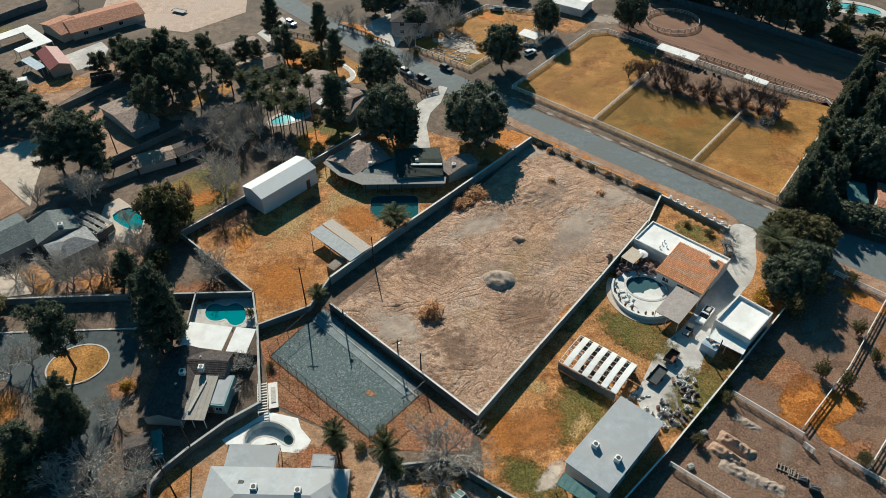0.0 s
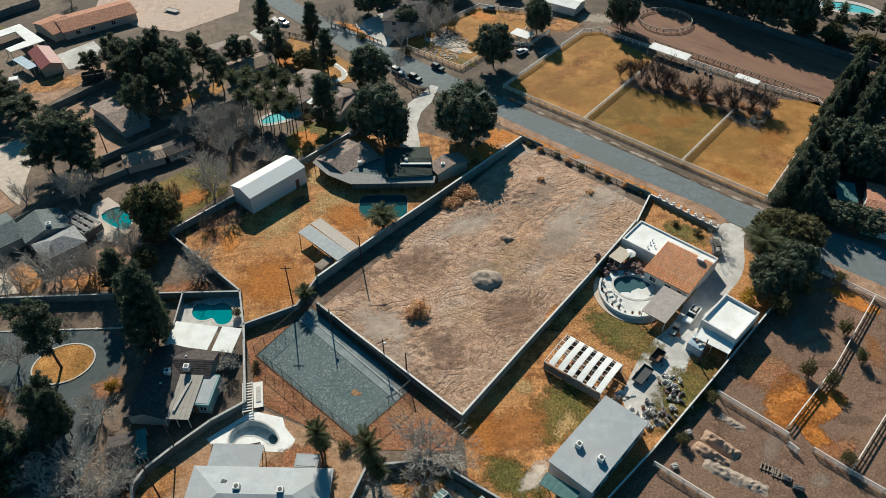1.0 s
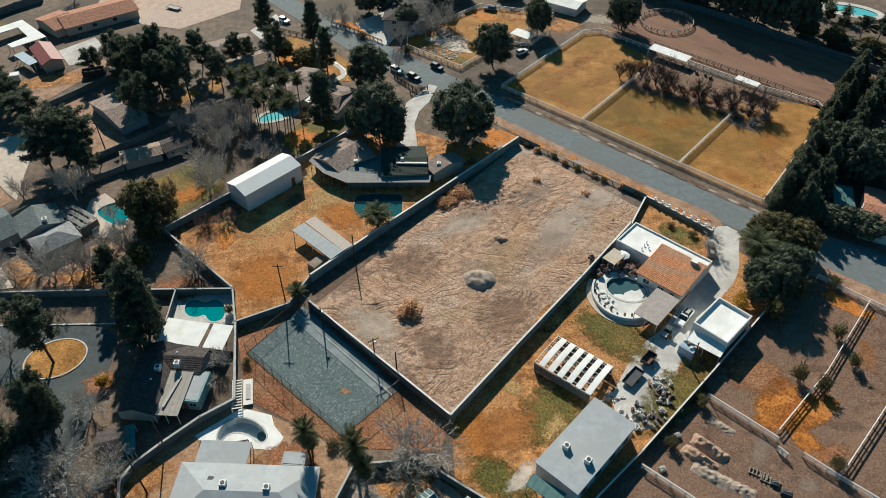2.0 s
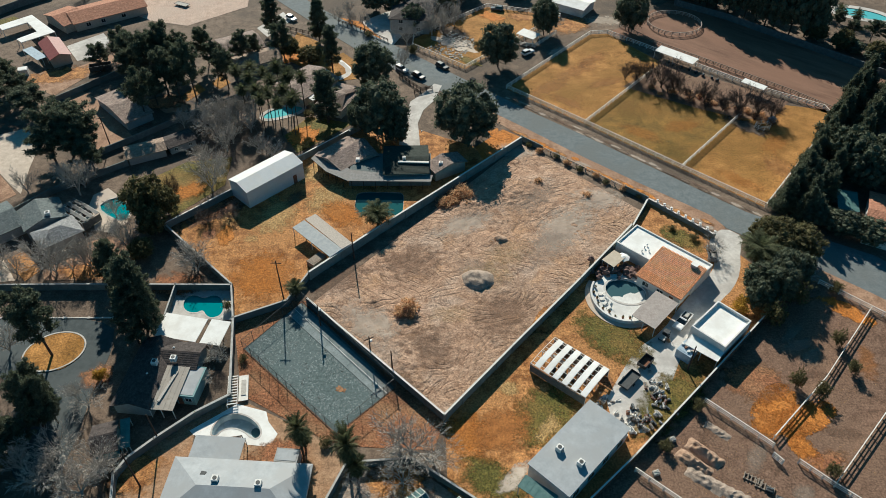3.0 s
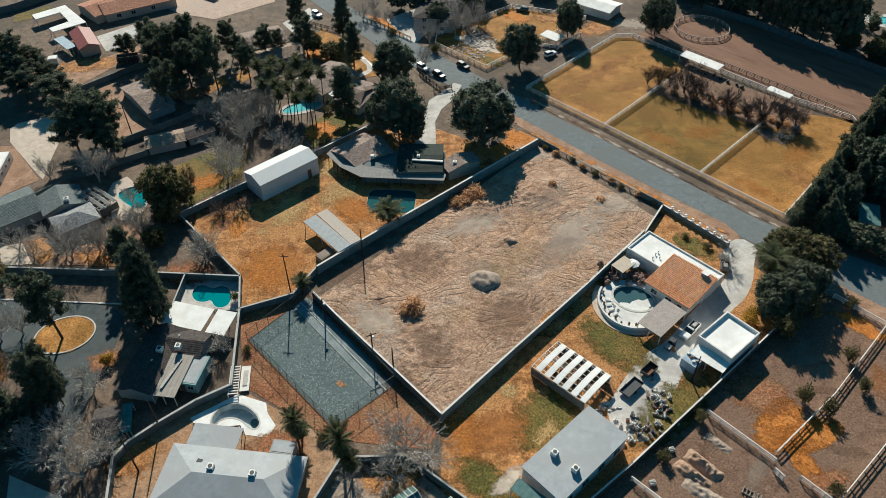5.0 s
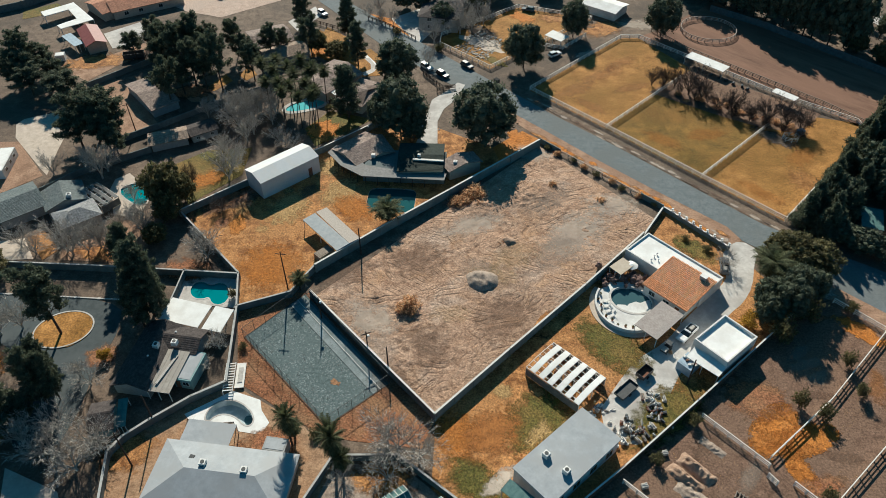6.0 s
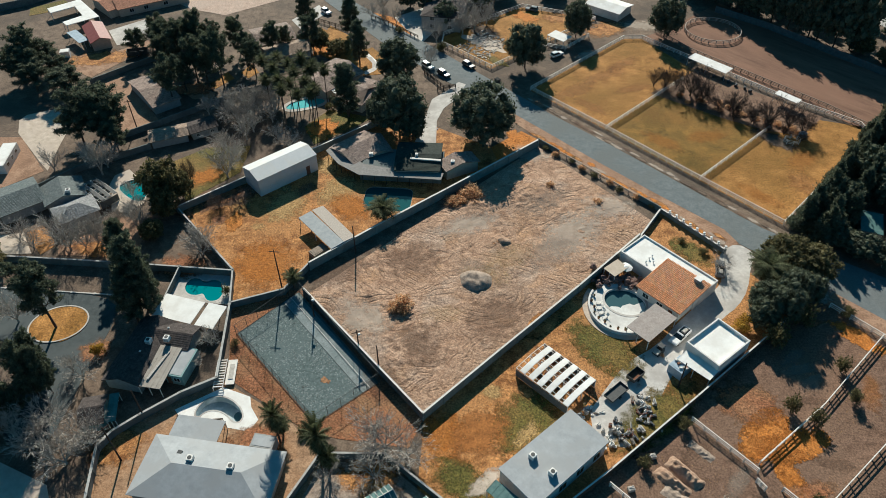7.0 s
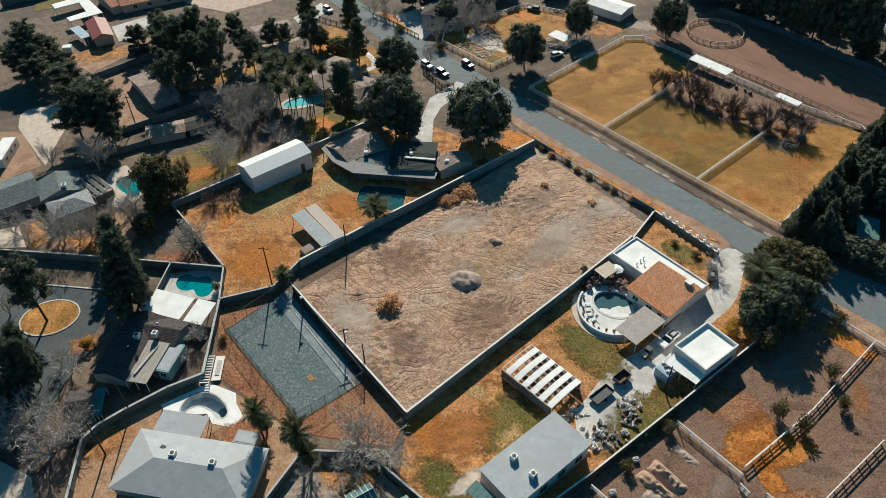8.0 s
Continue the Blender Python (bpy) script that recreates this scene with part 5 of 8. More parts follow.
def window(parent, side, w, d, u, z, ww, wh, pane=None):
    """A framed window on one side of a w x d body: s, n, e, w."""
    m = {"s": pose(u, -d / 2, z), "n": pose(u, d / 2, z, 0, 0, 180), "e": pose(w / 2, u, z, 0, 0, 90), "w": pose(-w / 2, u, z, 0, 0, -90)}[side]
    bm = bmesh.new()
    f = 0.09
    for a in ((-ww / 2 - f, -0.07, -f, ww / 2 + f, 0.02, 0), (-ww / 2 - f, -0.07, wh, ww / 2 + f, 0.02, wh + f), (-ww / 2 - f, -0.07, 0, -ww / 2, 0.02, wh), (ww / 2, -0.07, 0, ww / 2 + f, 0.02, wh), (-0.03, -0.05, 0, 0.03, 0.02, wh)):
        box(bm, *a, m)
    fr = part("window", bm, STUCCO, parent)
    bm = bmesh.new()
    box(bm, -ww / 2, -0.03, 0, ww / 2, -0.004, wh, m)
    part("pane", bm, pane or GLASS, fr)


def door(parent, side, w, d, u, ww=0.95, wh=2.05, mat=None):
    m = {"s": pose(u, -d / 2, 0), "n": pose(u, d / 2, 0, 0, 0, 180), "e": pose(w / 2, u, 0, 0, 0, 90), "w": pose(-w / 2, u, 0, 0, 0, -90)}[side]
    bm = bmesh.new()
    box(bm, -ww / 2, -0.05, 0.05, ww / 2, -0.004, wh, m)
    dr = part("door", bm, mat or RUST, parent)
    bm = bmesh.new()
    box(bm, ww / 2 - 0.14, -0.10, 1.0, ww / 2 - 0.08, -0.05, 1.1, m)
    part("handle", bm, GALV, dr)


def house(name, x, y, rz, w, d, h=2.7, roof="gable", rise=1.4, over=0.5, wallmat=STUCCO, roofmat=SHINGLE, label="", category="house", wins=(), doors=(), axis="x", shingles=True, parapet=0.5, group="", pane=None):
    """A house body of w x d with its roof. The roof's outline is w x d with the overhang taken off for the walls."""
    top = thing(name, x, y, rz, label, category, group)
    bw, bd = w - 2 * over, d - 2 * over
    if roof == "flat":
        bw, bd = w, d
    bm = bmesh.new()
    if roof == "flat":
        box(bm, -w / 2, -d / 2, -0.1, w / 2, d / 2, h)
        part("wall", bm, wallmat, top)
        bm = bmesh.new()
        box(bm, -w / 2 + 0.3, -d / 2 + 0.3, h, w / 2 - 0.3, d / 2 - 0.3, h + 0.05)
        part("roof", bm, roofmat, top)
        if parapet:
            bm = bmesh.new()
            for a in ((-w / 2, -d / 2, w / 2, -d / 2 + 0.3), (-w / 2, d / 2 - 0.3, w / 2, d / 2), (-w / 2, -d / 2 + 0.3, -w / 2 + 0.3, d / 2 - 0.3), (w / 2 - 0.3, -d / 2 + 0.3, w / 2, d / 2 - 0.3)):
                box(bm, a[0], a[1], h, a[2], a[3], h + parapet)
            part("parapet", bm, wallmat, top)
    else:
        R = Matrix.Identity(4)
        W, D, BW, BD = w, d, bw, bd
        if axis == "y":
            R = pose(0, 0, 0, 0, 0, 90)
            W, D, BW, BD = d, w, bd, bw
        k = rise / (D / 2)                     # slope
        ze = h - 0.02
        prism(bm, [(-bw / 2, -bd / 2), (bw / 2, -bd / 2), (bw / 2, bd / 2), (-bw / 2, bd / 2)], -0.1, h)
        if roof == "shed":
            q = [(-bw / 2, -bd / 2, h), (bw / 2, -bd / 2, h), (bw / 2, bd / 2, h + rise * 0.97), (-bw / 2, bd / 2, h + rise * 0.97)]
            hi = [bm.verts.new(p) for p in q]
            lo = [bm.verts.new((p[0], p[1], h - 0.05)) for p in q]
            bm.faces.new(hi)
            for n0 in range(4):
                bm.faces.new((lo[n0], lo[(n0 + 1) % 4], hi[(n0 + 1) % 4], hi[n0]))
        if roof == "gable":
            g = (BD / 2) * k
            for s in (-1, 1):
                xs = (s * BW / 2, s * (BW / 2 - 0.2))
                tri = [[bm.verts.new(R @ Vector((xx, yy, zz))) for yy, zz in ((-BD / 2, h), (BD / 2, h), (0, h + g - 0.03))] for xx in xs]
                bm.faces.new(tri[0])
                bm.faces.new(tri[1][::-1])
                for i in range(3):
                    bm.faces.new((tri[0][i], tri[0][(i + 1) % 3], tri[1][(i + 1) % 3], tri[1][i]))
        part("wall", bm, wallmat, top)
        zo = h - over * k + 0.05
        zr = zo + rise
        quads = []
        if roof == "gable":
            quads = [[(-W / 2, -D / 2, zo), (W / 2, -D / 2, zo), (W / 2, 0, zr), (-W / 2, 0, zr)], [(W / 2, D / 2, zo), (-W / 2, D / 2, zo), (-W / 2, 0, zr), (W / 2, 0, zr)]]
        elif roof == "hip":
            q = W / 2 - D / 2
            quads = [[(-W / 2, -D / 2, zo), (W / 2, -D / 2, zo), (q, 0, zr), (-q, 0, zr)], [(W / 2, D / 2, zo), (-W / 2, D / 2, zo), (-q, 0, zr), (q, 0, zr)],
                     [(W / 2, -D / 2, zo), (W / 2, D / 2, zo), (q, 0, zr), (q, 0, zr)], [(-W / 2, D / 2, zo), (-W / 2, -D / 2, zo), (-q, 0, zr), (-q, 0, zr)]]
        elif roof == "shed":
            quads = [[(-W / 2, -D / 2, zo), (W / 2, -D / 2, zo), (W / 2, D / 2, zo + rise), (-W / 2, D / 2, zo + rise)]]
        for qd in quads:
            pts = [R @ Vector(p) for p in qd]
            bm = bmesh.new()
            outline = pts[:3] if (pts[2] - pts[3]).length < 1e-4 else pts
            roof_slab(bm, outline, 0.14)
            rf = part("roof", bm, roofmat, top)
            if shingles:
                bm = bmesh.new()
                sl = (pts[3] - pts[0]).length
                courses(bm, pts[0], pts[1], pts[3], pts[2], max(3, round(sl / 0.42)), max(4, round((pts[1] - pts[0]).length / 0.6)), seed=int(abs(x * 7 + y)))
                tagged(part("shingle", bm, roofmat, rf), kind="stuff")
    for wi in wins:
        window(top, wi[0], bw, bd, *wi[1:], pane)
    for dr in doors:
        door(top, dr[0], bw, bd, *dr[1:])
    return top


def ac_unit(x, y, z, rz=0, s=1.0):
    t = thing("rooftop_cooler", x, y, rz, "white metal rooftop cooler with a round grille", "air conditioner", "rooftop coolers", z=z)
    part("cabinet", boxbm(-0.55 * s, -0.55 * s, 0, 0.55 * s, 0.55 * s, 1.0 * s, bevel=0.04), WHITEROOF, t)
    bm = bmesh.new()
    tube(bm, (0, 0, 1.0 * s), (0, 0, 1.05 * s), 0.36 * s, 0.36 * s, 14)
    part("fan_grille", bm, DARKMETAL, t)
    for k in range(3):
        part("louvre", boxbm(-0.45 * s, -0.58 * s, (0.2 + 0.22 * k) * s, 0.45 * s, -0.552 * s, (0.3 + 0.22 * k) * s), GALV, t)


def canopy(name, x, y, rz, w, d, h, mat, label, rise=0.2, group="", category="canopy", seams=True):
    t = thing(name, x, y, rz, label, category, group)
    bm = bmesh.new()
    roof_slab(bm, [(-w / 2, -d / 2, h), (w / 2, -d / 2, h), (w / 2, d / 2, h + rise), (-w / 2, d / 2, h + rise)], 0.12)
    part("roof", bm, mat, t)
    for sx in (-1, 0, 1):
        for sy in (-1, 1):
            part("post", boxbm(sx * (w / 2 - 0.15) - 0.07, sy * (d / 2 - 0.15) - 0.07, -0.1, sx * (w / 2 - 0.15) + 0.07, sy * (d / 2 - 0.15) + 0.07, h + (rise - 0.03 if sy > 0 else -0.1), bevel=0.01), WHITERAIL, t)
    n = max(2, round(w / 1.0)) if seams else -1
    for k in range(n + 1):
        u = -w / 2 + w * k / n
        bm = bmesh.new()
        box(bm, u - 0.02, -d / 2, h + 0.01, u + 0.02, d / 2, h + 0.04)
        for v in bm.verts:
            v.co.z += rise * (v.co.y + d / 2) / d
        part("seam", bm, mat, t)
    return t


def barrel_tiles(parent, w, d, z0, z1, seed=0):
    """Rows of half-round clay tiles up a single slope."""
    rnd = random.Random(seed)
    bm = bmesh.new()
    cols, rows = round(w / 0.33), round(d / 0.5)
    for i in range(cols):
        u = -w / 2 + w * (i + 0.5) / cols
        r = w / cols * 0.42
        for j in range(rows):
            ya, yb = -d / 2 + d * j / rows, -d / 2 + d * (j + 1.1) / rows
            za, zb = z0 + (z1 - z0) * j / rows + 0.05 + rnd.uniform(0, 0.02), z0 + (z1 - z0) * (j + 1.1) / rows + 0.02
            ring = [(-r, 0), (-r * 0.6, r * 0.8), (r * 0.6, r * 0.8), (r, 0)]
            lo = [bm.verts.new((u + x, ya, za + z)) for x, z in ring]
            hi = [bm.verts.new((u + x * 0.85, yb, zb + z * 0.85)) for x, z in ring]
            for k in range(3):
                bm.faces.new((lo[k], lo[k + 1], hi[k + 1], hi[k]))
            bm.faces.new(lo[::-1])
    tagged(part("tile", bm, CLAY, parent, "rows of half-round orange clay tiles"), kind="stuff")


def vent(x, y, z, h=0.45):
    t = thing("roof_vent", x, y, 0, "small white roof vent pipe with cap", "vent", "roof vents", z=z)
    bm = bmesh.new()
    tube(bm, (0, 0, 0), (0, 0, h), 0.1, 0.1, 8)
    part("pipe", bm, GALV, t)
    bm = bmesh.new()
    tube(bm, (0, 0, h), (0, 0, h + 0.14), 0.24, 0.12, 10)
    part("cap", bm, WHITEROOF, t)


# white house: flat coated roof, tile wing, terrace
house("stucco_house", 53.8, 119.2, 48.4, 8.4, 19.6, h=3.0, roof="flat", wallmat=STUCCO, roofmat=WHITEROOF, label="white stucco house with a flat coated roof", parapet=0.4,
      wins=[("w", -5.6, 1.0, 1.2, 1.1), ("w", -2.0, 1.0, 1.0, 1.1)])
wing = house("tile_wing", 54.2, 113.0, -40.6, 11.1, 11.1, h=3.05, roof="shed", rise=0.95, over=0.45, roofmat=CLAY, label="white house wing with sloping orange clay tile roof", shingles=False,
             wins=[("s", -3.0, 1.0, 1.4, 1.1), ("s", 0.5, 1.0, 1.4, 1.1), ("e", 0.5, 1.0, 1.2, 1.1)], doors=[("s", 3.2)])
WING_SIZE = (54.2, 113.0, -40.6, 11.1, 11.1)
barrel_tiles(wing, WING_SIZE[3], WING_SIZE[4], 3.05, 4.0, 4)
chim = thing("roof_chimney", 59.3, 114.3, -41, "white stucco chimney block on the tile roof", "chimney", z=3.9)
part("chimney_block", boxbm(-0.7, -0.5, 0, 0.7, 0.5, 0.9, bevel=0.03), GREYWALL, chim)
part("chimney_cap", boxbm(-0.78, -0.58, 0.901, 0.78, 0.58, 0.98, bevel=0.02), WHITEROOF, chim)
canopy("patio_cover", 49.1, 102.7, -41.3, 5.5, 9.4, 2.6, PATIOROOF, "weathered pinkish-grey patio cover on white posts", seams=False)
house("garage", 61.2, 97.9, -44.5, 7.6, 10.0, h=3.6, roof="flat", wallmat=STUCCO, roofmat=WHITEROOF, label="white stucco garage with a parapet round its flat roof", category="garage", parapet=0.7)
canopy("lean_to", 57.0, 92.8, -38.0, 7.0, 3.2, 2.6, WHITEROOF, "white ribbed lean-to roof beside the garage")
house("tool_shed", 53.9, 92.9, -42.4, 3.1, 3.5, h=2.2, roof="flat", wallmat=BLUESHEET, roofmat=BLUESHEET, label="pale blue sheet metal tool shed with stored things on top", category="shed", parapet=0)
work = house("workshop", 29.8, 68.9, -41.9, 8.9, 18.1, h=4.1, roof="gable", rise=0.08, over=0.25, wallmat=STUCCO, roofmat=GREYROOF, shingles=False, axis="y", label="white workshop with low grey metal roof", category="workshop",
             wins=[("e", -6.5, 0.8, 1.8, 1.9), ("e", -2.2, 0.8, 1.8, 1.9), ("e", 2.2, 0.8, 1.8, 1.9), ("e", 6.5, 0.8, 1.8, 1.9)])
canopy("workshop_awning", 22.1, 60.8, -35.4, 6.4, 2.6, 2.8, TEALSHEET, "teal ribbed metal awning on the workshop end")
ac_unit(26.1, 67.9, 4.2, 50)
ac_unit(29.5, 65.2, 4.2, 50)


def pergola(x, y, rz, w, d, h, bays, label, mat=WHITEROOF, rungs=6, rail=WHITERAIL):
    """White shade house: bowed cover strips with open barred bays between them."""
    t = thing("shade_house", x, y, rz, label, "shade house")
    for sx in range(bays + 1):
        for sy in (-1, 0, 1):
            u = -w / 2 + w * sx / bays
            part("post", boxbm(u - 0.06, sy * (d / 2 - 0.07) - 0.06, -0.1, u + 0.06, sy * (d / 2 - 0.07) + 0.06, h - 0.05), rail, t)
    for sy in (-1, 0, 1):
        part("beam", boxbm(-w / 2, sy * (d / 2 - 0.07) - 0.05, h - 0.2, w / 2, sy * (d / 2 - 0.07) + 0.05, h - 0.051), rail, t)
    pitch = w / bays
    for b in range(bays):
        u0 = -w / 2 + pitch * b + pitch * 0.42
        bm = bmesh.new()
        n = 8
        ring = []
        for k in range(n + 1):
            v = -d / 2 + d * k / n
            z = h + 0.35 * math.cos((k / n - 0.5) * math.pi)
            ring.append([bm.verts.new((uu, v, z + dz)) for uu, dz in ((u0, 0), (u0 + pitch * 0.56, 0), (u0 + pitch * 0.56, -0.05), (u0, -0.05))])
        for k in range(n):
            for q in range(4):
                bm.faces.new((ring[k][q], ring[k][(q + 1) % 4], ring[k + 1][(q + 1) % 4], ring[k + 1][q]))
        bm.faces.new(ring[0])
        bm.faces.new(ring[-1][::-1])
        part("cover_strip", bm, mat, t)
        for k in range(rungs):
            v = -d / 2 + d * (k + 0.5) / rungs
            z = h + 0.33 * math.cos(((k + 0.5) / rungs - 0.5) * math.pi)
            part("bar", boxbm(u0 - pitch * 0.44, v - 0.05, z - 0.06, u0 + 0.01, v + 0.05, z), rail, t)
    for u in [-w / 2 + pitch * b for b in range(bays + 1)]:
        bm = bmesh.new()
        rings = []
        for k in range(9):
            v, z = -d / 2 + d * k / 8, h + 0.35 * math.cos((k / 8 - 0.5) * math.pi) - 0.06
            rings.append([bm.verts.new((u + a, v, z + c)) for a, c in ((-0.05, -0.05), (0.05, -0.05), (0.05, 0.04), (-0.05, 0.04))])
        for ra, rb in zip(rings[:-1], rings[1:]):
            for q in range(4):
                bm.faces.new((ra[q], ra[(q + 1) % 4], rb[(q + 1) % 4], rb[q]))
        bm.faces.new(rings[0])
        bm.faces.new(rings[-1][::-1])
        part("rafter", bm, rail, t)
    rnd = random.Random(int(abs(x)))
    for k in range(26):
        u, v, s = rnd.uniform(-w / 2 + 0.6, w / 2 - 0.6), rnd.uniform(-d / 2 + 0.5, d / 2 - 0.5), rnd.uniform(0.25, 0.6)
        part("shelf_box", boxbm(u - s, v - s * 0.6, 0, u + s, v + s * 0.6, rnd.uniform(0.5, 1.4), bevel=0.03), rnd.choice((SCRAPA, WOOD, RUST, GREYWALL, DARKMETAL)), t)
    for sy in (-1, 1):
        part("lattice", boxbm(-w / 2, sy * d / 2 - 0.02, 0.1, w / 2, sy * d / 2 + 0.02, h - 0.5), DARKBLOCK, t)


pergola(29.9, 87.4, -38.2, 12.5, 8.6, 2.5, 6, "white shade house with bowed cover strips and open barred bays")
barn = house("metal_barn", -41.4, 144.3, 48.0, 17.3, 7.8, h=4.95, roof="gable", rise=1.15, over=0.12, wallmat=BARNMETAL, roofmat=BARNMETAL, shingles=False, label="white sheet metal barn with gable roof", category="barn", doors=[("s", 5.6, 1.1, 2.6), ("s", -4.2, 0.95, 2.1, BARNMETAL)], wins=[("s", -6.0, 1.5, 0.9, 0.7), ("s", -1.6, 1.5, 0.9, 0.7), ("s", 0.8, 1.5, 0.9, 0.7), ("s", 3.2, 1.5, 0.9, 0.7)], pane=BARNMETAL)
canopy("hay_shelter", -25.2, 122.2, -43.0, 14.2, 3.5, 2.6, GALV, "grey sheet roofed hay shelter on posts", category="shelter", seams=False)
canopy("hay_shelter", -22.9, 124.8, -44.4, 14.3, 3.0, 2.75, TANPALE, "shelter half with pale tan shingle roof", rise=-0.15, category="shelter", seams=False)
house("feed_crate", -24.5, 116.8, -37.9, 2.3, 4.1, h=1.4, roof="flat", wallmat=WOOD, roofmat=WOOD, parapet=0, label="long wooden feed crate under the shelter", category="crate")

# ranch house
# Walls darker than the beige wings: the eaves' shade is put into their colour.
house("ranch_house", -10.7, 150.9, 2.5, 20.9, 10.5, h=2.6, roof="flat", wallmat=GREYBLOCK, roofmat=SHINGLE, parapet=0, label="long low ranch house with grey flat roof")
house("ranch_wing", -23.4, 155.7, -39.3, 10.7, 11.9, h=2.8, roof="gable", rise=1.5, roofmat=BROWNSHINGLE, wallmat=BEIGE, label="ranch house wing with brown shingle roof", axis="y")
house("ranch_wing", -19.4, 156.8, -57.5, 9.5, 7.3, h=2.9, roof="gable", rise=1.3, roofmat=BROWNSHINGLE, wallmat=BEIGE, label="ranch house wing with brown shingle roof")
house("green_roof_house", -6.7, 152.3, 4.3, 11.9, 12.4, h=3.6, roof="gable", rise=1.0, roofmat=GREENROOF, wallmat=BEIGE, label="taller house section with dark green roof")
house("ranch_wing", 3.8, 152.1, -56.0, 5.2, 10.0, h=3.1, roof="gable", rise=1.3, roofmat=BROWNSHINGLE, wallmat=BEIGE, label="small brown shingle gable of the ranch house")


def patio_roof():
    pts = [(-31.8, 153.0), (-27.1, 147.6), (-20.9, 143.8), (0.2, 144.2), (0.5, 147.0), (-14.0, 147.5), (-20.6, 148.5), (-25.8, 152.5), (-30.2, 156.5)]
    ox, oy = pts[0]
    t = thing("porch_roof", ox, oy, 0, "curved grey porch roof on slim posts along the ranch house", "porch")
    bm = bmesh.new()
    prism(bm, [(x - ox, y - oy) for x, y in pts], 2.62, 2.78)
    part("roof", bm, PORCH, t)
    for p, q in zip(pts[:3], pts[1:4]):
        n = 3 if q is not pts[3] else 7
        for k in range(n):
            u = lerp(p, q, (k + 0.3) / n)
            part("post", boxbm(u[0] - ox - 0.07, u[1] - oy + 0.15, -0.1, u[0] - ox + 0.07, u[1] - oy + 0.29, 2.62), WOODPOLE, t)


patio_roof()
ac_unit(-19.2, 151.6, 3.2, 0, 0.9)
ac_unit(2.4, 150.7, 3.3, 0, 0.9)
ac_unit(-7.1, 151.4, 4.4, 0, 0.7)
for px, py, pz in ((-22.8, 163.8, 3.9), (-3.3, 163.7, 4.4), (-8.0, 164.8, 4.4)):
    vent(px, py, pz)
sky_ = thing("roof_skylight", -4.6, 150.1, 0, "long pale skylight strip on the dark green roof", "skylight", z=4.25)
part("frame", boxbm(-4.0, -0.35, 0, 4.0, 0.35, 0.3, bevel=0.03), WHITERAIL, sky_)

# brown roofed house and its covers
house("brown_roof_house", -51.4, 82.8, -3.6, 8.0, 16.3, h=2.8, roof="gable", rise=1.5, axis="y", roofmat=DARKSHINGLE, wallmat=GREYWALL, label="house with dark brown shingle roof")
house("brown_roof_wing", -46.0, 87.2, -3.5, 8.1, 6.5, h=2.9, roof="gable", rise=1.3, roofmat=DARKSHINGLE, wallmat=GREYWALL, label="house wing with dark brown gable roof")
canopy("ribbed_cover", -46.0, 79.5, -2.4, 4.7, 10.1, 2.75, WOODROOF, "weathered tan ribbed patio roof")
house("garden_room", -42.5, 81.2, -4.8, 3.6, 7.0, h=2.6, roof="flat", wallmat=TEALWALL, roofmat=GREYROOF, parapet=0, label="blue-green garden room with flat grey roof", category="room", wins=[("s", 0.6, 1.0, 1.2, 1.0)], doors=[("s", -1.0)])
canopy("white_patio_cover", -48.4, 94.2, -9.4, 9.2, 6.0, 2.8, WHITEROOF, "white patio cover beside the pool", seams=False)
canopy("white_patio_cover", -41.0, 93.2, -8.1, 4.2, 6.2, 2.7, WHITEROOF, "white patio cover beside the pool", seams=False)
BOARD = (-46.3, 79.5, 0.0, 0.9, 7.1)
part("plank", boxbm(-0.25, -BOARD[4] / 2, 0, 0.25, BOARD[4] / 2, 0.2, bevel=0.02), SCRAPA, thing("roof_board", BOARD[0], BOARD[1], BOARD[2] - 12, "long pale board lying on the ribbed roof", "board", z=2.95))
ac_unit(-50.1, 84.2, 3.6, 0)
ac_unit(-46.7, 85.2, 3.7, 0)
for px, py in ((-50.7, 81.6), (-47.6, 88.0)):
    vent(px, py, 3.6)

# hip roofed house
house("hip_roof_house", -28.5, 58.9, -1.4, 24.2, 11.8, h=2.9, roof="hip", rise=1.7, roofmat=GREYROOF, shingles=False, wallmat=BEIGE, label="house with pale grey coated hip roof")
canopy("pool_patio_cover", -33.7, 67.2, -1.9, 9.0, 4.4, 2.6, GREYROOF, "grey patio roof behind the pool", rise=0.05, seams=False)
house("pump_room", -21.2, 66.2, -2.8, 4.1, 2.7, h=2.5, roof="flat", wallmat=GREYWALL, roofmat=GREYROOF, parapet=0, label="small pump room with grey flat roof", category="shed")
ac_unit(-31.8, 60.2, 3.9, 0)
ac_unit(-24.4, 59.6, 3.9, 0)
for px, py in ((-32.9, 59.5), (-26.7, 59.2)):
    vent(px, py, 3.7)


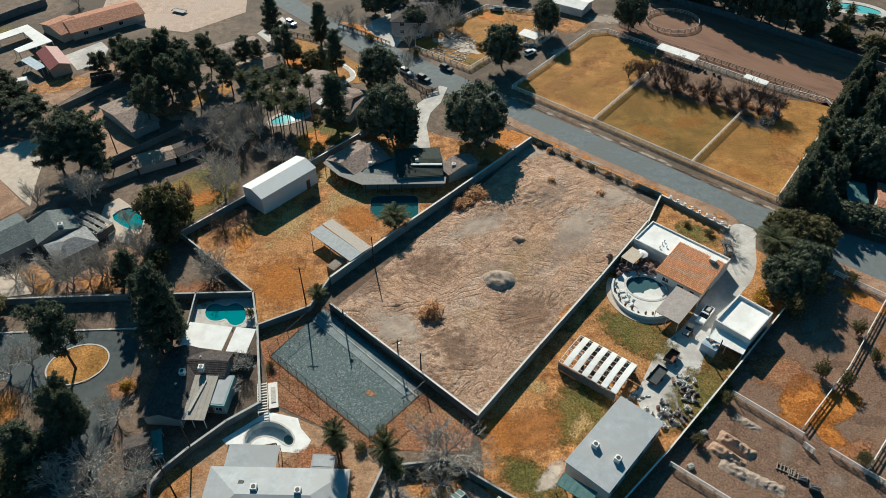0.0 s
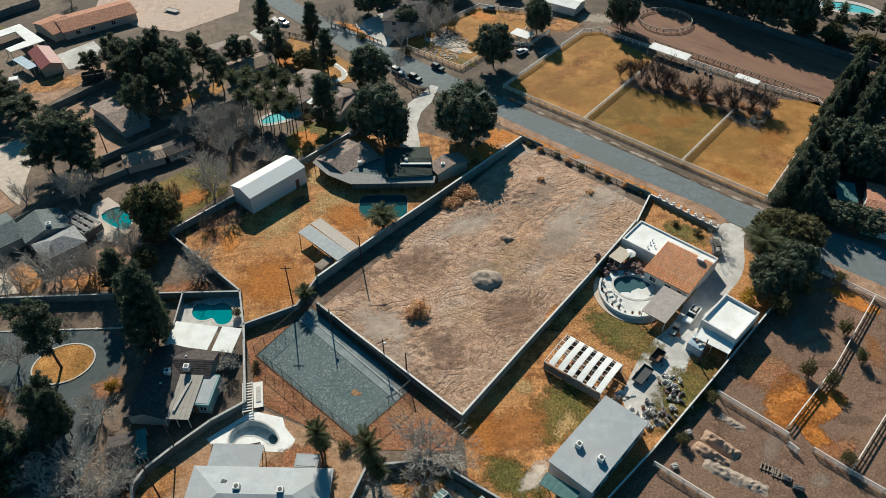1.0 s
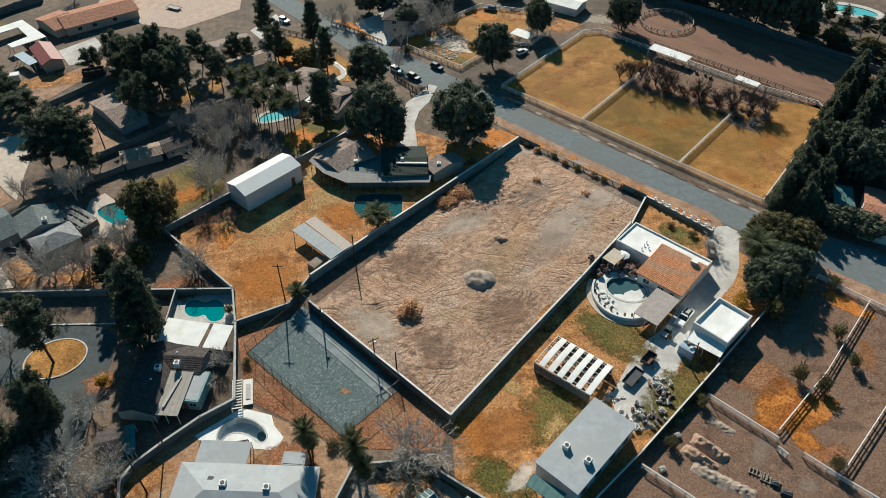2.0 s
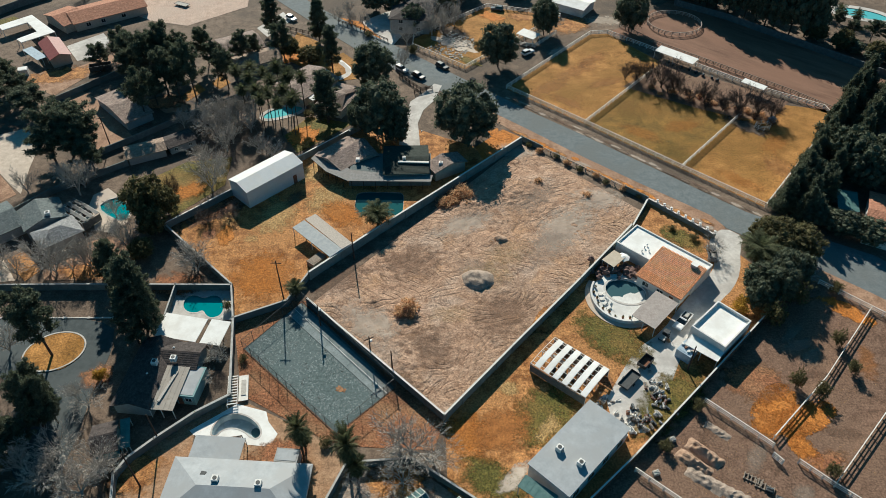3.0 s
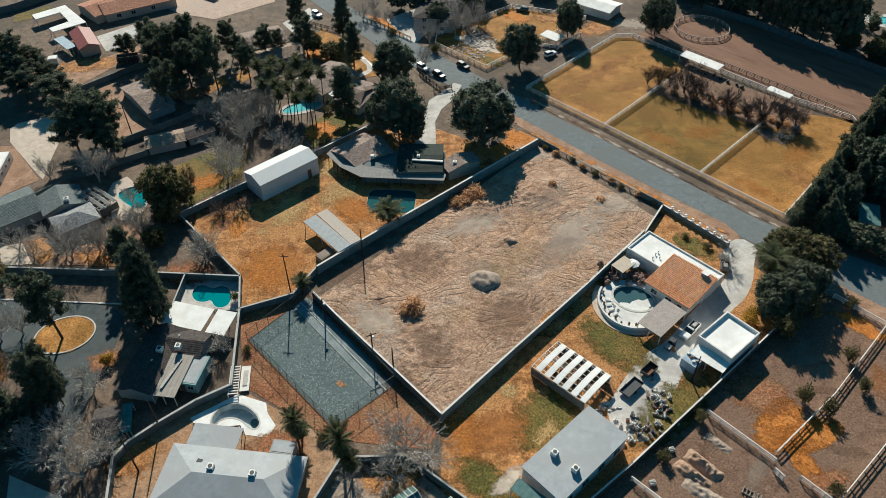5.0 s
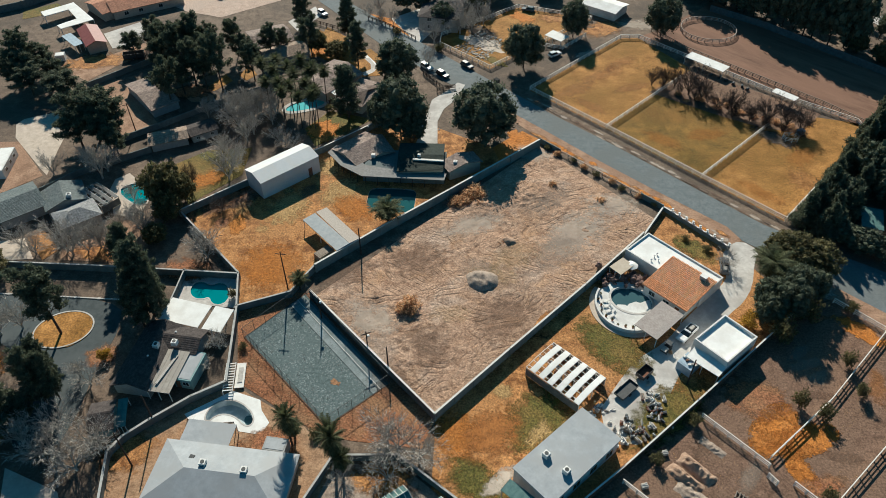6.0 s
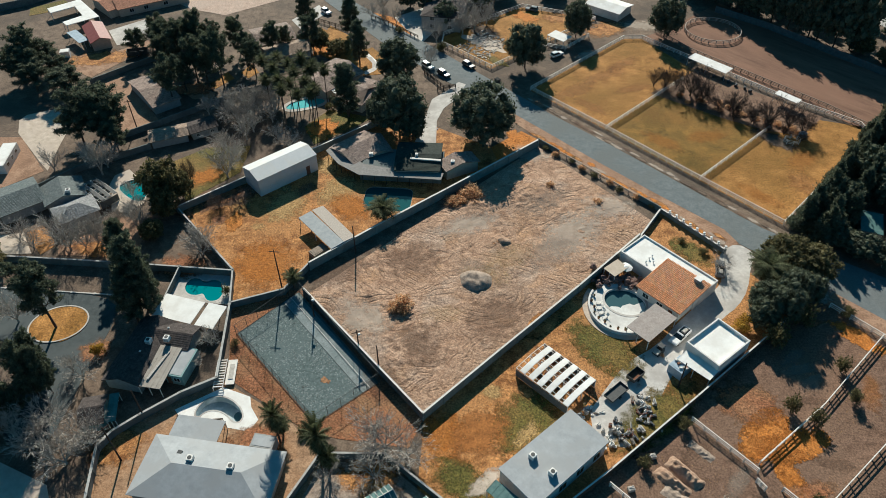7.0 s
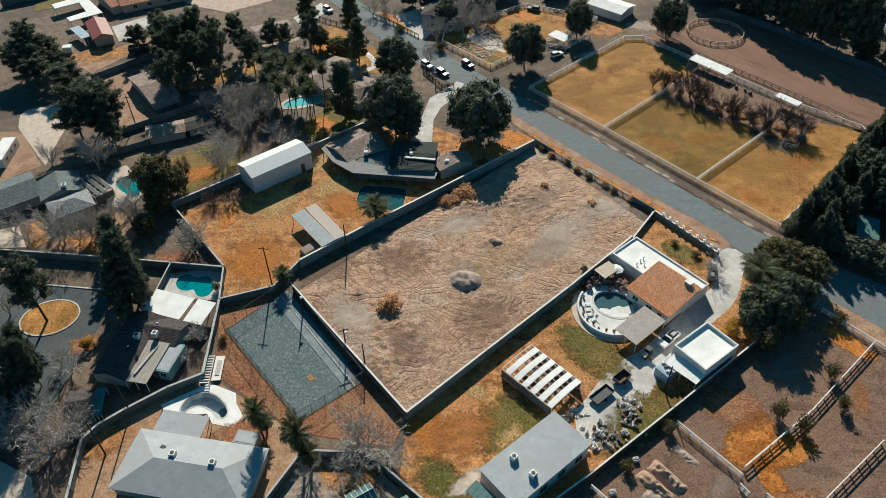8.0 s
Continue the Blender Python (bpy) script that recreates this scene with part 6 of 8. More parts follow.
def shade_cloth(x, y, rz, w, d, h):
    t = thing("shade_cloth", x, y, rz, "sagging torn brown shade cloth on posts", "awning")
    bm = bmesh.new()
    n = 12
    g = [[bm.verts.new((-w / 2 + w * i / n, -d / 2 + d * j / 4 + 0.15 * noise.noise((i * 0.9, j, 1)), h - 0.5 * math.sin(math.pi * i / n) + 0.2 * noise.noise((i * 0.7, j * 0.7, 4)))) for i in range(n + 1)] for j in range(5)]
    for j in range(4):
        for i in range(n):
            bm.faces.new((g[j][i], g[j][i + 1], g[j + 1][i + 1], g[j + 1][i]))
    bmesh.ops.solidify(bm, geom=bm.faces[:], thickness=0.03)
    part("cloth", bm, WOOD, t)
    for sx in (-1, 1):
        part("post", boxbm(sx * w / 2 - 0.06, d / 2 - 0.1, -0.1, sx * w / 2 + 0.06, d / 2, h + 0.1), WOODPOLE, t)


shade_cloth(-34.3, 69.1, 2, 8.5, 1.4, 2.3)

part("lid", boxbm(-0.45, -0.8, 0, 0.45, 0.8, 0.14, bevel=0.02), DARKMETAL, thing("roof_hatch", -34.4, 61.1, -10, "dark roof hatch on the grey hip roof", "hatch", z=3.75))
# houses beyond
house("grey_gable_house", -103.0, 124.8, 45.4, 11.2, 12.0, h=2.8, roof="gable", rise=1.6, roofmat=SHINGLE, wallmat=GREYWALL, label="house with dark grey tile gables")
house("grey_gable_wing", -92.6, 128.4, -53.1, 9.0, 10.0, h=2.8, roof="gable", rise=1.7, roofmat=SHINGLE, wallmat=GREYWALL, label="house wing with dark grey tile gable")
house("grey_gable_wing", -86.2, 122.2, 43.5, 10.0, 7.7, h=2.8, roof="hip", rise=1.5, roofmat=PALESHINGLE, wallmat=GREYWALL, label="house wing with pale grey tile hip roof")
pergola(-84.7, 130.2, 59.2, 4.9, 9.6, 2.5, 3, "open garden pergola with pale beams and dark bars", DARKMETAL, 5, WHITERAIL)
ac_unit(-89.8, 126.7, 3.9, 20)
house("mobile_home", -116.6, 141.2, 103, 10.5, 3.6, h=2.7, roof="flat", wallmat=STUCCO, roofmat=WHITEROOF, parapet=0, label="white mobile home with small dark windows beside the pale yard", category="mobile home", wins=[("s", -3, 1.1, 1.2, 0.9), ("s", 0.2, 1.1, 1.0, 0.9), ("s", 3, 1.1, 1.2, 0.9)])
house("terracotta_house", -119.7, 239.7, 37.0, 25.6, 13.8, h=3.0, roof="gable", rise=1.6, roofmat=TERRA, wallmat=BEIGE, label="long house with terracotta roof", wins=[("s", -8, 1, 1.4, 1.2), ("s", -3, 1, 1.4, 1.2), ("s", 4, 1, 1.4, 1.2)])
house("terracotta_wing", -131.1, 233.0, -38.3, 14.0, 9.3, h=3.0, roof="gable", rise=1.5, axis="y", roofmat=TERRA, wallmat=BEIGE, label="gable wing with terracotta roof")
house("red_barn", -124.8, 209.4, 38.4, 6.8, 14.7, h=3.2, roof="gable", rise=1.3, axis="y", roofmat=REDMETAL, wallmat=BEIGE, shingles=False, label="tan barn with red metal roof", category="barn")
canopy("blue_awning", -130.3, 206.8, 51.3, 3.2, 9.8, 2.6, BLUESHEET, "pale blue metal awning beside the barn")


def angled_roof(name, pts, z, mat, label, category):
    """A flat roof of any outline on posts under its corners."""
    ox, oy = pts[0]
    t = thing(name, ox, oy, 0, label, category)
    bm = bmesh.new()
    prism(bm, [(x - ox, y - oy) for x, y in pts], z - 0.2, z)
    part("roof", bm, mat, t)
    cx, cy = sum(p[0] for p in pts) / len(pts), sum(p[1] for p in pts) / len(pts)
    for x, y in pts:
        u, v = x - ox + 0.06 * (cx - x) / 5, y - oy + 0.06 * (cy - y) / 5
        part("post", boxbm(u - 0.08, v - 0.08, -0.1, u + 0.08, v + 0.08, z - 0.2), WHITERAIL, t)


angled_roof("pale_carport", [(-151.4, 225.2), (-143.6, 233.8), (-130.0, 221.5), (-137.8, 213.6), (-140.5, 215.9), (-136.2, 221.5), (-142.5, 228.0), (-148.3, 222.0)], 2.8, WHITEROOF, "long white carport roof bent round a shaded yard", "carport")
house("utility_box", -130.6, 198.2, 21.0, 2.8, 2.5, h=2.0, roof="flat", wallmat=STUCCO, roofmat=WHITEROOF, parapet=0, label="small white garden shed", category="shed")
house("shed_house", -90.6, 177.5, -43.5, 19.3, 8.8, h=2.6, roof="gable", rise=1.3, axis="y", roofmat=BROWNSHINGLE, wallmat=GREYWALL, label="small house with grey-brown roof")
house("low_shed", -77.3, 156.6, 28.5, 10.5, 6.5, h=2.4, roof="gable", rise=0.8, roofmat=TANSHINGLE, wallmat=GREYWALL, label="long low shed with tan roof", category="shed")
house("low_shed", -69.7, 161.5, 39.0, 8.1, 6.3, h=2.4, roof="gable", rise=0.8, roofmat=DARKSHINGLE, wallmat=GREYWALL, label="long low shed with dark roof", category="shed", wins=[("s", -2, 0.8, 0.8, 0.8), ("s", 2, 0.8, 0.8, 0.8)])
house("tan_house", -65.8, 215.6, 32.8, 13.1, 13.3, h=2.9, roof="gable", rise=1.3, roofmat=BROWNSHINGLE, wallmat=BEIGE, label="house with tan shingle roof")
house("tan_house", -58.3, 206.2, 34.4, 14.2, 9.0, h=2.9, roof="gable", rise=1.3, roofmat=TANSHINGLE, wallmat=GREYWALL, label="house with pale tan roof")
house("tan_house", -40.1, 191.8, -35.1, 13.6, 15.9, h=2.9, roof="gable", rise=1.5, axis="y", roofmat=BROWNSHINGLE, wallmat=BEIGE, label="house with brown shingle roof beside palms")
house("tan_house", -28.8, 183.8, -20.3, 9.0, 13.9, h=2.9, roof="hip", rise=1.4, roofmat=BROWNSHINGLE, wallmat=BEIGE, label="house with brown hip roof")
canopy("white_porch", -37.5, 185.0, -41.1, 6.2, 3.3, 2.6, WHITEROOF, "small white porch roof", seams=False)
# Dark shingles here put the shade of the big trees into the roof colour.
house("grey_house", -10.8, 237.5, -3.6, 14.3, 16.3, h=5.2, roof="hip", rise=1.8, roofmat=DARKSHINGLE, wallmat=GREYWALL, label="two storey house with grey roof darkened for tree shade", wins=[("s", -3, 1, 1.4, 1.2), ("s", 3, 1, 1.4, 1.2), ("s", -3, 3.6, 1.4, 1.2), ("s", 3, 3.6, 1.4, 1.2)])
house("white_roof_barn", 45.8, 251.2, -32.6, 14.1, 9.9, h=3.0, roof="gable", rise=0.8, roofmat=WHITEROOF, shingles=False, label="barn with white metal roof", category="barn")
house("green_shed", 102.3, 140.0, -14.6, 4.8, 7.3, h=2.8, roof="shed", rise=0.5, over=0.2, roofmat=TEALSHEET, wallmat=GREYWALL, shingles=False, label="shed with teal sheet roof", category="shed")
house("red_roof_house", 108.7, 134.2, -25.9, 7.8, 18.2, h=3.0, roof="gable", rise=1.4, roofmat=TERRA, wallmat=STUCCO, label="house with red tile roof")
canopy("loafing_shed", 75.5, 213.2, -40.2, 13.5, 4.1, 2.5, WHITEROOF, "open loafing shed with white roof", group="loafing sheds", seams=False)
canopy("loafing_shed", 95.2, 195.6, -41.6, 7.2, 2.5, 2.5, WHITEROOF, "open loafing shed with white roof", group="loafing sheds", seams=False)
canopy("carport", 28.8, 225.9, -37.2, 6.8, 4.4, 2.5, WHITEROOF, "small white carport roof", seams=False)


def glass_house(x, y, rz, w, d, h):
    t = thing("glass_house", x, y, rz, "small greenhouse with white frame and teal glass", "greenhouse")
    for s in (-1, 1):
        bm = bmesh.new()
        roof_slab(bm, [(-w / 2, s * d / 2, h), (w / 2, s * d / 2, h), (w / 2, 0, h + 0.9), (-w / 2, 0, h + 0.9)], 0.04)
        part("pane", bm, TEALSHEET, t)
        for k in range(6):
            u = -w / 2 + w * k / 5
            bm = bmesh.new()
            tube(bm, (u, s * d / 2, h + 0.04), (u, 0, h + 0.94), 0.07, 0.07, 4)
            part("glazing_bar", bm, WHITERAIL, t)
        part("wall", boxbm(-w / 2, s * d / 2 - 0.05, -0.1, w / 2, s * d / 2 + 0.05, h - 0.05), TEALSHEET, t)
    bm = bmesh.new()
    tube(bm, (-w / 2, 0, h + 0.96), (w / 2, 0, h + 0.96), 0.09, 0.09, 5)
    part("ridge", bm, WHITERAIL, t)


glass_house(1.7, 58.2, 40, 4.5, 3.4, 2.4)
glass_house(8.4, 57.2, 40, 4.0, 3.2, 2.2)


def terrace():
    """Raised terrace with a curved low wall round the round pool."""
    cx, cy = 43.7, 108.4
    t = thing("pool_terrace", cx, cy, 0, "raised pale terrace with a curved white wall round the pool", "terrace")
    bm = bmesh.new()
    out = [(6.9 * math.cos(radians(a)), 7.4 * math.sin(radians(a))) for a in range(150, 331, 9)] + [(7.5, 1.0), (3.0, 7.0), (-3.5, 6.5)]
    prism_out = [(x, y) for x, y in out]
    sheet(bm, prism_out, [[(x - cx, y - cy) for x, y in grown(ROUND, 0.1)]], 0.44)
    part("paving", bm, STUCCO, t)
    bm = bmesh.new()
    ring = []
    for a in range(150, 331, 6):
        c, s = math.cos(radians(a)), math.sin(radians(a))
        ring.append([bm.verts.new((r * c, r * 1.07 * s, z)) for r, z in ((7.2, -0.1), (7.2, 1.0), (6.8, 1.0), (6.8, -0.1))])
    for p, q in zip(ring[:-1], ring[1:]):
        for k in range(4):
            bm.faces.new((p[k], q[k], q[(k + 1) % 4], p[(k + 1) % 4]))
    bm.faces.new(ring[0])
    bm.faces.new(ring[-1][::-1])
    part("curved_wall", bm, STUCCO, t)
    bm = bmesh.new()
    ring = []
    for a in range(146, 336, 6):
        c, s = math.cos(radians(a)), math.sin(radians(a))
        ring.append([bm.verts.new((r * c, r * 1.06 * s, z)) for r, z in ((8.3, -0.1), (8.3, 0.16), (7.25, 0.16), (7.25, -0.1))])
    for p, q in zip(ring[:-1], ring[1:]):
        for k in range(4):
            bm.faces.new((p[k], q[k], q[(k + 1) % 4], p[(k + 1) % 4]))
    bm.faces.new(ring[0])
    bm.faces.new(ring[-1][::-1])
    part("kerb_path", bm, PALESAND, t, "tan curved path round the terrace wall")


terrace()

house("corner_house", -54.2, 68.4, 19.2, 4.6, 6.6, h=2.7, roof="gable", rise=1.2, roofmat=DARKSHINGLE, wallmat=TEALWALL, label="small house with brown roof behind the garden wall")
canopy("lean_to", -51.2, 69.8, 19.2, 1.7, 6.2, 2.1, TEALSHEET, "teal sheet lean-to along the garden wall", category="lean-to")

for px, py in ((49.8, 121.1), (50.6, 120.0), (50.5, 121.9), (49.0, 119.8)):
    vent(px, py, 3.1, 0.4)
# ---------------------------------------------------------------- plants
def leaf_mesh(name, blobs, count, size, mat, seed, core=0.0, slim=False, lift=0.0):
    """A crown of many small leaf sprays filling the given clumps (x, y, z, rx, ry, rz): bent lozenges, or slim needle tufts."""
    rng = np.random.default_rng(seed)
    vol = np.array([b[3] * b[4] * b[5] for b in blobs]) ** 0.67
    per = np.maximum(6, (count * vol / vol.sum()).astype(int))
    b = np.repeat(np.array(blobs), per, 0)
    n = len(b)
    p = rng.normal(size=(n, 3))
    p /= np.linalg.norm(p, axis=1)[:, None]
    p *= (rng.uniform(0.25, 1.0, n) ** 0.6 * np.where(rng.random(n) < 0.15, 1.4, 1.0))[:, None]
    c = p * b[:, 3:6] + b[:, :3]
    u = rng.normal(size=(n, 3)) + p * 0.8
    u[:, 2] += lift
    u /= np.linalg.norm(u, axis=1)[:, None]
    w = np.cross(u, rng.normal(size=(n, 3)))
    w /= np.linalg.norm(w, axis=1)[:, None]
    s = size * rng.uniform(0.55, 1.35, n)[:, None]
    if slim:
        vs = np.stack([c - u * s * 0.45 + w * s * 0.24, c - u * s * 0.45 - w * s * 0.24, c + u * s * 0.8], 1).reshape(-1, 3).tolist()
        fs = np.arange(3 * n).reshape(-1, 3).tolist()
    else:
        nn = np.cross(u, w)
        vs = np.stack([c - u * s * 0.5, c + w * s * 0.33, c + u * s * 0.75 - nn * s * 0.15, c - w * s * 0.33], 1).reshape(-1, 3).tolist()
        k = 4 * np.arange(n)[:, None]
        fs = np.concatenate([k + np.array([0, 1, 2]), k + np.array([0, 2, 3])]).tolist()
    if core:
        ico = bmesh.new()
        bmesh.ops.create_icosphere(ico, subdivisions=1, radius=core)
        iv, jf = [v.co.copy() for v in ico.verts], [[v.index for v in f.verts] for f in ico.faces]
        ico.free()
        for q in blobs:
            k = len(vs)
            vs.extend([(q[0] + v.x * q[3] * g, q[1] + v.y * q[4] * g, q[2] + v.z * q[5] * g) for v, g in zip(iv, rng.uniform(0.6, 1.15, len(iv)))])
            fs.extend([tuple(k + i for i in f) for f in jf])
    me = bpy.data.meshes.new(name)
    me.from_pydata(vs, [], fs)
    me.materials.append(mat)
    return me


def stem_mesh(name, segs, mat, sides=6):
    bm = bmesh.new()
    for a, b, ra, rb in segs:
        tube(bm, a, b, ra, rb, sides)
    me = bpy.data.meshes.new(name)
    bm.to_mesh(me)
    bm.free()
    me.materials.append(mat)
    return me


def make_tree(kind, h, r, seed, mat, count=2200, size=0.75, core=0.0):
    """A tapered, leaning trunk with limbs and a crown of clumps: a dense dome, an open pine, a pointed conifer, a column or a bush."""
    rnd = random.Random(seed)
    segs, blobs = [], []
    sway = {"pine": 0.09, "conifer": 0.03}.get(kind, 0.04) * h
    lean = Vector((rnd.uniform(-1, 1), rnd.uniform(-1, 1), 0)) * sway

    def axis(z):
        return lean * (z / h) ** 2 + Vector((0, 0, z))
    zs = [-0.1, h * 0.25, h * 0.5, h * 0.75, h * 0.95]
    rt = 0.016 * h + 0.06
    for i in range(4):
        segs.append((axis(zs[i]), axis(zs[i + 1]), rt * (1 - 0.23 * i), rt * (1 - 0.23 * (i + 1))))
    n = {"round": 120, "pine": 34, "conifer": 54, "column": 22, "bush": 12}[kind]
    lobes = [rnd.uniform(0, 6.28) for _ in range(3)]
    for i in range(n):
        f = (i + rnd.random()) / n
        a = i * 2.4 + rnd.uniform(-0.6, 0.6)
        if kind == "round":
            v = 1 - 1.75 * f                       # from the top of the dome down to its skirt
            d = Vector((math.cos(a) * math.sqrt(1 - v * v), math.sin(a) * math.sqrt(1 - v * v), v))
            swell = 0.86 + 0.24 * noise.noise(d * 1.9 + Vector((seed, 0, 0))) + rnd.uniform(-0.10, 0.06)
            c = axis(h * 0.52) + Vector((d.x * r * swell, d.y * r * swell, d.z * h * 0.44 * swell))
            b = r * rnd.uniform(0.14, 0.27)
            blobs.append((*c, b, b * rnd.uniform(0.8, 1.25), b * 0.8))
            if i % 3 == 0:
                root = axis(h * rnd.uniform(0.15, 0.5))
                segs.append((root, root.lerp(c, 0.95), rt * 0.4, rt * 0.08))
                g = root.lerp(c, rnd.uniform(0.45, 0.7))
                blobs.append((*g, b * 1.5, b * 1.5, b * 1.2))
            continue
        if kind in ("pine", "conifer"):
            uneven = 1 + 0.16 * math.sin(2 * a + lobes[0] + 3 * f) + 0.11 * math.sin(3 * a + lobes[1] - 5 * f)
            if kind == "pine":
                z, tilt = h * (0.36 + 0.56 * f), rnd.uniform(0.0, 0.6)
                reach = r * (1.12 - 0.55 * f) * rnd.uniform(0.4, 1.1)
            else:
                z, tilt = h * (0.16 + 0.80 * f), rnd.uniform(-0.15, 0.25) + 0.5 * f
                reach = r * min(1.0, 0.6 + 2.2 * f) * (1.04 - f) ** 0.5 * rnd.uniform(0.65, 1.1)
            reach *= uneven
            out = Vector((math.cos(a), math.sin(a), tilt)).normalized()
            root = axis(max(0.12 * h, z - 0.07 * h))
            tip = axis(z) + out * reach
            segs.append((root, tip, rt * 0.34, rt * 0.07))
            for g in ((0.45, 0.72, 0.95) if kind != "pine" else (0.55, 0.78, 0.98)):
                c = root.lerp(tip, g) + Vector((rnd.uniform(-1, 1), rnd.uniform(-1, 1), rnd.uniform(-0.5, 0.7))) * r * 0.09
                b = r * (rnd.uniform(0.15, 0.28) if kind == "pine" else rnd.uniform(0.13, 0.24)) * (1.15 - 0.35 * g)
                blobs.append((*c, b, b * rnd.uniform(0.75, 1.25), b * (0.62 if kind == "pine" else 0.8)))
            continue
        if kind == "column":
            z = h * (0.10 + 0.86 * f)
            rad = r * (1.0 - 0.8 * f) * rnd.uniform(0.1, 0.7)
            b = r * (0.50 - 0.36 * f) * rnd.uniform(0.7, 1.1)
            sz = (b, b, h * 0.11)
        else:
            z = h * (0.25 + 0.55 * f)
            rad = r * rnd.uniform(0.1, 0.7)
            b = r * rnd.uniform(0.30, 0.48)
            sz = (b, b, h * 0.22)
        c = axis(z) + Vector((rad * math.cos(a), rad * math.sin(a), 0))
        blobs.append((*c, *sz))
        z0 = max(0.1 * h, z - rad * rnd.uniform(0.5, 0.9))
        segs.append((axis(z0), c, rt * 0.4, rt * 0.12))
    slim = kind in ("pine", "conifer", "column")
    return stem_mesh("trunk", segs, BARK, 5), leaf_mesh("crown", blobs, count, size, mat, seed, core, slim, 1.1 if kind == "column" else 0.35)


def twig_mesh(segs, mat, seed):
    """Limbs as slender three-sided rods; the finest twigs as thin slivers."""
    rnd = random.Random(seed)
    vs, fs = [], []
    for a, b, ra, rb in segs:
        d = (b - a).normalized()
        u = Matrix.Rotation(rnd.uniform(0, 6.28), 3, d) @ d.orthogonal().normalized()
        v = d.cross(u)
        k = len(vs)
        if ra > 0.045:
            for p, r in ((a, ra), (b, rb)):
                vs += [p + u * r, p - u * r * 0.5 + v * r * 0.87, p - u * r * 0.5 - v * r * 0.87]
            fs += [(k, k + 1, k + 4, k + 3), (k + 1, k + 2, k + 5, k + 4), (k + 2, k, k + 3, k + 5)]
        else:
            vs += [a + u * ra * 1.2, a - u * ra * 1.2, b]
            fs.append((k, k + 1, k + 2))
    me = bpy.data.meshes.new("twigs")
    me.from_pydata(vs, [], fs)
    me.materials.append(mat)
    return me


def make_bare(h, r, seed, mat, stems=6):
    """A leafless tree: several stems from a short bole, each splitting into limbs, branches and fine twigs."""
    rnd = random.Random(seed)
    segs, twigs = [], []

    def grow(p, d, L, rad, lev):
        q = p + d * L * 0.5 + Vector((rnd.uniform(-1, 1), rnd.uniform(-1, 1), rnd.uniform(-0.5, 0.5))) * L * 0.09
        e = q + (d + Vector((rnd.uniform(-1, 1), rnd.uniform(-1, 1), rnd.uniform(-0.3, 0.5))) * 0.22).normalized() * L * 0.5
        dst = segs if lev < 1 else twigs
        dst.append((p, q, rad, rad * 0.8))
        dst.append((q, e, rad * 0.8, rad * 0.55))
        if lev >= 3:
            return
        for k in range((6, 6, 5)[lev]):
            u = Matrix.Rotation(rnd.uniform(0, 6.28), 3, d) @ d.orthogonal().normalized()
            nd = (d + u * rnd.uniform(0.4, 1.0) + Vector((0, 0, 0.15))).normalized()
            f = rnd.uniform(0.25, 1.0)
            st = p.lerp(q, f * 2) if f < 0.5 else q.lerp(e, f * 2 - 1)
            grow(st, nd, L * rnd.uniform(0.45, 0.68), max(0.034, rad * 0.45), lev + 1)

    segs.append((Vector((0, 0, -0.1)), Vector((0, 0, h * 0.10)), 0.03 * h, 0.026 * h))
    for k in range(stems):
        a = k * 6.28 / stems + rnd.uniform(-0.4, 0.4)
        sp = rnd.uniform(0.35, 1.0) * r / h * 1.25
        d = Vector((math.cos(a) * sp, math.sin(a) * sp, 1)).normalized()
        grow(Vector((0, 0, h * 0.08)), d, h * rnd.uniform(0.42, 0.55), 0.014 * h, 0)
    return stem_mesh("trunk", segs, BARK if mat is not PALETWIG else PALETWIG, 5), twig_mesh(twigs, mat, seed)


def make_palm(h, seed, fan=False):
    """A palm: ringed trunk, arching fronds with separate drooping leaflets, and a hanging skirt of old ones."""
    rnd = random.Random(seed)
    segs = []
    for k in range(6):
        segs.append(((0.03 * k, 0, h * k / 6), (0.03 * (k + 1), 0, h * (k + 1) / 6), (0.16 if h > 10 else 0.26) - 0.01 * k, (0.15 if h > 10 else 0.25) - 0.01 * k))
    bm = bmesh.new()
    n = 80 if fan else 78
    for k in range(n):
        a = k * 2.4 + rnd.uniform(-0.2, 0.2)
        el = radians(80 - 150 * (k / n) + rnd.uniform(-8, 8))
        L = rnd.uniform(2.2, 3.2) * (1.0 if k < 34 else 0.7)
        p = Vector((0.18, 0, h - 0.012 * k))
        d = Vector((math.cos(a) * math.cos(el), math.sin(a) * math.cos(el), math.sin(el)))
        side = Vector((-math.sin(a), math.cos(a), 0))
        for i in range(7):
            q = p + d * L / 7
            w = 0.62 * math.sin(math.pi * (i + 0.6) / 8) + 0.06
            for s in (-1, 1):
                for g in (0.0, 0.5):
                    a0, a1 = p.lerp(q, g), p.lerp(q, g + 0.48)
                    t0 = a0 + side * s * w + d * 0.38 - Vector((0, 0, 0.22))
                    bm.faces.new([bm.verts.new(v) for v in (a0, a1, t0)])
            mid = [bm.verts.new(v) for v in (p - side * 0.04, q, p + side * 0.04)]
            bm.faces.new(mid)
            p = q
            d = (d - Vector((0, 0, 0.12 if fan else 0.19))).normalized()
    me = bpy.data.meshes.new("fronds")
    bm.to_mesh(me)
    bm.free()
    me.materials.append(PALMLEAF)
    return stem_mesh("trunk", segs, BARK, 8), me


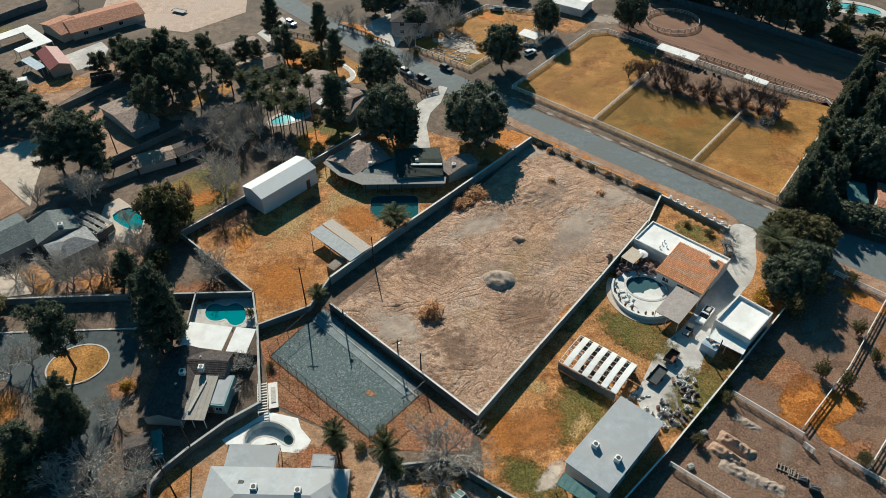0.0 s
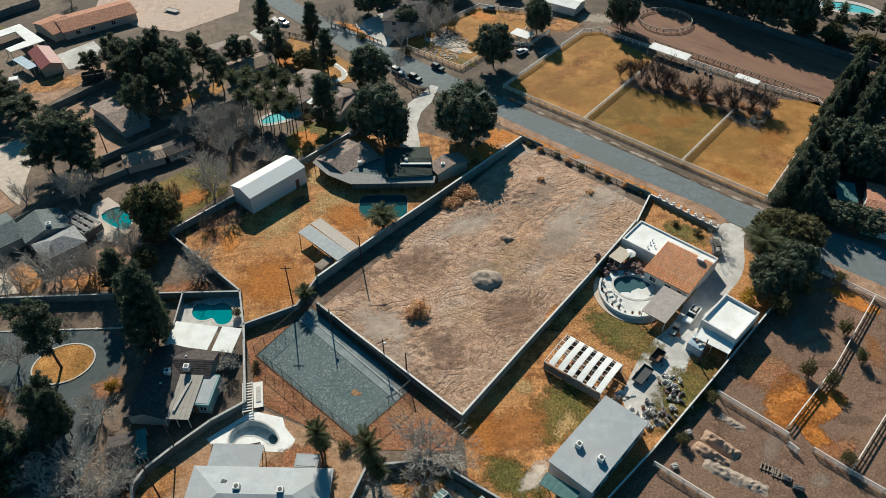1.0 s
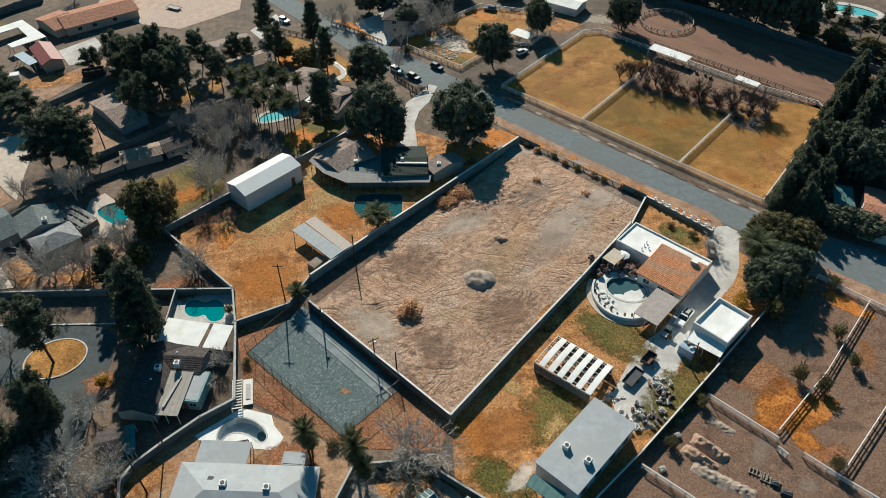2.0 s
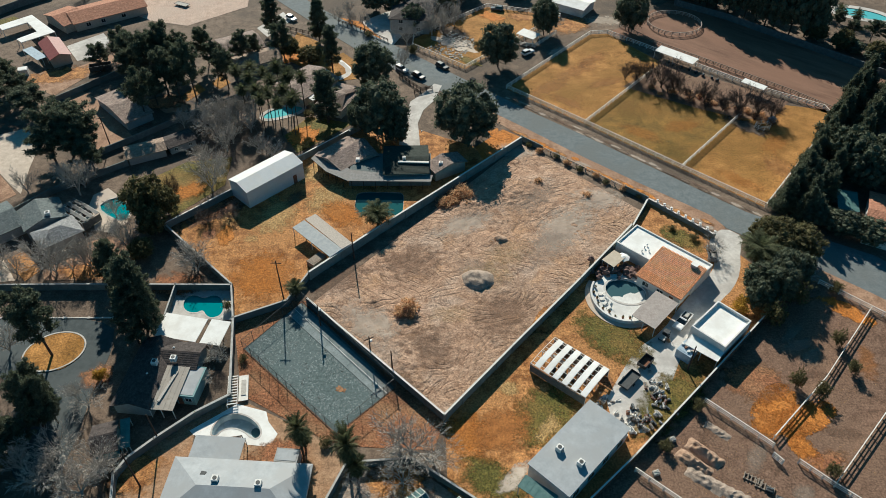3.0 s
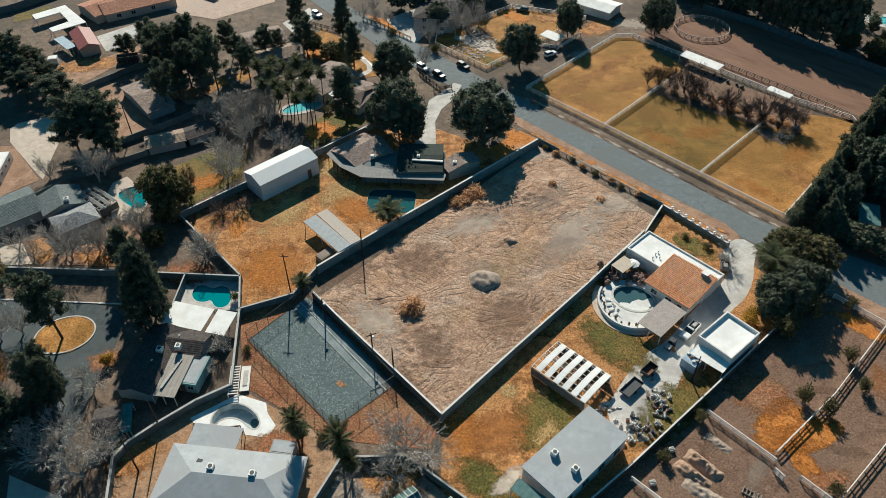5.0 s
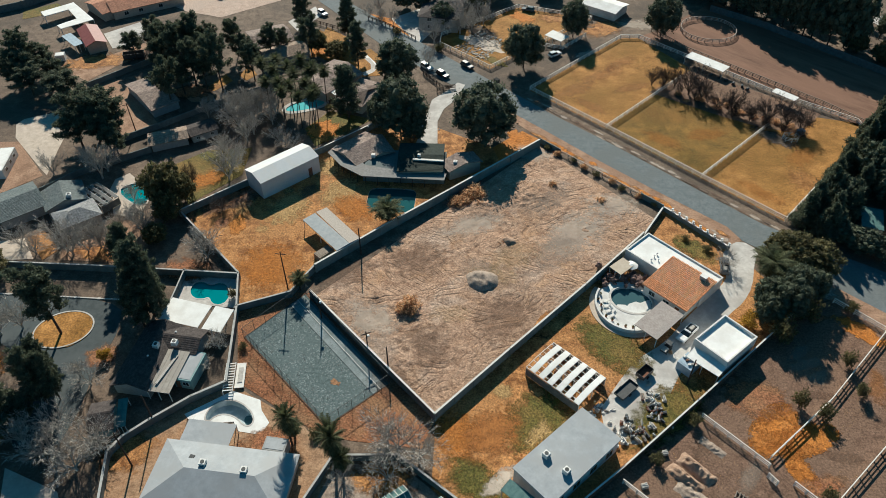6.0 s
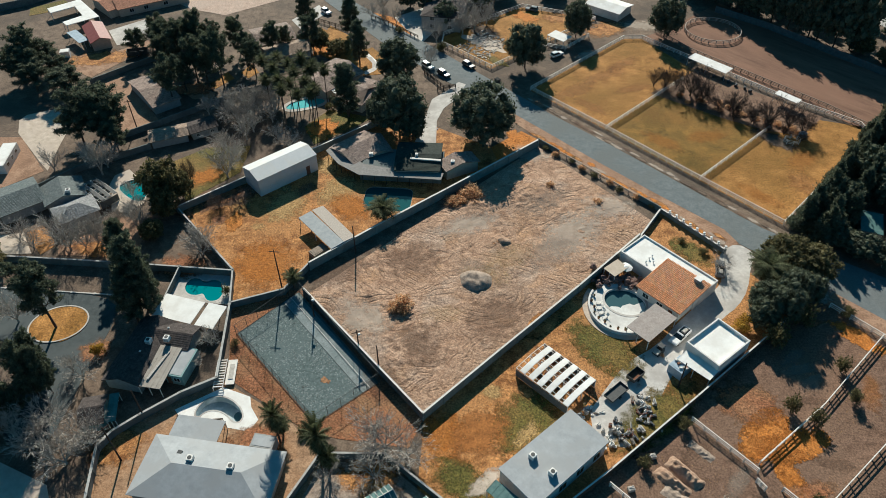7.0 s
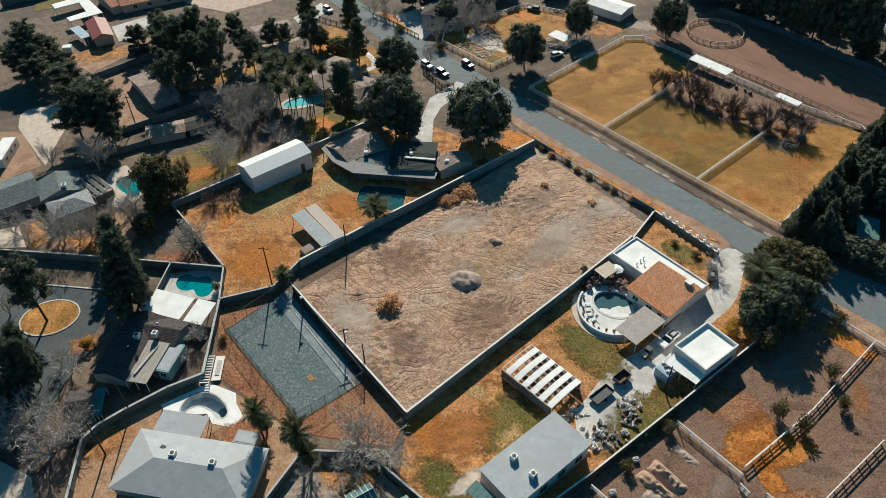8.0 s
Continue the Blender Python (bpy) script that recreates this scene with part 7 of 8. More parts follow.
PROTO = {
    "oak": [make_tree("round", 12, 6, s, PINE, 10000, 0.39, 0.7) for s in (1, 2, 3)],
    "round": [make_tree("round", 12, 6, s, PINE, 4600, 0.46, 0.7) for s in (1, 2, 3)],
    "pine": [make_tree("pine", 16, 5.5, s, PINE, 7800, 0.55, 0.55) for s in (4, 5, 6, 31)],
    "conifer": [make_tree("conifer", 18, 5, s, PINE, 12000, 0.5, 0.55) for s in (32, 33)],
    "column": [make_tree("column", 11, 3, s, PINE, 7500, 0.5, 0.5) for s in (7, 8, 9)],
    "olive": [make_tree("round", 8, 4.5, s, OLIVE, 5200, 0.38, 0.6) for s in (10, 11)],
    "bush": [make_tree("bush", 2.5, 1.8, s, OLIVE, 900, 0.28) for s in (12, 13)],
    "yellow": [make_tree("bush", 3, 2.2, 14, YELLOWLEAF, 1500, 0.3)],
    "dry": [make_tree("bush", 1.6, 1.8, 15, DRYLEAF, 1000, 0.25), make_tree("bush", 1.6, 1.8, 16, DRYLEAF, 1000, 0.25)],
    "pale": [make_bare(8, 5, s, PALETWIG) for s in (17, 18, 19)],
    "brown": [make_bare(7, 4.5, s, BROWNTWIG, 9) for s in (20, 21, 22)],
    "palm": [make_palm(5.5, 23), make_palm(4.5, 24)],
    "fan": [make_palm(15, 25, True), make_palm(15, 26, True)],
    "yucca": [make_palm(6, 27, True), make_palm(6, 28, True)],
}
BASE = {"oak": (12, 6), "round": (12, 6), "pine": (16, 5.5), "conifer": (18, 5), "column": (11, 3), "olive": (8, 4.5), "bush": (2.5, 1.8), "yellow": (3, 2.2), "dry": (1.6, 1.8), "pale": (8, 5), "brown": (7, 4.5), "palm": (5.5, 2.6), "fan": (15, 2.6), "yucca": (6, 2.6)}
KINDS = {"oak": ("broad_tree", "large dark evergreen tree with a full dense crown", "tree"), "round": ("broad_tree", "broad dark evergreen tree with a dense rounded crown", "tree"), "pine": ("pine_tree", "tall dark pine with layered open crown", "tree"),
         "conifer": ("conifer_tree", "tall dark conifer with a dense tapering crown", "tree"), "column": ("cypress_tree", "dark upright cypress in a close row", "tree"), "olive": ("olive_tree", "olive-green tree with loose crown", "tree"),
         "bush": ("shrub", "upright olive-green shrub on bare dirt", "shrub"), "yellow": ("yellow_shrub", "yellow flowering shrub beside the drive", "shrub"),
         "dry": ("brush_pile", "heap of dry tan tumbleweed brush", "brush"), "pale": ("bare_tree", "leafless tree with pale grey twigs", "tree"),
         "brown": ("bare_tree", "leafless tree with brown twigs", "tree"), "palm": ("palm_tree", "palm with feathery green fronds", "palm"), "yucca": ("palm_tree", "palm with a dense ball of spiky green fronds", "palm"), "fan": ("fan_palm", "tall fan palm on a slender dark trunk", "palm")}
_count = [0]


def plant(kind, x, y, h, r, z=0.0):
    i = _count[0]
    _count[0] += 1
    rnd = random.Random(i * 31 + 5)
    stem, crown = PROTO[kind][i % len(PROTO[kind])]
    name, label, cat = KINDS[kind]
    t = thing(name, x, y, 0, label, cat, cat + "s", z=z)
    bh, br = BASE[kind]
    grow = {"brown": (1.3, 1.55), "pine": (1.0, 0.86), "conifer": (1.0, 0.92), "oak": (0.97, 0.92)}.get(kind, (1.0, 1.0))
    h, r = h * grow[0], r * grow[1]
    t.matrix_basis = pose(x, y, z, 0, 0, rnd.uniform(0, 360)) @ Matrix.Diagonal((r / br, r / br, h / bh, 1))
    if kind == "dry":
        shared("brush", crown, t)
    else:
        shared("trunk", stem, t)
        shared("crown", crown, t)


# evergreens round the ranch house, the road and the western gardens
for x, y, h, r in ((-19.8, 195.0, 14.9, 6.8), (-14.9, 168.8, 17.0, 8.0), (8.6, 167.0, 17.2, 9.6), (-20.7, 170.7, 10.9, 4.2), (18.4, 208.0, 15.5, 6.6), (34.4, 230.7, 13.5, 5.2), (63.8, 234.3, 14.4, 6.2), (-10.5, 165.2, 8.2, 3.9)):
    plant("oak", x, y, h, r)
for x, y, h, r in ((-57.5, 227.0, 15.6, 4.9), (-34.0, 204.5, 14.8, 4.4), (-41.2, 223.2, 15.2, 4.9), (-30.7, 174.1, 17.0, 6.0), (-67.2, 71.4, 17.0, 3.9), (-71.3, 65.8, 14.2, 5.0), (-65.4, 72.7, 14.6, 2.6), (-69.6, 74.6, 12.0, 3.6), (-69.6, 67.6, 8.6, 3.3), (-56.3, 95.4, 21.0, 5.6), (-61.2, 98.8, 15.5, 4.0), (-53.6, 94.0, 18.0, 3.4), (-57.0, 92.0, 14.2, 4.3), (-67.7, 109.5, 12.4, 3.9), (-70.8, 110.4, 8.1, 2.8), (-67.4, 75.0, 15.0, 3.4)):
    plant("conifer", x, y, h, r)
for x, y, h, r in ((-72.2, 185.5, 18.7, 5.2), (-83.9, 198.3, 18.6, 5.5), (-95.8, 199.6, 13.4, 5.5), (-87.6, 193.2, 17.7, 5.7), (-79.0, 194.4, 14.8, 4.7), (-81.0, 186.9, 16.1, 5.7), (-83.3, 173.8, 16.5, 5.4), (-74.1, 206.2, 13.4, 4.3), (-62.6, 205.5, 12.2, 4.4), (-64.1, 192.0, 13.4, 4.7), (-102.0, 207.3, 11.2, 4.7), (-100.3, 203.0, 10.3, 4.0), (-135.0, 186.6, 15.6, 6.3), (-131.4, 190.2, 9.4, 5.3), (-97.0, 155.5, 16.5, 8.6), (-92.0, 156.4, 16.3, 7.6), (-99.5, 151.0, 13.0, 7.0), (-88.5, 149.0, 10.5, 5.2), (-50.1, 208.9, 14.7, 4.7), (-73.4, 88.3, 18.6, 6.0), (-128.1, 176.6, 9.9, 7.1), (-116.8, 175.5, 8.9, 7.6), (-105.8, 200.4, 10.3, 4.4), (-88.8, 200.8, 14.2, 4.9), (-80.9, 203.2, 12.5, 4.7), (-76.9, 185.2, 14.0, 4.9), (-82.6, 181.6, 11.8, 4.7), (-94.5, 193.4, 12.3, 4.8), (-91.9, 151.5, 13.4, 5.5), (-131.5, 181.5, 11.9, 6.4), (-124.3, 183.0, 9.0, 5.3), (-135.7, 181.2, 11.5, 6.0), (-69.1, 198.6, 12.0, 4.3), (-59.7, 210.2, 8.7, 3.5)):
    plant("pine", x, y, h, r)
for x, y, h, r in ((-58.5, 185.8, 9.8, 2.7), (-53.3, 180.1, 11.1, 2.6), (-50.4, 184.4, 10.2, 2.6), (-46.4, 185.6, 11.6, 2.6), (-42.6, 183.6, 10.6, 2.6), (-49.3, 172.5, 11.7, 2.5), (-46.4, 172.7, 10.7, 2.5), (-42.6, 175.9, 10.0, 2.5), (-38.5, 169.8, 11.1, 2.4), (-43.0, 181.4, 10.5, 2.6), (-47.5, 168.3, 11.3, 2.4), (-42.7, 167.5, 10.6, 2.4), (-54.2, 175.5, 9.6, 2.5), (-38.6, 180.5, 11.2, 2.5), (-54.9, 187.3, 10.2, 2.7), (-38.9, 167.5, 11.3, 2.4), (-47.2, 179.3, 10.5, 2.6)):
    plant("fan", x, y, h, r)
for x, y, h, r in ((73.0, 111.6, 8.5, 4.0), (75.7, 109.4, 11, 4.6), (79.0, 114.2, 10, 4.2), (82.3, 115.3, 8, 3.8), (71.6, 106.9, 8, 3.4)):
    plant("oak", x, y, h, r)
# cypress hedge along the east lane, with trees behind it
for k in range(19):
    f = k / 18
    plant("column", 86.5 + 44 * f + 0.8 * math.sin(k * 3), 138 + 62 * f + 0.5 * math.cos(k * 5), 11.2 + 0.7 * math.sin(k * 2.3), 3.9)
for k in range(16):
    f = k / 15
    plant("column", 90 + 46 * f + 1.2 * math.sin(k * 4), 134 + 60 * f + 0.7 * math.cos(k * 5), 10.6 + 0.7 * math.sin(k * 1.7), 4.2)
for k in range(12):
    f = k / 11
    if f < 0.4:
        continue
    plant("round", 97 + 46 * f, 132 + 52 * f + 2 * math.sin(k * 2.7), 9 + 1.5 * math.sin(k * 1.7), 4.5)
# The last three are low trees added to make the flat shade beside the road.
for x, y, h, r in ((115.6, 153.3, 13, 5.5), (107.7, 155.9, 14, 5.5), (110.0, 149.0, 13, 5.0), (116.7, 146.1, 13, 5.5), (96.0, 145.8, 11, 3.8), (92.5, 135.0, 6.5, 4.0), (98.0, 131.6, 6.0, 4.2), (103.5, 128.6, 6.0, 4.2)):
    plant("round", x, y, h, r)
# tall row behind the arena wall, lower garden trees towards its east end
for k in range(14):
    f = k / 13
    q = lerp((78.7, 269.2), (121.7, 231.5), f)
    plant("round", q[0] + 1.2 * math.sin(k * 5), q[1] + 1.5 * math.sin(k * 3.1), (22 if f > 0.45 else 15) + 2 * math.sin(k * 2.1), 6.5)
for k in range(12):
    f = k / 11
    q = lerp((83.0, 278.8), (125.3, 248.3), f)
    plant("pine", q[0] + 3 * math.sin(k * 4), q[1] + 4 * math.sin(k * 2.1), 11 + 2 * math.sin(k * 2.7), 5.2)
for k in range(11):
    f = k / 10
    q = lerp((124.2, 231.5), (152.6, 204.3), f)
    plant("olive" if k % 2 else "round", q[0] + 2 * math.sin(k * 4), q[1] + 1.5 * math.sin(k * 2.1), 5.5 + 1.5 * math.sin(k * 2.7), 3.6)
for x, y, h, r in ((136.0, 239.2, 7, 3.2), (143.8, 229.7, 8, 4), (138.3, 232.7, 6, 3.4), (148.1, 226.4, 8, 4.5), (155.8, 218.4, 9, 5), (165.4, 230.4, 9, 5), (157.7, 239.0, 7, 4)):
    plant("pine", x, y, h, r)
for x, y in ((131.1, 252.0), (134.8, 249.2), (138.1, 244.5), (143.0, 241.8), (128.7, 243.7)):
    plant("palm", x, y, 4.5, 2.6)
for x, y, h, r in ((-17.4, 244.7, 10, 5), (-10.0, 233.7, 9, 4.5), (-24.6, 247.1, 10, 5), (0.9, 251.5, 9, 5), (7.2, 261.2, 10, 5), (-5.5, 263.8, 11, 5.5), (25.4, 263.5, 9, 5)):
    plant("round", x, y, h, r)
# far gardens along the top
for k in range(22):
    plant("round" if k % 3 else "pine", -150 + 17 * k + 4 * math.sin(k * 5.0), 285 + 10 * math.sin(k * 2.3) + (18 if k in (4, 5, 6) else 0), 10 + 2 * math.sin(k * 1.9), 5)
for x, y, h, r in ((84.1, 122.4, 9, 5.5), (80.8, 124.3, 9, 5.5), (78.7, 127.1, 7, 4.0), ):
    plant("olive", x, y, h, r)
# leafless trees
for x, y, h, r in ((-52.6, 115.4, 7.5, 6.6), (-51.0, 113.4, 6.5, 5.0), (-56.7, 148.0, 8, 5.5), (-57.4, 172.9, 9, 5), (-51.7, 168.6, 9, 5), (-60.7, 165.9, 8, 5), (-55.4, 163.1, 8, 5), (-90.9, 110.2, 7, 4), (-84.0, 111.9, 7, 5), (-76.4, 115.5, 7, 4.5), (-72.1, 126.3, 6, 4), (0.2, 68.9, 8.5, 7.0), (-2.0, 70.2, 7, 6.0), (-59.7, 60.9, 9, 6.5), (-54.9, 64.1, 7, 5.5), (-67.3, 63.0, 8, 5), (-85.5, 86.6, 8, 5), (-88.5, 142.3, 8, 5), (-95.1, 144.6, 7, 4.5), (-11.5, 206.3, 8, 4.5), (-36.8, 236.9, 6, 4), (-31.7, 235.1, 6, 3.5), (-3.2, 238.0, 9, 6), (-8.3, 244.7, 9, 6), (-39.5, 87.9, 5, 4), (-40.7, 83.1, 3.5, 3), (-61.2, 76.6, 6, 4), (-64.2, 78.2, 5, 3), (-62.6, 60.9, 8, 5), (-67.2, 212.2, 7, 4), (-105.6, 208.7, 7, 5), (-134.5, 254.9, 8, 5), (65.8, 122.8, 4.5, 3.5)):
    plant("pale", x, y, h, r)
for x, y, h, r in ((57.7, 201.3, 5, 2.2), (61.1, 200.6, 6, 2.6), (64.3, 200.6, 6, 2.0), (68.1, 197.1, 7.5, 4.0), (71.3, 194.4, 6, 3.6), (79.1, 188.5, 6.5, 3.0), (87.9, 184.0, 6.5, 3.4), (93.0, 182.2, 6, 3.6), (96.4, 179.7, 6, 3.0), (75.3, 189.8, 4, 2.6), (84.1, 185.9, 4, 2.8), (-53.4, 130.3, 3.0, 2.4), (-48.6, 131.6, 2.6, 2.2)):
    plant("brown", x, y, h, r)
rb = random.Random(91)
for k in range(12):
    q = lerp((56.4, 200.6), (97.7, 177.3), rb.random())
    plant("brown", q[0] + rb.gauss(0, 1.4), q[1] + rb.gauss(0, 1.6), rb.uniform(1.5, 3.5), rb.uniform(1.0, 2.2))
for k in range(16):
    q = lerp((63.6, 197.2), (98.2, 178.5), rb.random())
    plant("dry", q[0] + rb.gauss(0, 1.2), q[1] + rb.gauss(0, 1.2), rb.uniform(0.6, 1.4), rb.uniform(1.0, 2.0))
# palms
for x, y, h, r in ((-12.0, 130.8, 4.6, 4.2), (74.2, 118.6, 6.2, 5.2)):
    plant("palm", x, y, h, r)
for x, y, h, r in ((-18.9, 67.8, 9.0, 2.3), (-9.8, 63.1, 11.5, 2.6), (-8.4, 62.5, 6.5, 2.1), (-27.2, 105.6, 3.6, 2.2), (-18.8, 69.3, 3.5, 2.0)):
    plant("yucca", x, y, h, r)
for x, y, h, r in ((-2.7, 103.5, 2.6, 2.7), (-4.3, 102.0, 1.7, 2.0), (-2.2, 101.4, 1.5, 1.9), (8.0, 142.1, 2.4, 3.8), (4.0, 138.6, 1.7, 2.7), (6.2, 139.8, 1.6, 2.4), (27.7, 148.4, 1.3, 1.6), (39.3, 142.9, 1.3, 1.6), (9.6, 138.6, 1.4, 1.6), (15.8, 125.4, 0.7, 1.6), (51.1, 96.3, 0.6, 0.6)):
    plant("dry", x, y, h, r)
for x, y, h, r in ((73.4, 85.8, 4.5, 1.8), (77.2, 83.9, 4, 1.6), (85.1, 96.7, 4, 1.7), (85.5, 89.6, 3.5, 1.5), (73.5, 67.3, 3.5, 1.6), (53.5, 80.2, 2.6, 1.6), (45.8, 71.0, 2.4, 1.5), (90.2, 111.7, 3, 1.6), (73.5, 101.7, 6, 3), (79.5, 108.3, 7, 3.5)):
    plant("bush", x, y, h, r)
for k in range(9):
    f = (k + 0.5) / 9
    plant("dry" if k % 2 else "bush", 24.5 + 29.5 * f + 0.6 * math.sin(k * 4), 165.5 - 24 * f + 0.5, 1.3 + 0.3 * math.sin(k * 3), 1.3)
for x, y, h, r in ((-44.0, 231.8, 2, 1.6), (-25.2, 227.5, 2, 2), (-37.0, 177.1, 2, 1.8), (-22.7, 194.3, 2.5, 2), (-56.2, 212.1, 2.5, 2), (-9.5, 215.6, 3, 2.2), (12.1, 221.3, 2, 1.6), (58.5, 130.9, 1.2, 1.2), (63.1, 127.8, 1.4, 1.4), (-15.0, 70.1, 1.5, 1.5), (-34.6, 88.5, 1.4, 1.2), (-41.1, 102.0, 2.4, 1.2), (-35.0, 161.7, 2, 1.5), (-29.0, 163.8, 2, 1.5)):
    plant("bush", x, y, h, r)
# olive trees, hedges and bare trees in the western gardens
for x, y, h, r in ((-67.0, 130.4, 13.0, 5.3), (-63.8, 132.6, 8.5, 3.4), (-64.6, 125.6, 8.0, 3.6), (-48.8, 211.7, 7.7, 3.3), (-41.8, 209.1, 5.5, 4.2)):
    plant("olive", x, y, h, r)
for x, y, h, r in ((-64.8, 173.5, 8.9, 5.3), (-60.2, 172.1, 8.9, 5.6), (-56.8, 174.7, 8.6, 5.1), (-61.7, 168.5, 8.5, 5.5), (-65.2, 169.4, 7.8, 4.7), (-52.6, 174.4, 7.3, 4.2), (-57.3, 168.8, 7.8, 5.0), (-55.4, 141.9, 11.3, 5.8), (-88.5, 139.2, 12.0, 5.9), (-102.1, 139.5, 8.0, 4.3), (-82.2, 111.0, 10.1, 5.7), (-77.0, 114.2, 9.7, 5.1), (-68.9, 119.1, 10.7, 3.9), (-11.7, 221.9, 8.4, 4.7), (-33.7, 241.7, 6.8, 3.6), (-27.2, 233.3, 7.3, 2.9), (-82.0, 88.7, 9.6, 4.6), (-3.7, 229.0, 8.5, 6.2), (3.7, 237.1, 9.0, 6.1), (-8.1, 235.9, 9.2, 5.1), (0.0, 232.1, 8.1, 5.6), (-74.3, 112.5, 9.0, 3.5)):
    plant("pale", x, y, h, r)
for x, y, h, r in ((-63.6, 137.6, 9.5, 2.8),):
    plant("brown", x, y, h / 1.3, r / 1.55)
for x, y, h, r in ((-64.9, 117.6, 5, 3), (-74.2, 63.0, 7, 5), (-97.2, 102.2, 7, 5), ):
    plant("olive", x, y, h, r)
for x, y, h, r in ((-56.1, 159.2, 8, 5), (-61.1, 154.1, 7, 5), (-54.2, 177.2, 9, 5), (-60.9, 174.3, 9, 5), (-46.9, 159.2, 7, 4), (-43.4, 156.6, 6, 4), (-71.2, 170.1, 7, 4), (-88.8, 115.9, 7, 5), (-95.6, 112.3, 7, 4.5), (-75.2, 121.4, 6, 4), (-79.1, 112.2, 6, 4), (4.2, 67.4, 6, 5), (-52.6, 63.0, 6, 5), (-55.2, 58.9, 8, 6), (-62.6, 66.2, 8, 5.5), (-74.0, 69.6, 8, 5), (-8.5, 61.9, 5, 4), (-0.8, 62.9, 6, 4.5), (-76.4, 131.4, 6, 4)):
    plant("pale", x, y, h, r)
plant("yellow", 67.6, 105.4, 3.6, 2.7)
plant("yellow", -61.2, 82.9, 2.6, 1.7)
# ---------------------------------------------------------------- poles
def utility_pole(x, y, h, arm=True, rz=0, lamp=False):
    t = thing("utility_pole", x, y, rz, "dark wooden utility pole with a cross arm", "pole", "poles")
    bm = bmesh.new()
    tube(bm, (0, 0, -0.2), (0, 0, h), 0.17, 0.11, 8)
    part("pole", bm, WOODPOLE, t)
    if arm:
        part("cross_arm", boxbm(-1.1, -0.06, h - 0.7, 1.1, 0.06, h - 0.55), WOODPOLE, t)
    if lamp:
        part("lamp_head", boxbm(0.1, -0.25, h - 1.6, 0.6, 0.25, h - 1.2, bevel=0.08), WHITEROOF, t)


utility_pole(-30.0, 105.5, 11.3)
utility_pole(-16.2, 118.1, 8.2, False)
utility_pole(-9.3, 90.3, 6.2, True, 30, True)
utility_pole(-45.9, 60.7, 10.5, True, 60)
utility_pole(-45.5, 69.6, 8.5, False)
utility_pole(-89.4, 161.4, 9, True, 20)
utility_pole(53.4, 89.0, 7.5, False)
utility_pole(-4.7, 87.1, 6, False)
utility_pole(-59.6, 231.9, 9, False)


# ---------------------------------------------------------------- vehicles
def wheel(parent, x, y, r, w):
    bm = bmesh.new()
    tube(bm, (x, y - w / 2, r), (x, y + w / 2, r), r, r, 14)
    ty = part("wheel", bm, RUBBER, parent)
    s = 1 if y > 0 else -1
    bm = bmesh.new()
    tube(bm, (x, y + s * w * 0.4, r), (x, y + s * (w / 2 + 0.01), r), r * 0.6, r * 0.55, 10)
    part("rim", bm, GALV, ty)


def loft(bm, rings):
    vs = [[bm.verts.new(p) for p in r] for r in rings]
    n = len(rings[0])
    for a, b in zip(vs[:-1], vs[1:]):
        for k in range(n):
            bm.faces.new((a[k], a[(k + 1) % n], b[(k + 1) % n], b[k]))
    bm.faces.new(vs[0][::-1])
    bm.faces.new(vs[-1])


def slab(hw, hl0, hl1, z, yw):
    return [(hl0, -yw, z), (hl1, -yw, z), (hl1, yw, z), (hl0, yw, z)]


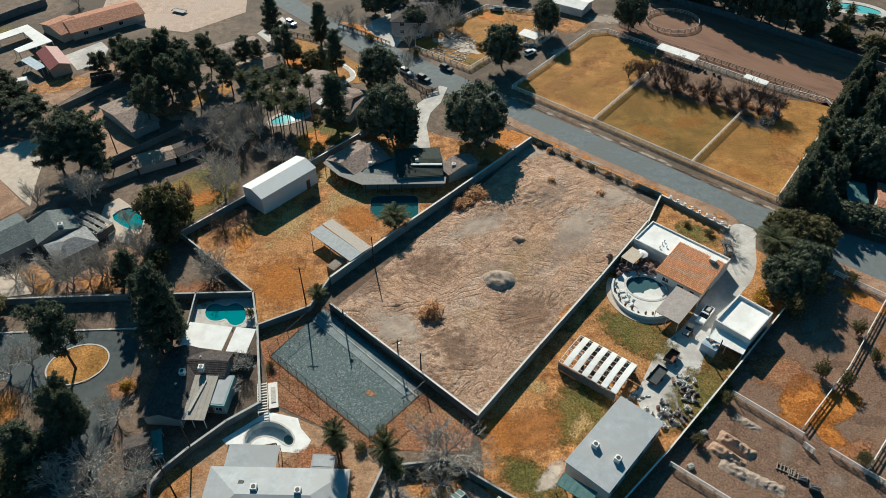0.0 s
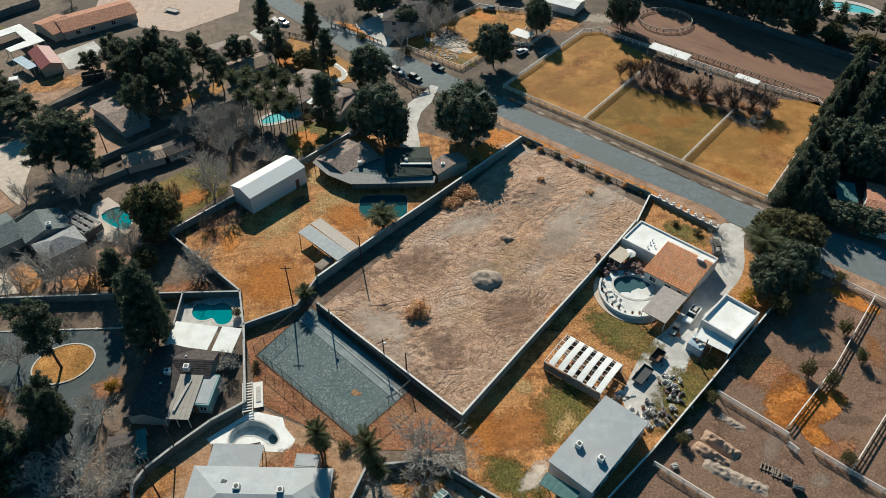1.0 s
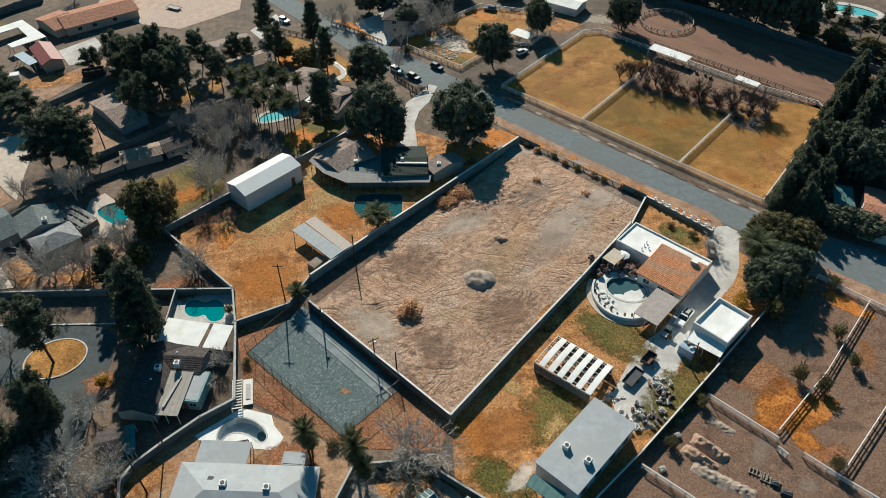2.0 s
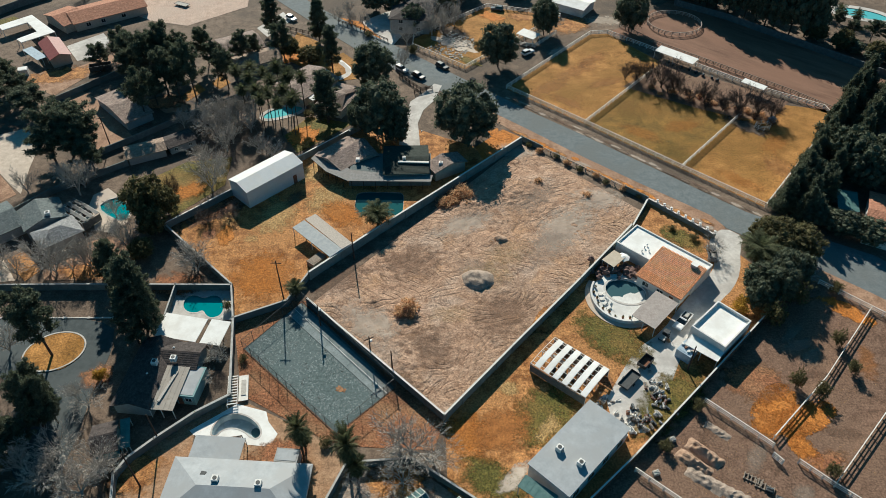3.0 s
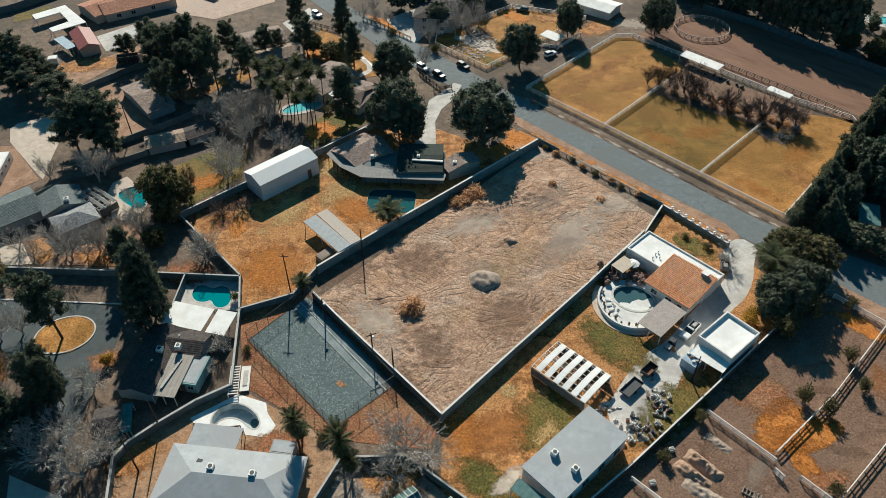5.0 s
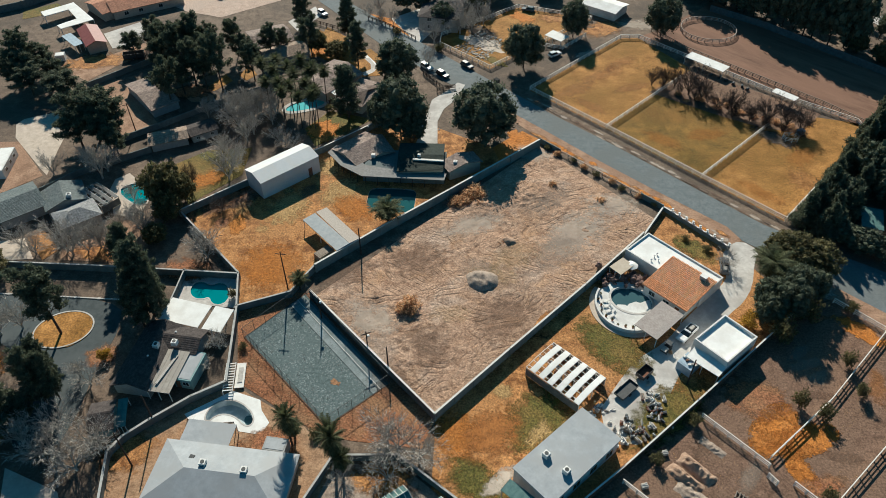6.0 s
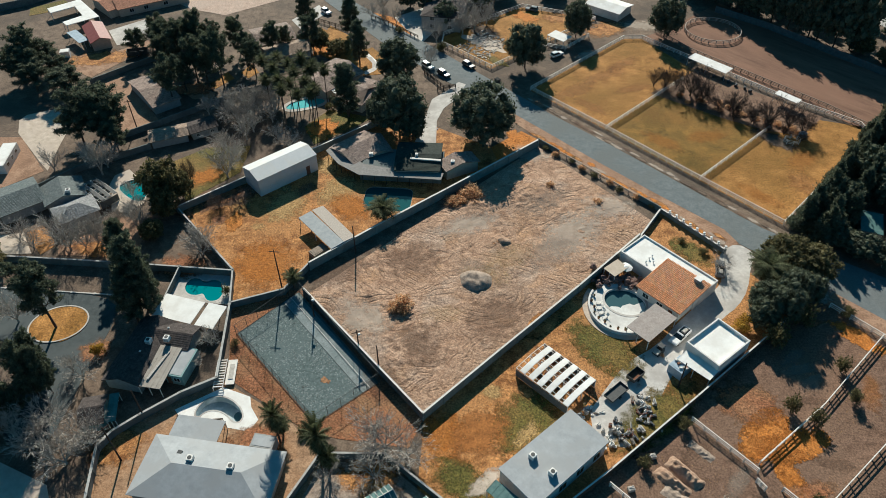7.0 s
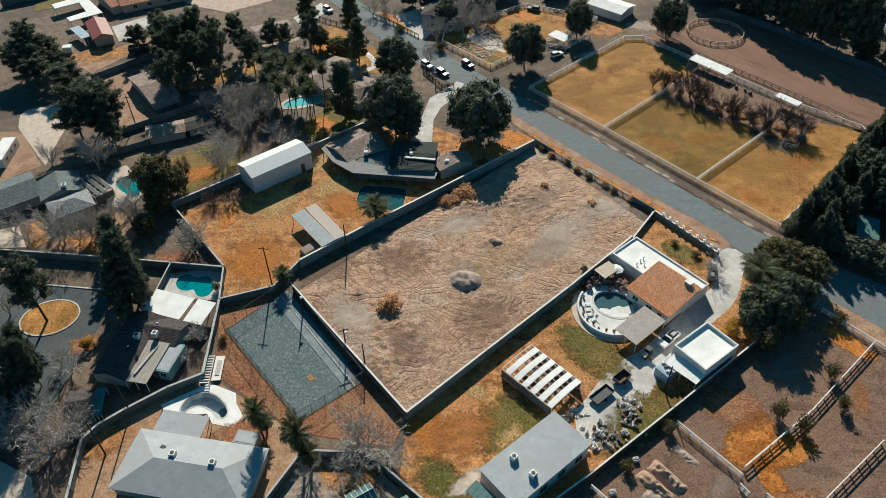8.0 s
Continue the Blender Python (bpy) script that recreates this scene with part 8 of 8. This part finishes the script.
def car(name, x, y, rz, paint, label, kind="suv", L=4.8, W=1.9):
    t = thing(name, x, y, rz, label, "car", "parked cars")
    h = L / 2
    bm = bmesh.new()
    loft(bm, [slab(0, -h * 0.97, h * 0.95, 0.35, W * 0.46), slab(0, -h, h, 0.55, W * 0.5), slab(0, -h, h * 0.99, 0.85, W * 0.5), slab(0, -h * 0.98, h * 0.9, 1.02, W * 0.46)])
    bmesh.ops.bevel(bm, geom=bm.edges[:], offset=0.04, segments=1, affect='EDGES')
    part("body", bm, paint, t)
    c0, c1 = (-h * 0.92, h * 0.38) if kind == "suv" else (-h * 0.10, h * 0.42)
    bm = bmesh.new()
    loft(bm, [slab(0, c0, c1, 1.0, W * 0.45), slab(0, c0 + 0.25, c1 - 0.75, 1.62, W * 0.36)])
    cab = part("cabin", bm, GLASS, t, "dark tinted windows")
    bm = bmesh.new()
    loft(bm, [slab(0, c0 + 0.2, c1 - 0.72, 1.61, W * 0.375), slab(0, c0 + 0.3, c1 - 0.85, 1.72, W * 0.33)])
    part("roof", bm, paint, cab)
    if kind == "pickup":
        for a in ((-h * 0.98, -W * 0.48, -h * 0.12, -W * 0.40), (-h * 0.98, W * 0.40, -h * 0.12, W * 0.48), (-h * 0.98, -W * 0.40, -h * 0.93, W * 0.40)):
            part("bed_side", boxbm(a[0], a[1], 1.02, a[2], a[3], 1.32, bevel=0.02), paint, t)
        part("bed_floor", boxbm(-h * 0.93, -W * 0.40, 1.021, -h * 0.12, W * 0.40, 1.05), DARKMETAL, t)
        part("cargo", boxbm(-h * 0.8, -0.4, 1.051, -h * 0.3, 0.4, 1.45, bevel=0.05), SCRAPA, t)
    for sx in (-0.62, 0.62):
        for sy in (-1, 1):
            wheel(t, sx * h, sy * W * 0.44, 0.36, 0.24)
    for sy in (-1, 1):
        part("headlight", boxbm(h * 0.96, sy * W * 0.36 - 0.16, 0.68, h * 1.005, sy * W * 0.36 + 0.16, 0.84, bevel=0.02), STUCCO, t)
        part("tail_light", boxbm(-h * 1.005, sy * W * 0.38 - 0.1, 0.7, -h * 0.97, sy * W * 0.38 + 0.1, 0.9, bevel=0.02), RUST, t)
        part("mirror", boxbm(c1 - 0.35, sy * W * 0.52 - 0.08, 1.0, c1 - 0.2, sy * W * 0.52 + 0.08, 1.16, bevel=0.02), paint, t)


ROADDIR = -43
car("suv", -12.0, 204.5, ROADDIR, CARWHITE, "white-roofed dark utility vehicle parked at the road edge")
car("suv", -6.4, 200.3, ROADDIR, CARBLACK, "black utility vehicle parked at the road edge")
car("suv", 0.7, 206.6, ROADDIR, CARBLACK, "black utility vehicle parked by the paddock")
car("pickup_truck", 54.9, 101.4, 230, CARWHITE, "white pickup truck with loaded bed on the drive", "pickup", 5.5, 2.0)
car("pickup_truck", 65.9, 122.4, 82, CARGREY, "grey pickup truck parked on the drive", "pickup", 5.4, 2.0)
car("suv", -53.7, 238.8, ROADDIR, CARWHITE, "white car parked beside the road", "suv", 4.6)
car("suv", 18.9, 249.1, 170, CARGREY, "grey car parked by the small paddock", "suv", 4.6)
car("suv", 28.3, 216.9, 40, CARWHITE, "white car in the shade by the paddock", "suv", 4.6)


def trailer(x, y, rz, w, l, h, mat, label, bed=None):
    t = thing("utility_trailer", x, y, rz, label, "trailer", "trailers")
    part("bed", boxbm(-l / 2, -w / 2, 0.5, l / 2, w / 2, 0.62, bevel=0.02), bed or mat, t)
    for a in ((-l / 2, -w / 2, l / 2, -w / 2 + 0.06), (-l / 2, w / 2 - 0.06, l / 2, w / 2), (-l / 2, -w / 2 + 0.06, -l / 2 + 0.06, w / 2 - 0.06), (l / 2 - 0.06, -w / 2 + 0.06, l / 2, w / 2 - 0.06)):
        part("side", boxbm(a[0], a[1], 0.621, a[2], a[3], 0.62 + h), mat, t)
    bm = bmesh.new()
    tube(bm, (l / 2, 0, 0.52), (l / 2 + 1.2, 0, 0.45), 0.05, 0.05, 6)
    part("hitch", bm, DARKMETAL, t)
    for sy in (-1, 1):
        wheel(t, -0.2, sy * (w / 2 + 0.14), 0.33, 0.2)
        part("jockey_leg", boxbm(l / 2 - 0.2, sy * 0.3 - 0.04, 0, l / 2 - 0.1, sy * 0.3 + 0.04, 0.5), DARKMETAL, t)


trailer(45.3, 90.3, 48, 1.9, 3.2, 0.8, DARKMETAL, "dark high sided trailer with a rusty bed on the drive", RUST)
trailer(41.5, 85.9, 48, 2.2, 4.8, 0.35, DARKMETAL, "black flat trailer on the drive")
trailer(-95.8, 249.0, -25, 2.3, 5.5, 0.1, SCRAPA, "pale flatbed trailer on the wide dirt yard")
# This dark trailer is added where only tree shadow lies by the wall.
trailer(-107.3, 201.6, 20, 2.4, 6.5, 1.4, DARKMETAL, "added dark trailer in place of tree shadow beside the wall")


def cart(x, y, rz):
    t = thing("utility_cart", x, y, rz, "small utility cart with pale load bed", "cart")
    part("body", boxbm(-1.3, -0.65, 0.35, 1.3, 0.65, 0.75, bevel=0.06), DARKMETAL, t)
    part("load_bed", boxbm(-1.35, -0.6, 0.751, 0.0, 0.6, 1.0, bevel=0.04), SCRAPA, t)
    part("seat", boxbm(0.15, -0.55, 0.751, 0.6, 0.55, 1.05, bevel=0.05), RUBBER, t)
    part("canopy", boxbm(0.0, -0.65, 1.8, 1.2, 0.65, 1.86, bevel=0.02), DARKMETAL, t)
    for sx in (0.05, 1.1):
        for sy in (-0.6, 0.6):
            part("roll_bar", boxbm(sx, sy - 0.03, 0.75, sx + 0.06, sy + 0.03, 1.8), DARKMETAL, t)
    for sx in (-0.85, 0.85):
        for sy in (-1, 1):
            wheel(t, sx, sy * 0.65, 0.3, 0.22)


cart(50.3, 97.1, 50)

# ---------------------------------------------------------------- yard things
def scrap(x, y, rz, w, d, h, mat, label):
    t = thing("scrap_item", x, y, rz, label, "scrap", "stored scrap")
    part("base", boxbm(-w / 2, -d / 2, 0, w / 2, d / 2, h, bevel=min(w, d, h) * 0.12), mat, t)
    bm = bmesh.new()
    tube(bm, (-w * 0.4, 0, h), (w * 0.4, d * 0.2, h + 0.25), 0.06, 0.06, 6)
    part("bar", bm, GALV, t)


rs = random.Random(77)
for cx, cy, sx, sy, n in ((42.1, 77.8, 2.0, 1.0, 44), (46.3, 83.4, 0.9, 1.9, 40), (36.1, 81.4, 1.0, 0.9, 16), (39.5, 75.0, 0.7, 0.9, 10)):
    for k in range(n):
        mt, lb = rs.choice(((SCRAPA, "pale stored household scrap"), (WHITERAIL, "white plastic tub"), (STRAW, "yellowed plywood board"), (SCRAPA, "pale folded sheeting"), (WOOD, "weathered wooden scrap piece"), (RUST, "rusty metal scrap piece"), (DARKMETAL, "dark metal machine part"), (WHITERAIL, "white appliance stored outdoors"), (RUST, "brown rusty storage drum")))
        scrap(cx + rs.gauss(0, sx), cy + rs.gauss(0, sy), rs.uniform(0, 180), rs.uniform(0.3, 1.5), rs.uniform(0.2, 0.75), rs.uniform(0.15, 0.8), mt, lb + " beside the drive")
for k in range(12):
    t = thing("stored_crate", 53.9 + rs.uniform(-1.1, 1.1), 92.9 + rs.uniform(-1.2, 1.2), rs.uniform(0, 180), "small crate kept on the tool shed roof", "crate", "shed roof clutter", z=2.25)
    part("box", boxbm(-0.28, -0.2, 0, 0.28, 0.2, rs.uniform(0.15, 0.4), bevel=0.02), rs.choice((RUST, STRAW, WHITERAIL, SCRAPA, TERRA)), t)
for cx, cy, sx, sy, n in ((43.4, 115.9, 2.6, 1.1, 34), (40.2, 116.6, 1.0, 1.2, 12), (47.6, 114.6, 0.9, 0.8, 10)):
    for k in range(n):
        s = rs.uniform(0.6, 1.7)
        t = thing("garden_boulder", cx + rs.gauss(0, sx), cy + rs.gauss(0, sy), rs.uniform(0, 180), "reddish rock of the poolside waterfall", "rock", "waterfall rocks", z=0.42)
        bm = bmesh.new()
        bmesh.ops.create_icosphere(bm, subdivisions=2, radius=s * 0.6)
        for v in bm.verts:
            v.co *= 0.8 + 0.5 * noise.noise(v.co * 1.7 + Vector((k, cx, 0)))
            v.co.z = v.co.z * 0.9 + s * 0.3
        part("rock", bm, BOULDER, t)


def umbrella(x, y, h=2.4, r=1.5):
    t = thing("garden_umbrella", x, y, 0, "white garden umbrella by the pool", "umbrella")
    bm = bmesh.new()
    tube(bm, (0, 0, 0), (0, 0, h), 0.03, 0.03, 6)
    part("pole", bm, GALV, t)
    bm = bmesh.new()
    top = bm.verts.new((0, 0, h + 0.35))
    ring = [bm.verts.new((r * math.cos(k * math.pi / 4), r * math.sin(k * math.pi / 4), h - 0.1)) for k in range(8)]
    for k in range(8):
        bm.faces.new((ring[k], ring[(k + 1) % 8], top))
    part("canopy", bm, WHITEROOF, t)


umbrella(44.8, 118.7)
canopy("shade_roof", 42.6, 118.0, -45.0, 3.3, 4.4, 2.4, SAIL, "beige shade roof beside the pool", seams=False)


def urn(x, y, z):
    t = thing("wall_urn", x, y, 0, "white urn on a front wall pillar", "urn", "wall urns", z=z)
    bm = bmesh.new()
    for (r0, z0), (r1, z1) in zip(((0.16, 0), (0.10, 0.12), (0.30, 0.35), (0.34, 0.55)), ((0.10, 0.12), (0.30, 0.35), (0.34, 0.55), (0.25, 0.62))):
        tube(bm, (0, 0, z0), (0, 0, z1), r0, r1, 10)
    part("bowl", bm, WHITEROOF, t)


def pillar(x, y, h, rz):
    t = thing("wall_pillar", x, y, rz, "pale block pillar of the front wall", "pillar", "wall pillars")
    part("shaft", boxbm(-0.28, -0.28, -0.1, 0.28, 0.28, h, bevel=0.02), BLOCK, t)
    part("cap", boxbm(-0.34, -0.34, h + 0.001, 0.34, 0.34, h + 0.1, bevel=0.02), WALLCAP, t)
    urn(x, y, h + 0.1)


for k in range(9):
    p = lerp((56.4, 139.8), (67.8, 128.6), k / 8)
    pillar(p[0], p[1], 1.35, -43)


def dumpster(x, y, rz):
    t = thing("waste_bin", x, y, rz, "dark lidded waste bin at the roadside", "bin")
    part("tub", boxbm(-0.8, -0.6, 0.05, 0.8, 0.6, 1.2, bevel=0.06), DARKMETAL, t)
    part("lid", boxbm(-0.84, -0.64, 1.201, 0.84, 0.64, 1.3, bevel=0.03), RUBBER, t)
    for sx in (-0.7, 0.7):
        part("skid", boxbm(sx - 0.05, -0.55, 0, sx + 0.05, 0.55, 0.049), DARKMETAL, t)


dumpster(10.5, 198.1, -43)


def slat_frame(x, y, rz, w, d, h, n=11):
    t = thing("slatted_trellis", x, y, rz, "white slatted garden trellis on low posts", "trellis")
    for k in range(n):
        v = -d / 2 + d * (k + 0.5) / n
        part("slat", boxbm(-w / 2, v - 0.12, h, w / 2, v + 0.10, h + 0.06), WHITERAIL, t)
    for s in (-1, 1):
        part("rail", boxbm(s * w / 2 - 0.06, -d / 2, h - 0.12, s * w / 2 + 0.06, d / 2, h - 0.001), WHITERAIL, t)
        for v in (-1, 1):
            part("post", boxbm(s * w / 2 - 0.06, v * (d / 2 - 0.1) - 0.06, -0.1, s * w / 2 + 0.06, v * (d / 2 - 0.1) + 0.06, h - 0.12), WHITERAIL, t)


slat_frame(-34.6, 80.4, 12, 1.8, 7.0, 1.2, 11)


def bench(x, y, rz):
    t = thing("garden_lounger", x, y, rz, "white sun lounger beside the trellis", "lounger")
    part("seat", boxbm(-0.9, -3.0, 0.4, 0.9, 3.0, 0.5, bevel=0.02), WHITERAIL, t)
    for k in (-2.6, 0, 2.6):
        for sx in (-0.75, 0.75):
            part("leg", boxbm(sx - 0.05, k - 0.05, 0, sx + 0.05, k + 0.05, 0.4), WHITERAIL, t)
    part("back", boxbm(-0.4, -1.8, 0.501, 0.5, 1.8, 0.62, bevel=0.02), SCRAPA, t)


bench(-32.9, 81.5, 12)


def log_pile(x, y, rz, n, label):
    t = thing("timber_sledge", x, y, rz, label, "timber", "yard timber")
    for s in (-1, 1):
        bm = bmesh.new()
        tube(bm, (-1.6, s * 0.5, 0.14), (1.6, s * 0.5, 0.14), 0.14, 0.12, 7)
        part("runner", bm, WOOD, t)
    for k in range(n):
        part("crosspiece", boxbm(-1.5 + 3.0 * k / max(1, n - 1) - 0.1, -0.75, 0.27, -1.5 + 3.0 * k / max(1, n - 1) + 0.1, 0.75, 0.38, bevel=0.02), WOOD, t)


log_pile(59.8, 65.8, -28, 6, "timber ladder frame lying in the dirt yard")
log_pile(61.4, 64.4, -28, 5, "timber ladder frame lying in the dirt yard")
scrap(63.3, 61.9, -25, 1.8, 1.0, 0.9, DARKMETAL, "dark metal feed trough in the dirt yard")
scrap(62.0, 63.8, -25, 1.2, 1.0, 0.6, DARKMETAL, "dark metal box in the dirt yard")
scrap(43.2, 66.3, 20, 1.2, 0.9, 0.7, SCRAPA, "pale broken tub beside the corral wall")
scrap(47.3, 73.1, 20, 1.2, 0.9, 0.7, SCRAPA, "pale broken tub beside the corral wall")
rail_fence("metal_gate", [(64.5, 70.5), (65.7, 69.0)], 1.4, 4, 1.2, label="tubular gate across the corral opening")


def spoil_ridge(x, y, rz, l, w, h, seed, mat=None, label="long heap of loose tan earth", z=0.02):
    """A long heap of loose tan earth."""
    bm = bmesh.new()
    n, m = 28, 12
    g = []
    for i in range(n + 1):
        row = []
        for j in range(m + 1):
            u, v = i / n * 2 - 1, j / m * 2 - 1
            zz = h * max(0, 1 - u * u) ** 0.7 * max(0, 1 - abs(v) ** 1.5) * (0.8 + 0.5 * noise.noise((u * 4, v * 2, seed))) - 0.01
            row.append(bm.verts.new((u * l / 2 + 0.3 * noise.noise((u * 3, v, seed + 3)), v * w / 2 * (1 + 0.25 * noise.noise((u * 4, seed, 1))), zz)))
        g.append(row)
    for i in range(n):
        for j in range(m):
            bm.faces.new((g[i][j], g[i + 1][j], g[i + 1][j + 1], g[i][j + 1]))
    ob = link_mesh("earth_mound", bm, mat or SPOIL)
    ob.matrix_basis = pose(x, y, z, 0, 0, rz)
    tagged(ob, label, "heap", "earth heaps")


def soil_heap(x, y, rx, ry, h, seed, mat, label):
    """A rounded heap with an uneven rim, settled on the lot's surface."""
    bm = bmesh.new()
    rings = []
    for i in range(1, 11):
        u = i / 10
        ring = []
        for k in range(36):
            a = k * math.pi / 18
            q = u * (1 + 0.22 * noise.noise((math.cos(a) * 1.5, math.sin(a) * 1.5, seed)))
            px, py = rx * q * math.cos(a), ry * q * math.sin(a)
            top = h * (1 - u ** 4.5) * (0.85 + 0.35 * noise.noise((px * 0.9, py * 0.9, seed))) + 0.12 * (1 - u) * noise.noise((px * 3, py * 3, seed))
            ring.append(bm.verts.new((px, py, lot_level(x + px, y + py) + top - (0.06 if i == 10 else 0))))
        rings.append(ring)
    bm.faces.new(rings[0])
    for ra, rb in zip(rings[:-1], rings[1:]):
        for k in range(36):
            bm.faces.new((ra[k], rb[k], rb[(k + 1) % 36], ra[(k + 1) % 36]))
    ob = link_mesh("earth_mound", bm, mat)
    ob.matrix_basis = pose(x, y, 0)
    for p in ob.data.polygons:
        p.use_smooth = True
    tagged(ob, label, "heap", "earth heaps")


spoil_ridge(52.6, 70.6, -44, 7.0, 2.8, 1.7, 1)
spoil_ridge(50.3, 68.7, -42, 6.6, 2.5, 1.4, 2)
spoil_ridge(51.6, 65.4, -38, 7.0, 2.8, 0.8, 3, GREYSOIL, "low grey heap of rubble and earth")
spoil_ridge(55.6, 63.0, -30, 6.0, 2.4, 0.6, 4, GREYSOIL, "low grey heap of rubble and earth")
spoil_ridge(56.0, 75.4, -40, 5.0, 1.8, 0.5, 5, GREYSOIL, "low grey heap of rubble and earth")


def horse_pen(x, y):
    t = thing("feed_pen", x, y, 0, "small white railed feeding pen under the trees", "pen")
    for k in range(8):
        a, b = radians(k * 45), radians(k * 45 + 45)
        bm = bmesh.new()
        for z in (0.5, 0.95, 1.35):
            tube(bm, (2.2 * math.cos(a), 1.6 * math.sin(a), z), (2.2 * math.cos(b), 1.6 * math.sin(b), z), 0.05, 0.05, 5)
        part("rail", bm, WHITERAIL, t)
        part("post", boxbm(2.2 * math.cos(a) - 0.06, 1.6 * math.sin(a) - 0.06, 0, 2.2 * math.cos(a) + 0.06, 1.6 * math.sin(a) + 0.06, 1.5), WHITERAIL, t)


horse_pen(92.7, 175.9)
scrap(96.1, 178.8, 20, 2.0, 1.4, 1.6, BLUESHEET, "blue-grey water tank beside the feeding pen")
for k in range(8):
    scrap(73 + 1.9 * k + rs.uniform(-0.5, 0.5), 212.5 - 1.6 * k + rs.uniform(-0.5, 0.5), rs.uniform(0, 90), 1.0, 0.7, 0.8, DARKMETAL, "dark feed bin below the loafing shed")
curb = thing("island_kerb", -73.4, 89.3, 20, "pale kerb ring round the drive island", "kerb")
bm = bmesh.new()
_o = oval(0, 0, 6.1, 5.1)
_i = oval(0, 0, 5.8, 4.8)
_vo = [[bm.verts.new((x, y, z)) for x, y in r] for r, z in ((_o, 0.0), (_o, 0.18), (_i, 0.18), (_i, 0.0))]
for a, b in zip(_vo[:-1], _vo[1:]):
    for k in range(40):
        bm.faces.new((a[k], a[(k + 1) % 40], b[(k + 1) % 40], b[k]))
part("kerb_ring", bm, CONCRETE, curb)
wall("kerb_line", [(-99.6, 97.2), (-85.7, 97.8), (-64.8, 98.6)], 0.18, 0.3, CONCRETE, None, "pale kerb along the drive", "kerb")
patch("garden_path", [(-33.3, 209.4), (-31.1, 209.0), (-28.3, 204.6), (-28.0, 201.1), (-30.1, 199.1), (-31.8, 199.8), (-29.5, 202.2), (-30.2, 205.4)], CONCRETE, 0.06, "curving pale concrete garden path", "path")
patch("side_street", [(-29.0, 238.1), (-17.6, 249.3), (-12.8, 231.6), (-16.2, 221.4), (-20.2, 225.1)], CONCRETE, 0.045, "pale concrete drive apron", "driveway")
patch("front_drive", [(-64.5, 232.0), (-57.9, 245.0), (-53.8, 238.3), (-59.5, 225.7)], CONCRETE, 0.045, "pale concrete drive", "driveway")
rail_fence("wood_fence", [(-54.8, 231.9), (-43.4, 226.8), (-34.9, 218.8)], 1.3, 3, 2.4, DARKFENCE, "dark weathered rail fence by the road", "front fences")
rail_fence("wood_fence", [(-12.6, 201.0), (-5.4, 192.5), (-1.9, 193.5)], 1.3, 3, 2.0, DARKFENCE, "dark weathered rail fence by the drive", "front fences")
rail_fence("wood_fence", [(-7.1, 190.9), (-1.9, 193.5)], 1.3, 3, 2.0, DARKFENCE, "dark weathered rail fence by the drive", "front fences")
rail_fence("wood_fence", [(-36.8, 236.9), (-28.4, 231.7), (-18.2, 223.4)], 1.2, 2, 2.0, DARKFENCE, "dark rail fence along the verge", "front fences")
rail_fence("rail_fence", [(22.6, 223.2), (30.9, 221.1), (38.7, 231.3)], group="small paddock fences")
rail_fence("wood_fence", [(61.2, 237.5), (71.3, 224.9), (85.3, 213.1), (106.5, 195.2), (117.5, 183.9)], 1.3, 3, 2.5, WOOD, "weathered rail fence along the arena", "front fences")
soil_heap(12.2, 112.4, 3.6, 3.1, 1.1, 7, GREYSOIL, "round heap of dark grey soil on the lot")
soil_heap(-3.3, 103.2, 2.0, 1.6, 0.8, 9, SPOIL, "low heap of tan earth on the lot")
soil_heap(17.6, 125.9, 1.8, 1.1, 0.6, 10, SPOIL, "low heap of tan earth on the lot")
utility_pole(-20.7, 98.0, 6.5, False, 0, True)


def planter(x, y, z, mat):
    t = thing("planter_pot", x, y, 0, "small dark potted plant on the terrace", "planter", "terrace pots", z=z)
    bm = bmesh.new()
    tube(bm, (0, 0, 0), (0, 0, 0.45), 0.2, 0.28, 8)
    part("pot", bm, mat, t)
    rnd = random.Random(int(x * 10))
    bm = bmesh.new()
    for k in range(24):
        a, e = rnd.uniform(0, 6.28), rnd.uniform(0.3, 1.4)
        d = Vector((math.cos(a) * math.cos(e), math.sin(a) * math.cos(e), math.sin(e))) * rnd.uniform(0.3, 0.55)
        w = Vector((-math.sin(a), math.cos(a), 0)) * 0.08
        bm.faces.new([bm.verts.new(Vector((0, 0, 0.42)) + q) for q in (-w, w, d)])
    part("leaves", bm, OLIVE, t)


tcx, tcy = 43.7, 108.4
for k in range(13):
    a = radians(160 + 170 * k / 12)
    rr = 6.2 + 0.3 * math.sin(k * 2.3)
    planter(tcx + rr * math.cos(a), tcy + rr * 1.07 * math.sin(a), 0.44, RUST if k % 3 else GREYWALL)


def lounge_chair(x, y, rz, z):
    t = thing("deck_chair", x, y, rz, "white deck chair on the pool terrace", "chair", "deck chairs", z=z)
    part("seat", boxbm(-0.3, -0.5, 0.32, 0.3, 0.5, 0.38, bevel=0.01), WHITERAIL, t)
    bm = bmesh.new()
    box(bm, -0.3, 0.0, 0.0, 0.3, 0.06, 0.75, pose(0, 0.5, 0.36, -30))
    part("backrest", bm, WHITERAIL, t)
    for sx in (-0.26, 0.26):
        for sy in (-0.45, 0.45):
            part("leg", boxbm(sx - 0.03, sy - 0.03, 0, sx + 0.03, sy + 0.03, 0.32), GALV, t)


for k in range(4):
    a = radians(176 + 15 * k)
    lounge_chair(tcx + 5.4 * math.cos(a) + 0.4, tcy + 5.6 * math.sin(a), math.degrees(a) + 90, 0.44)
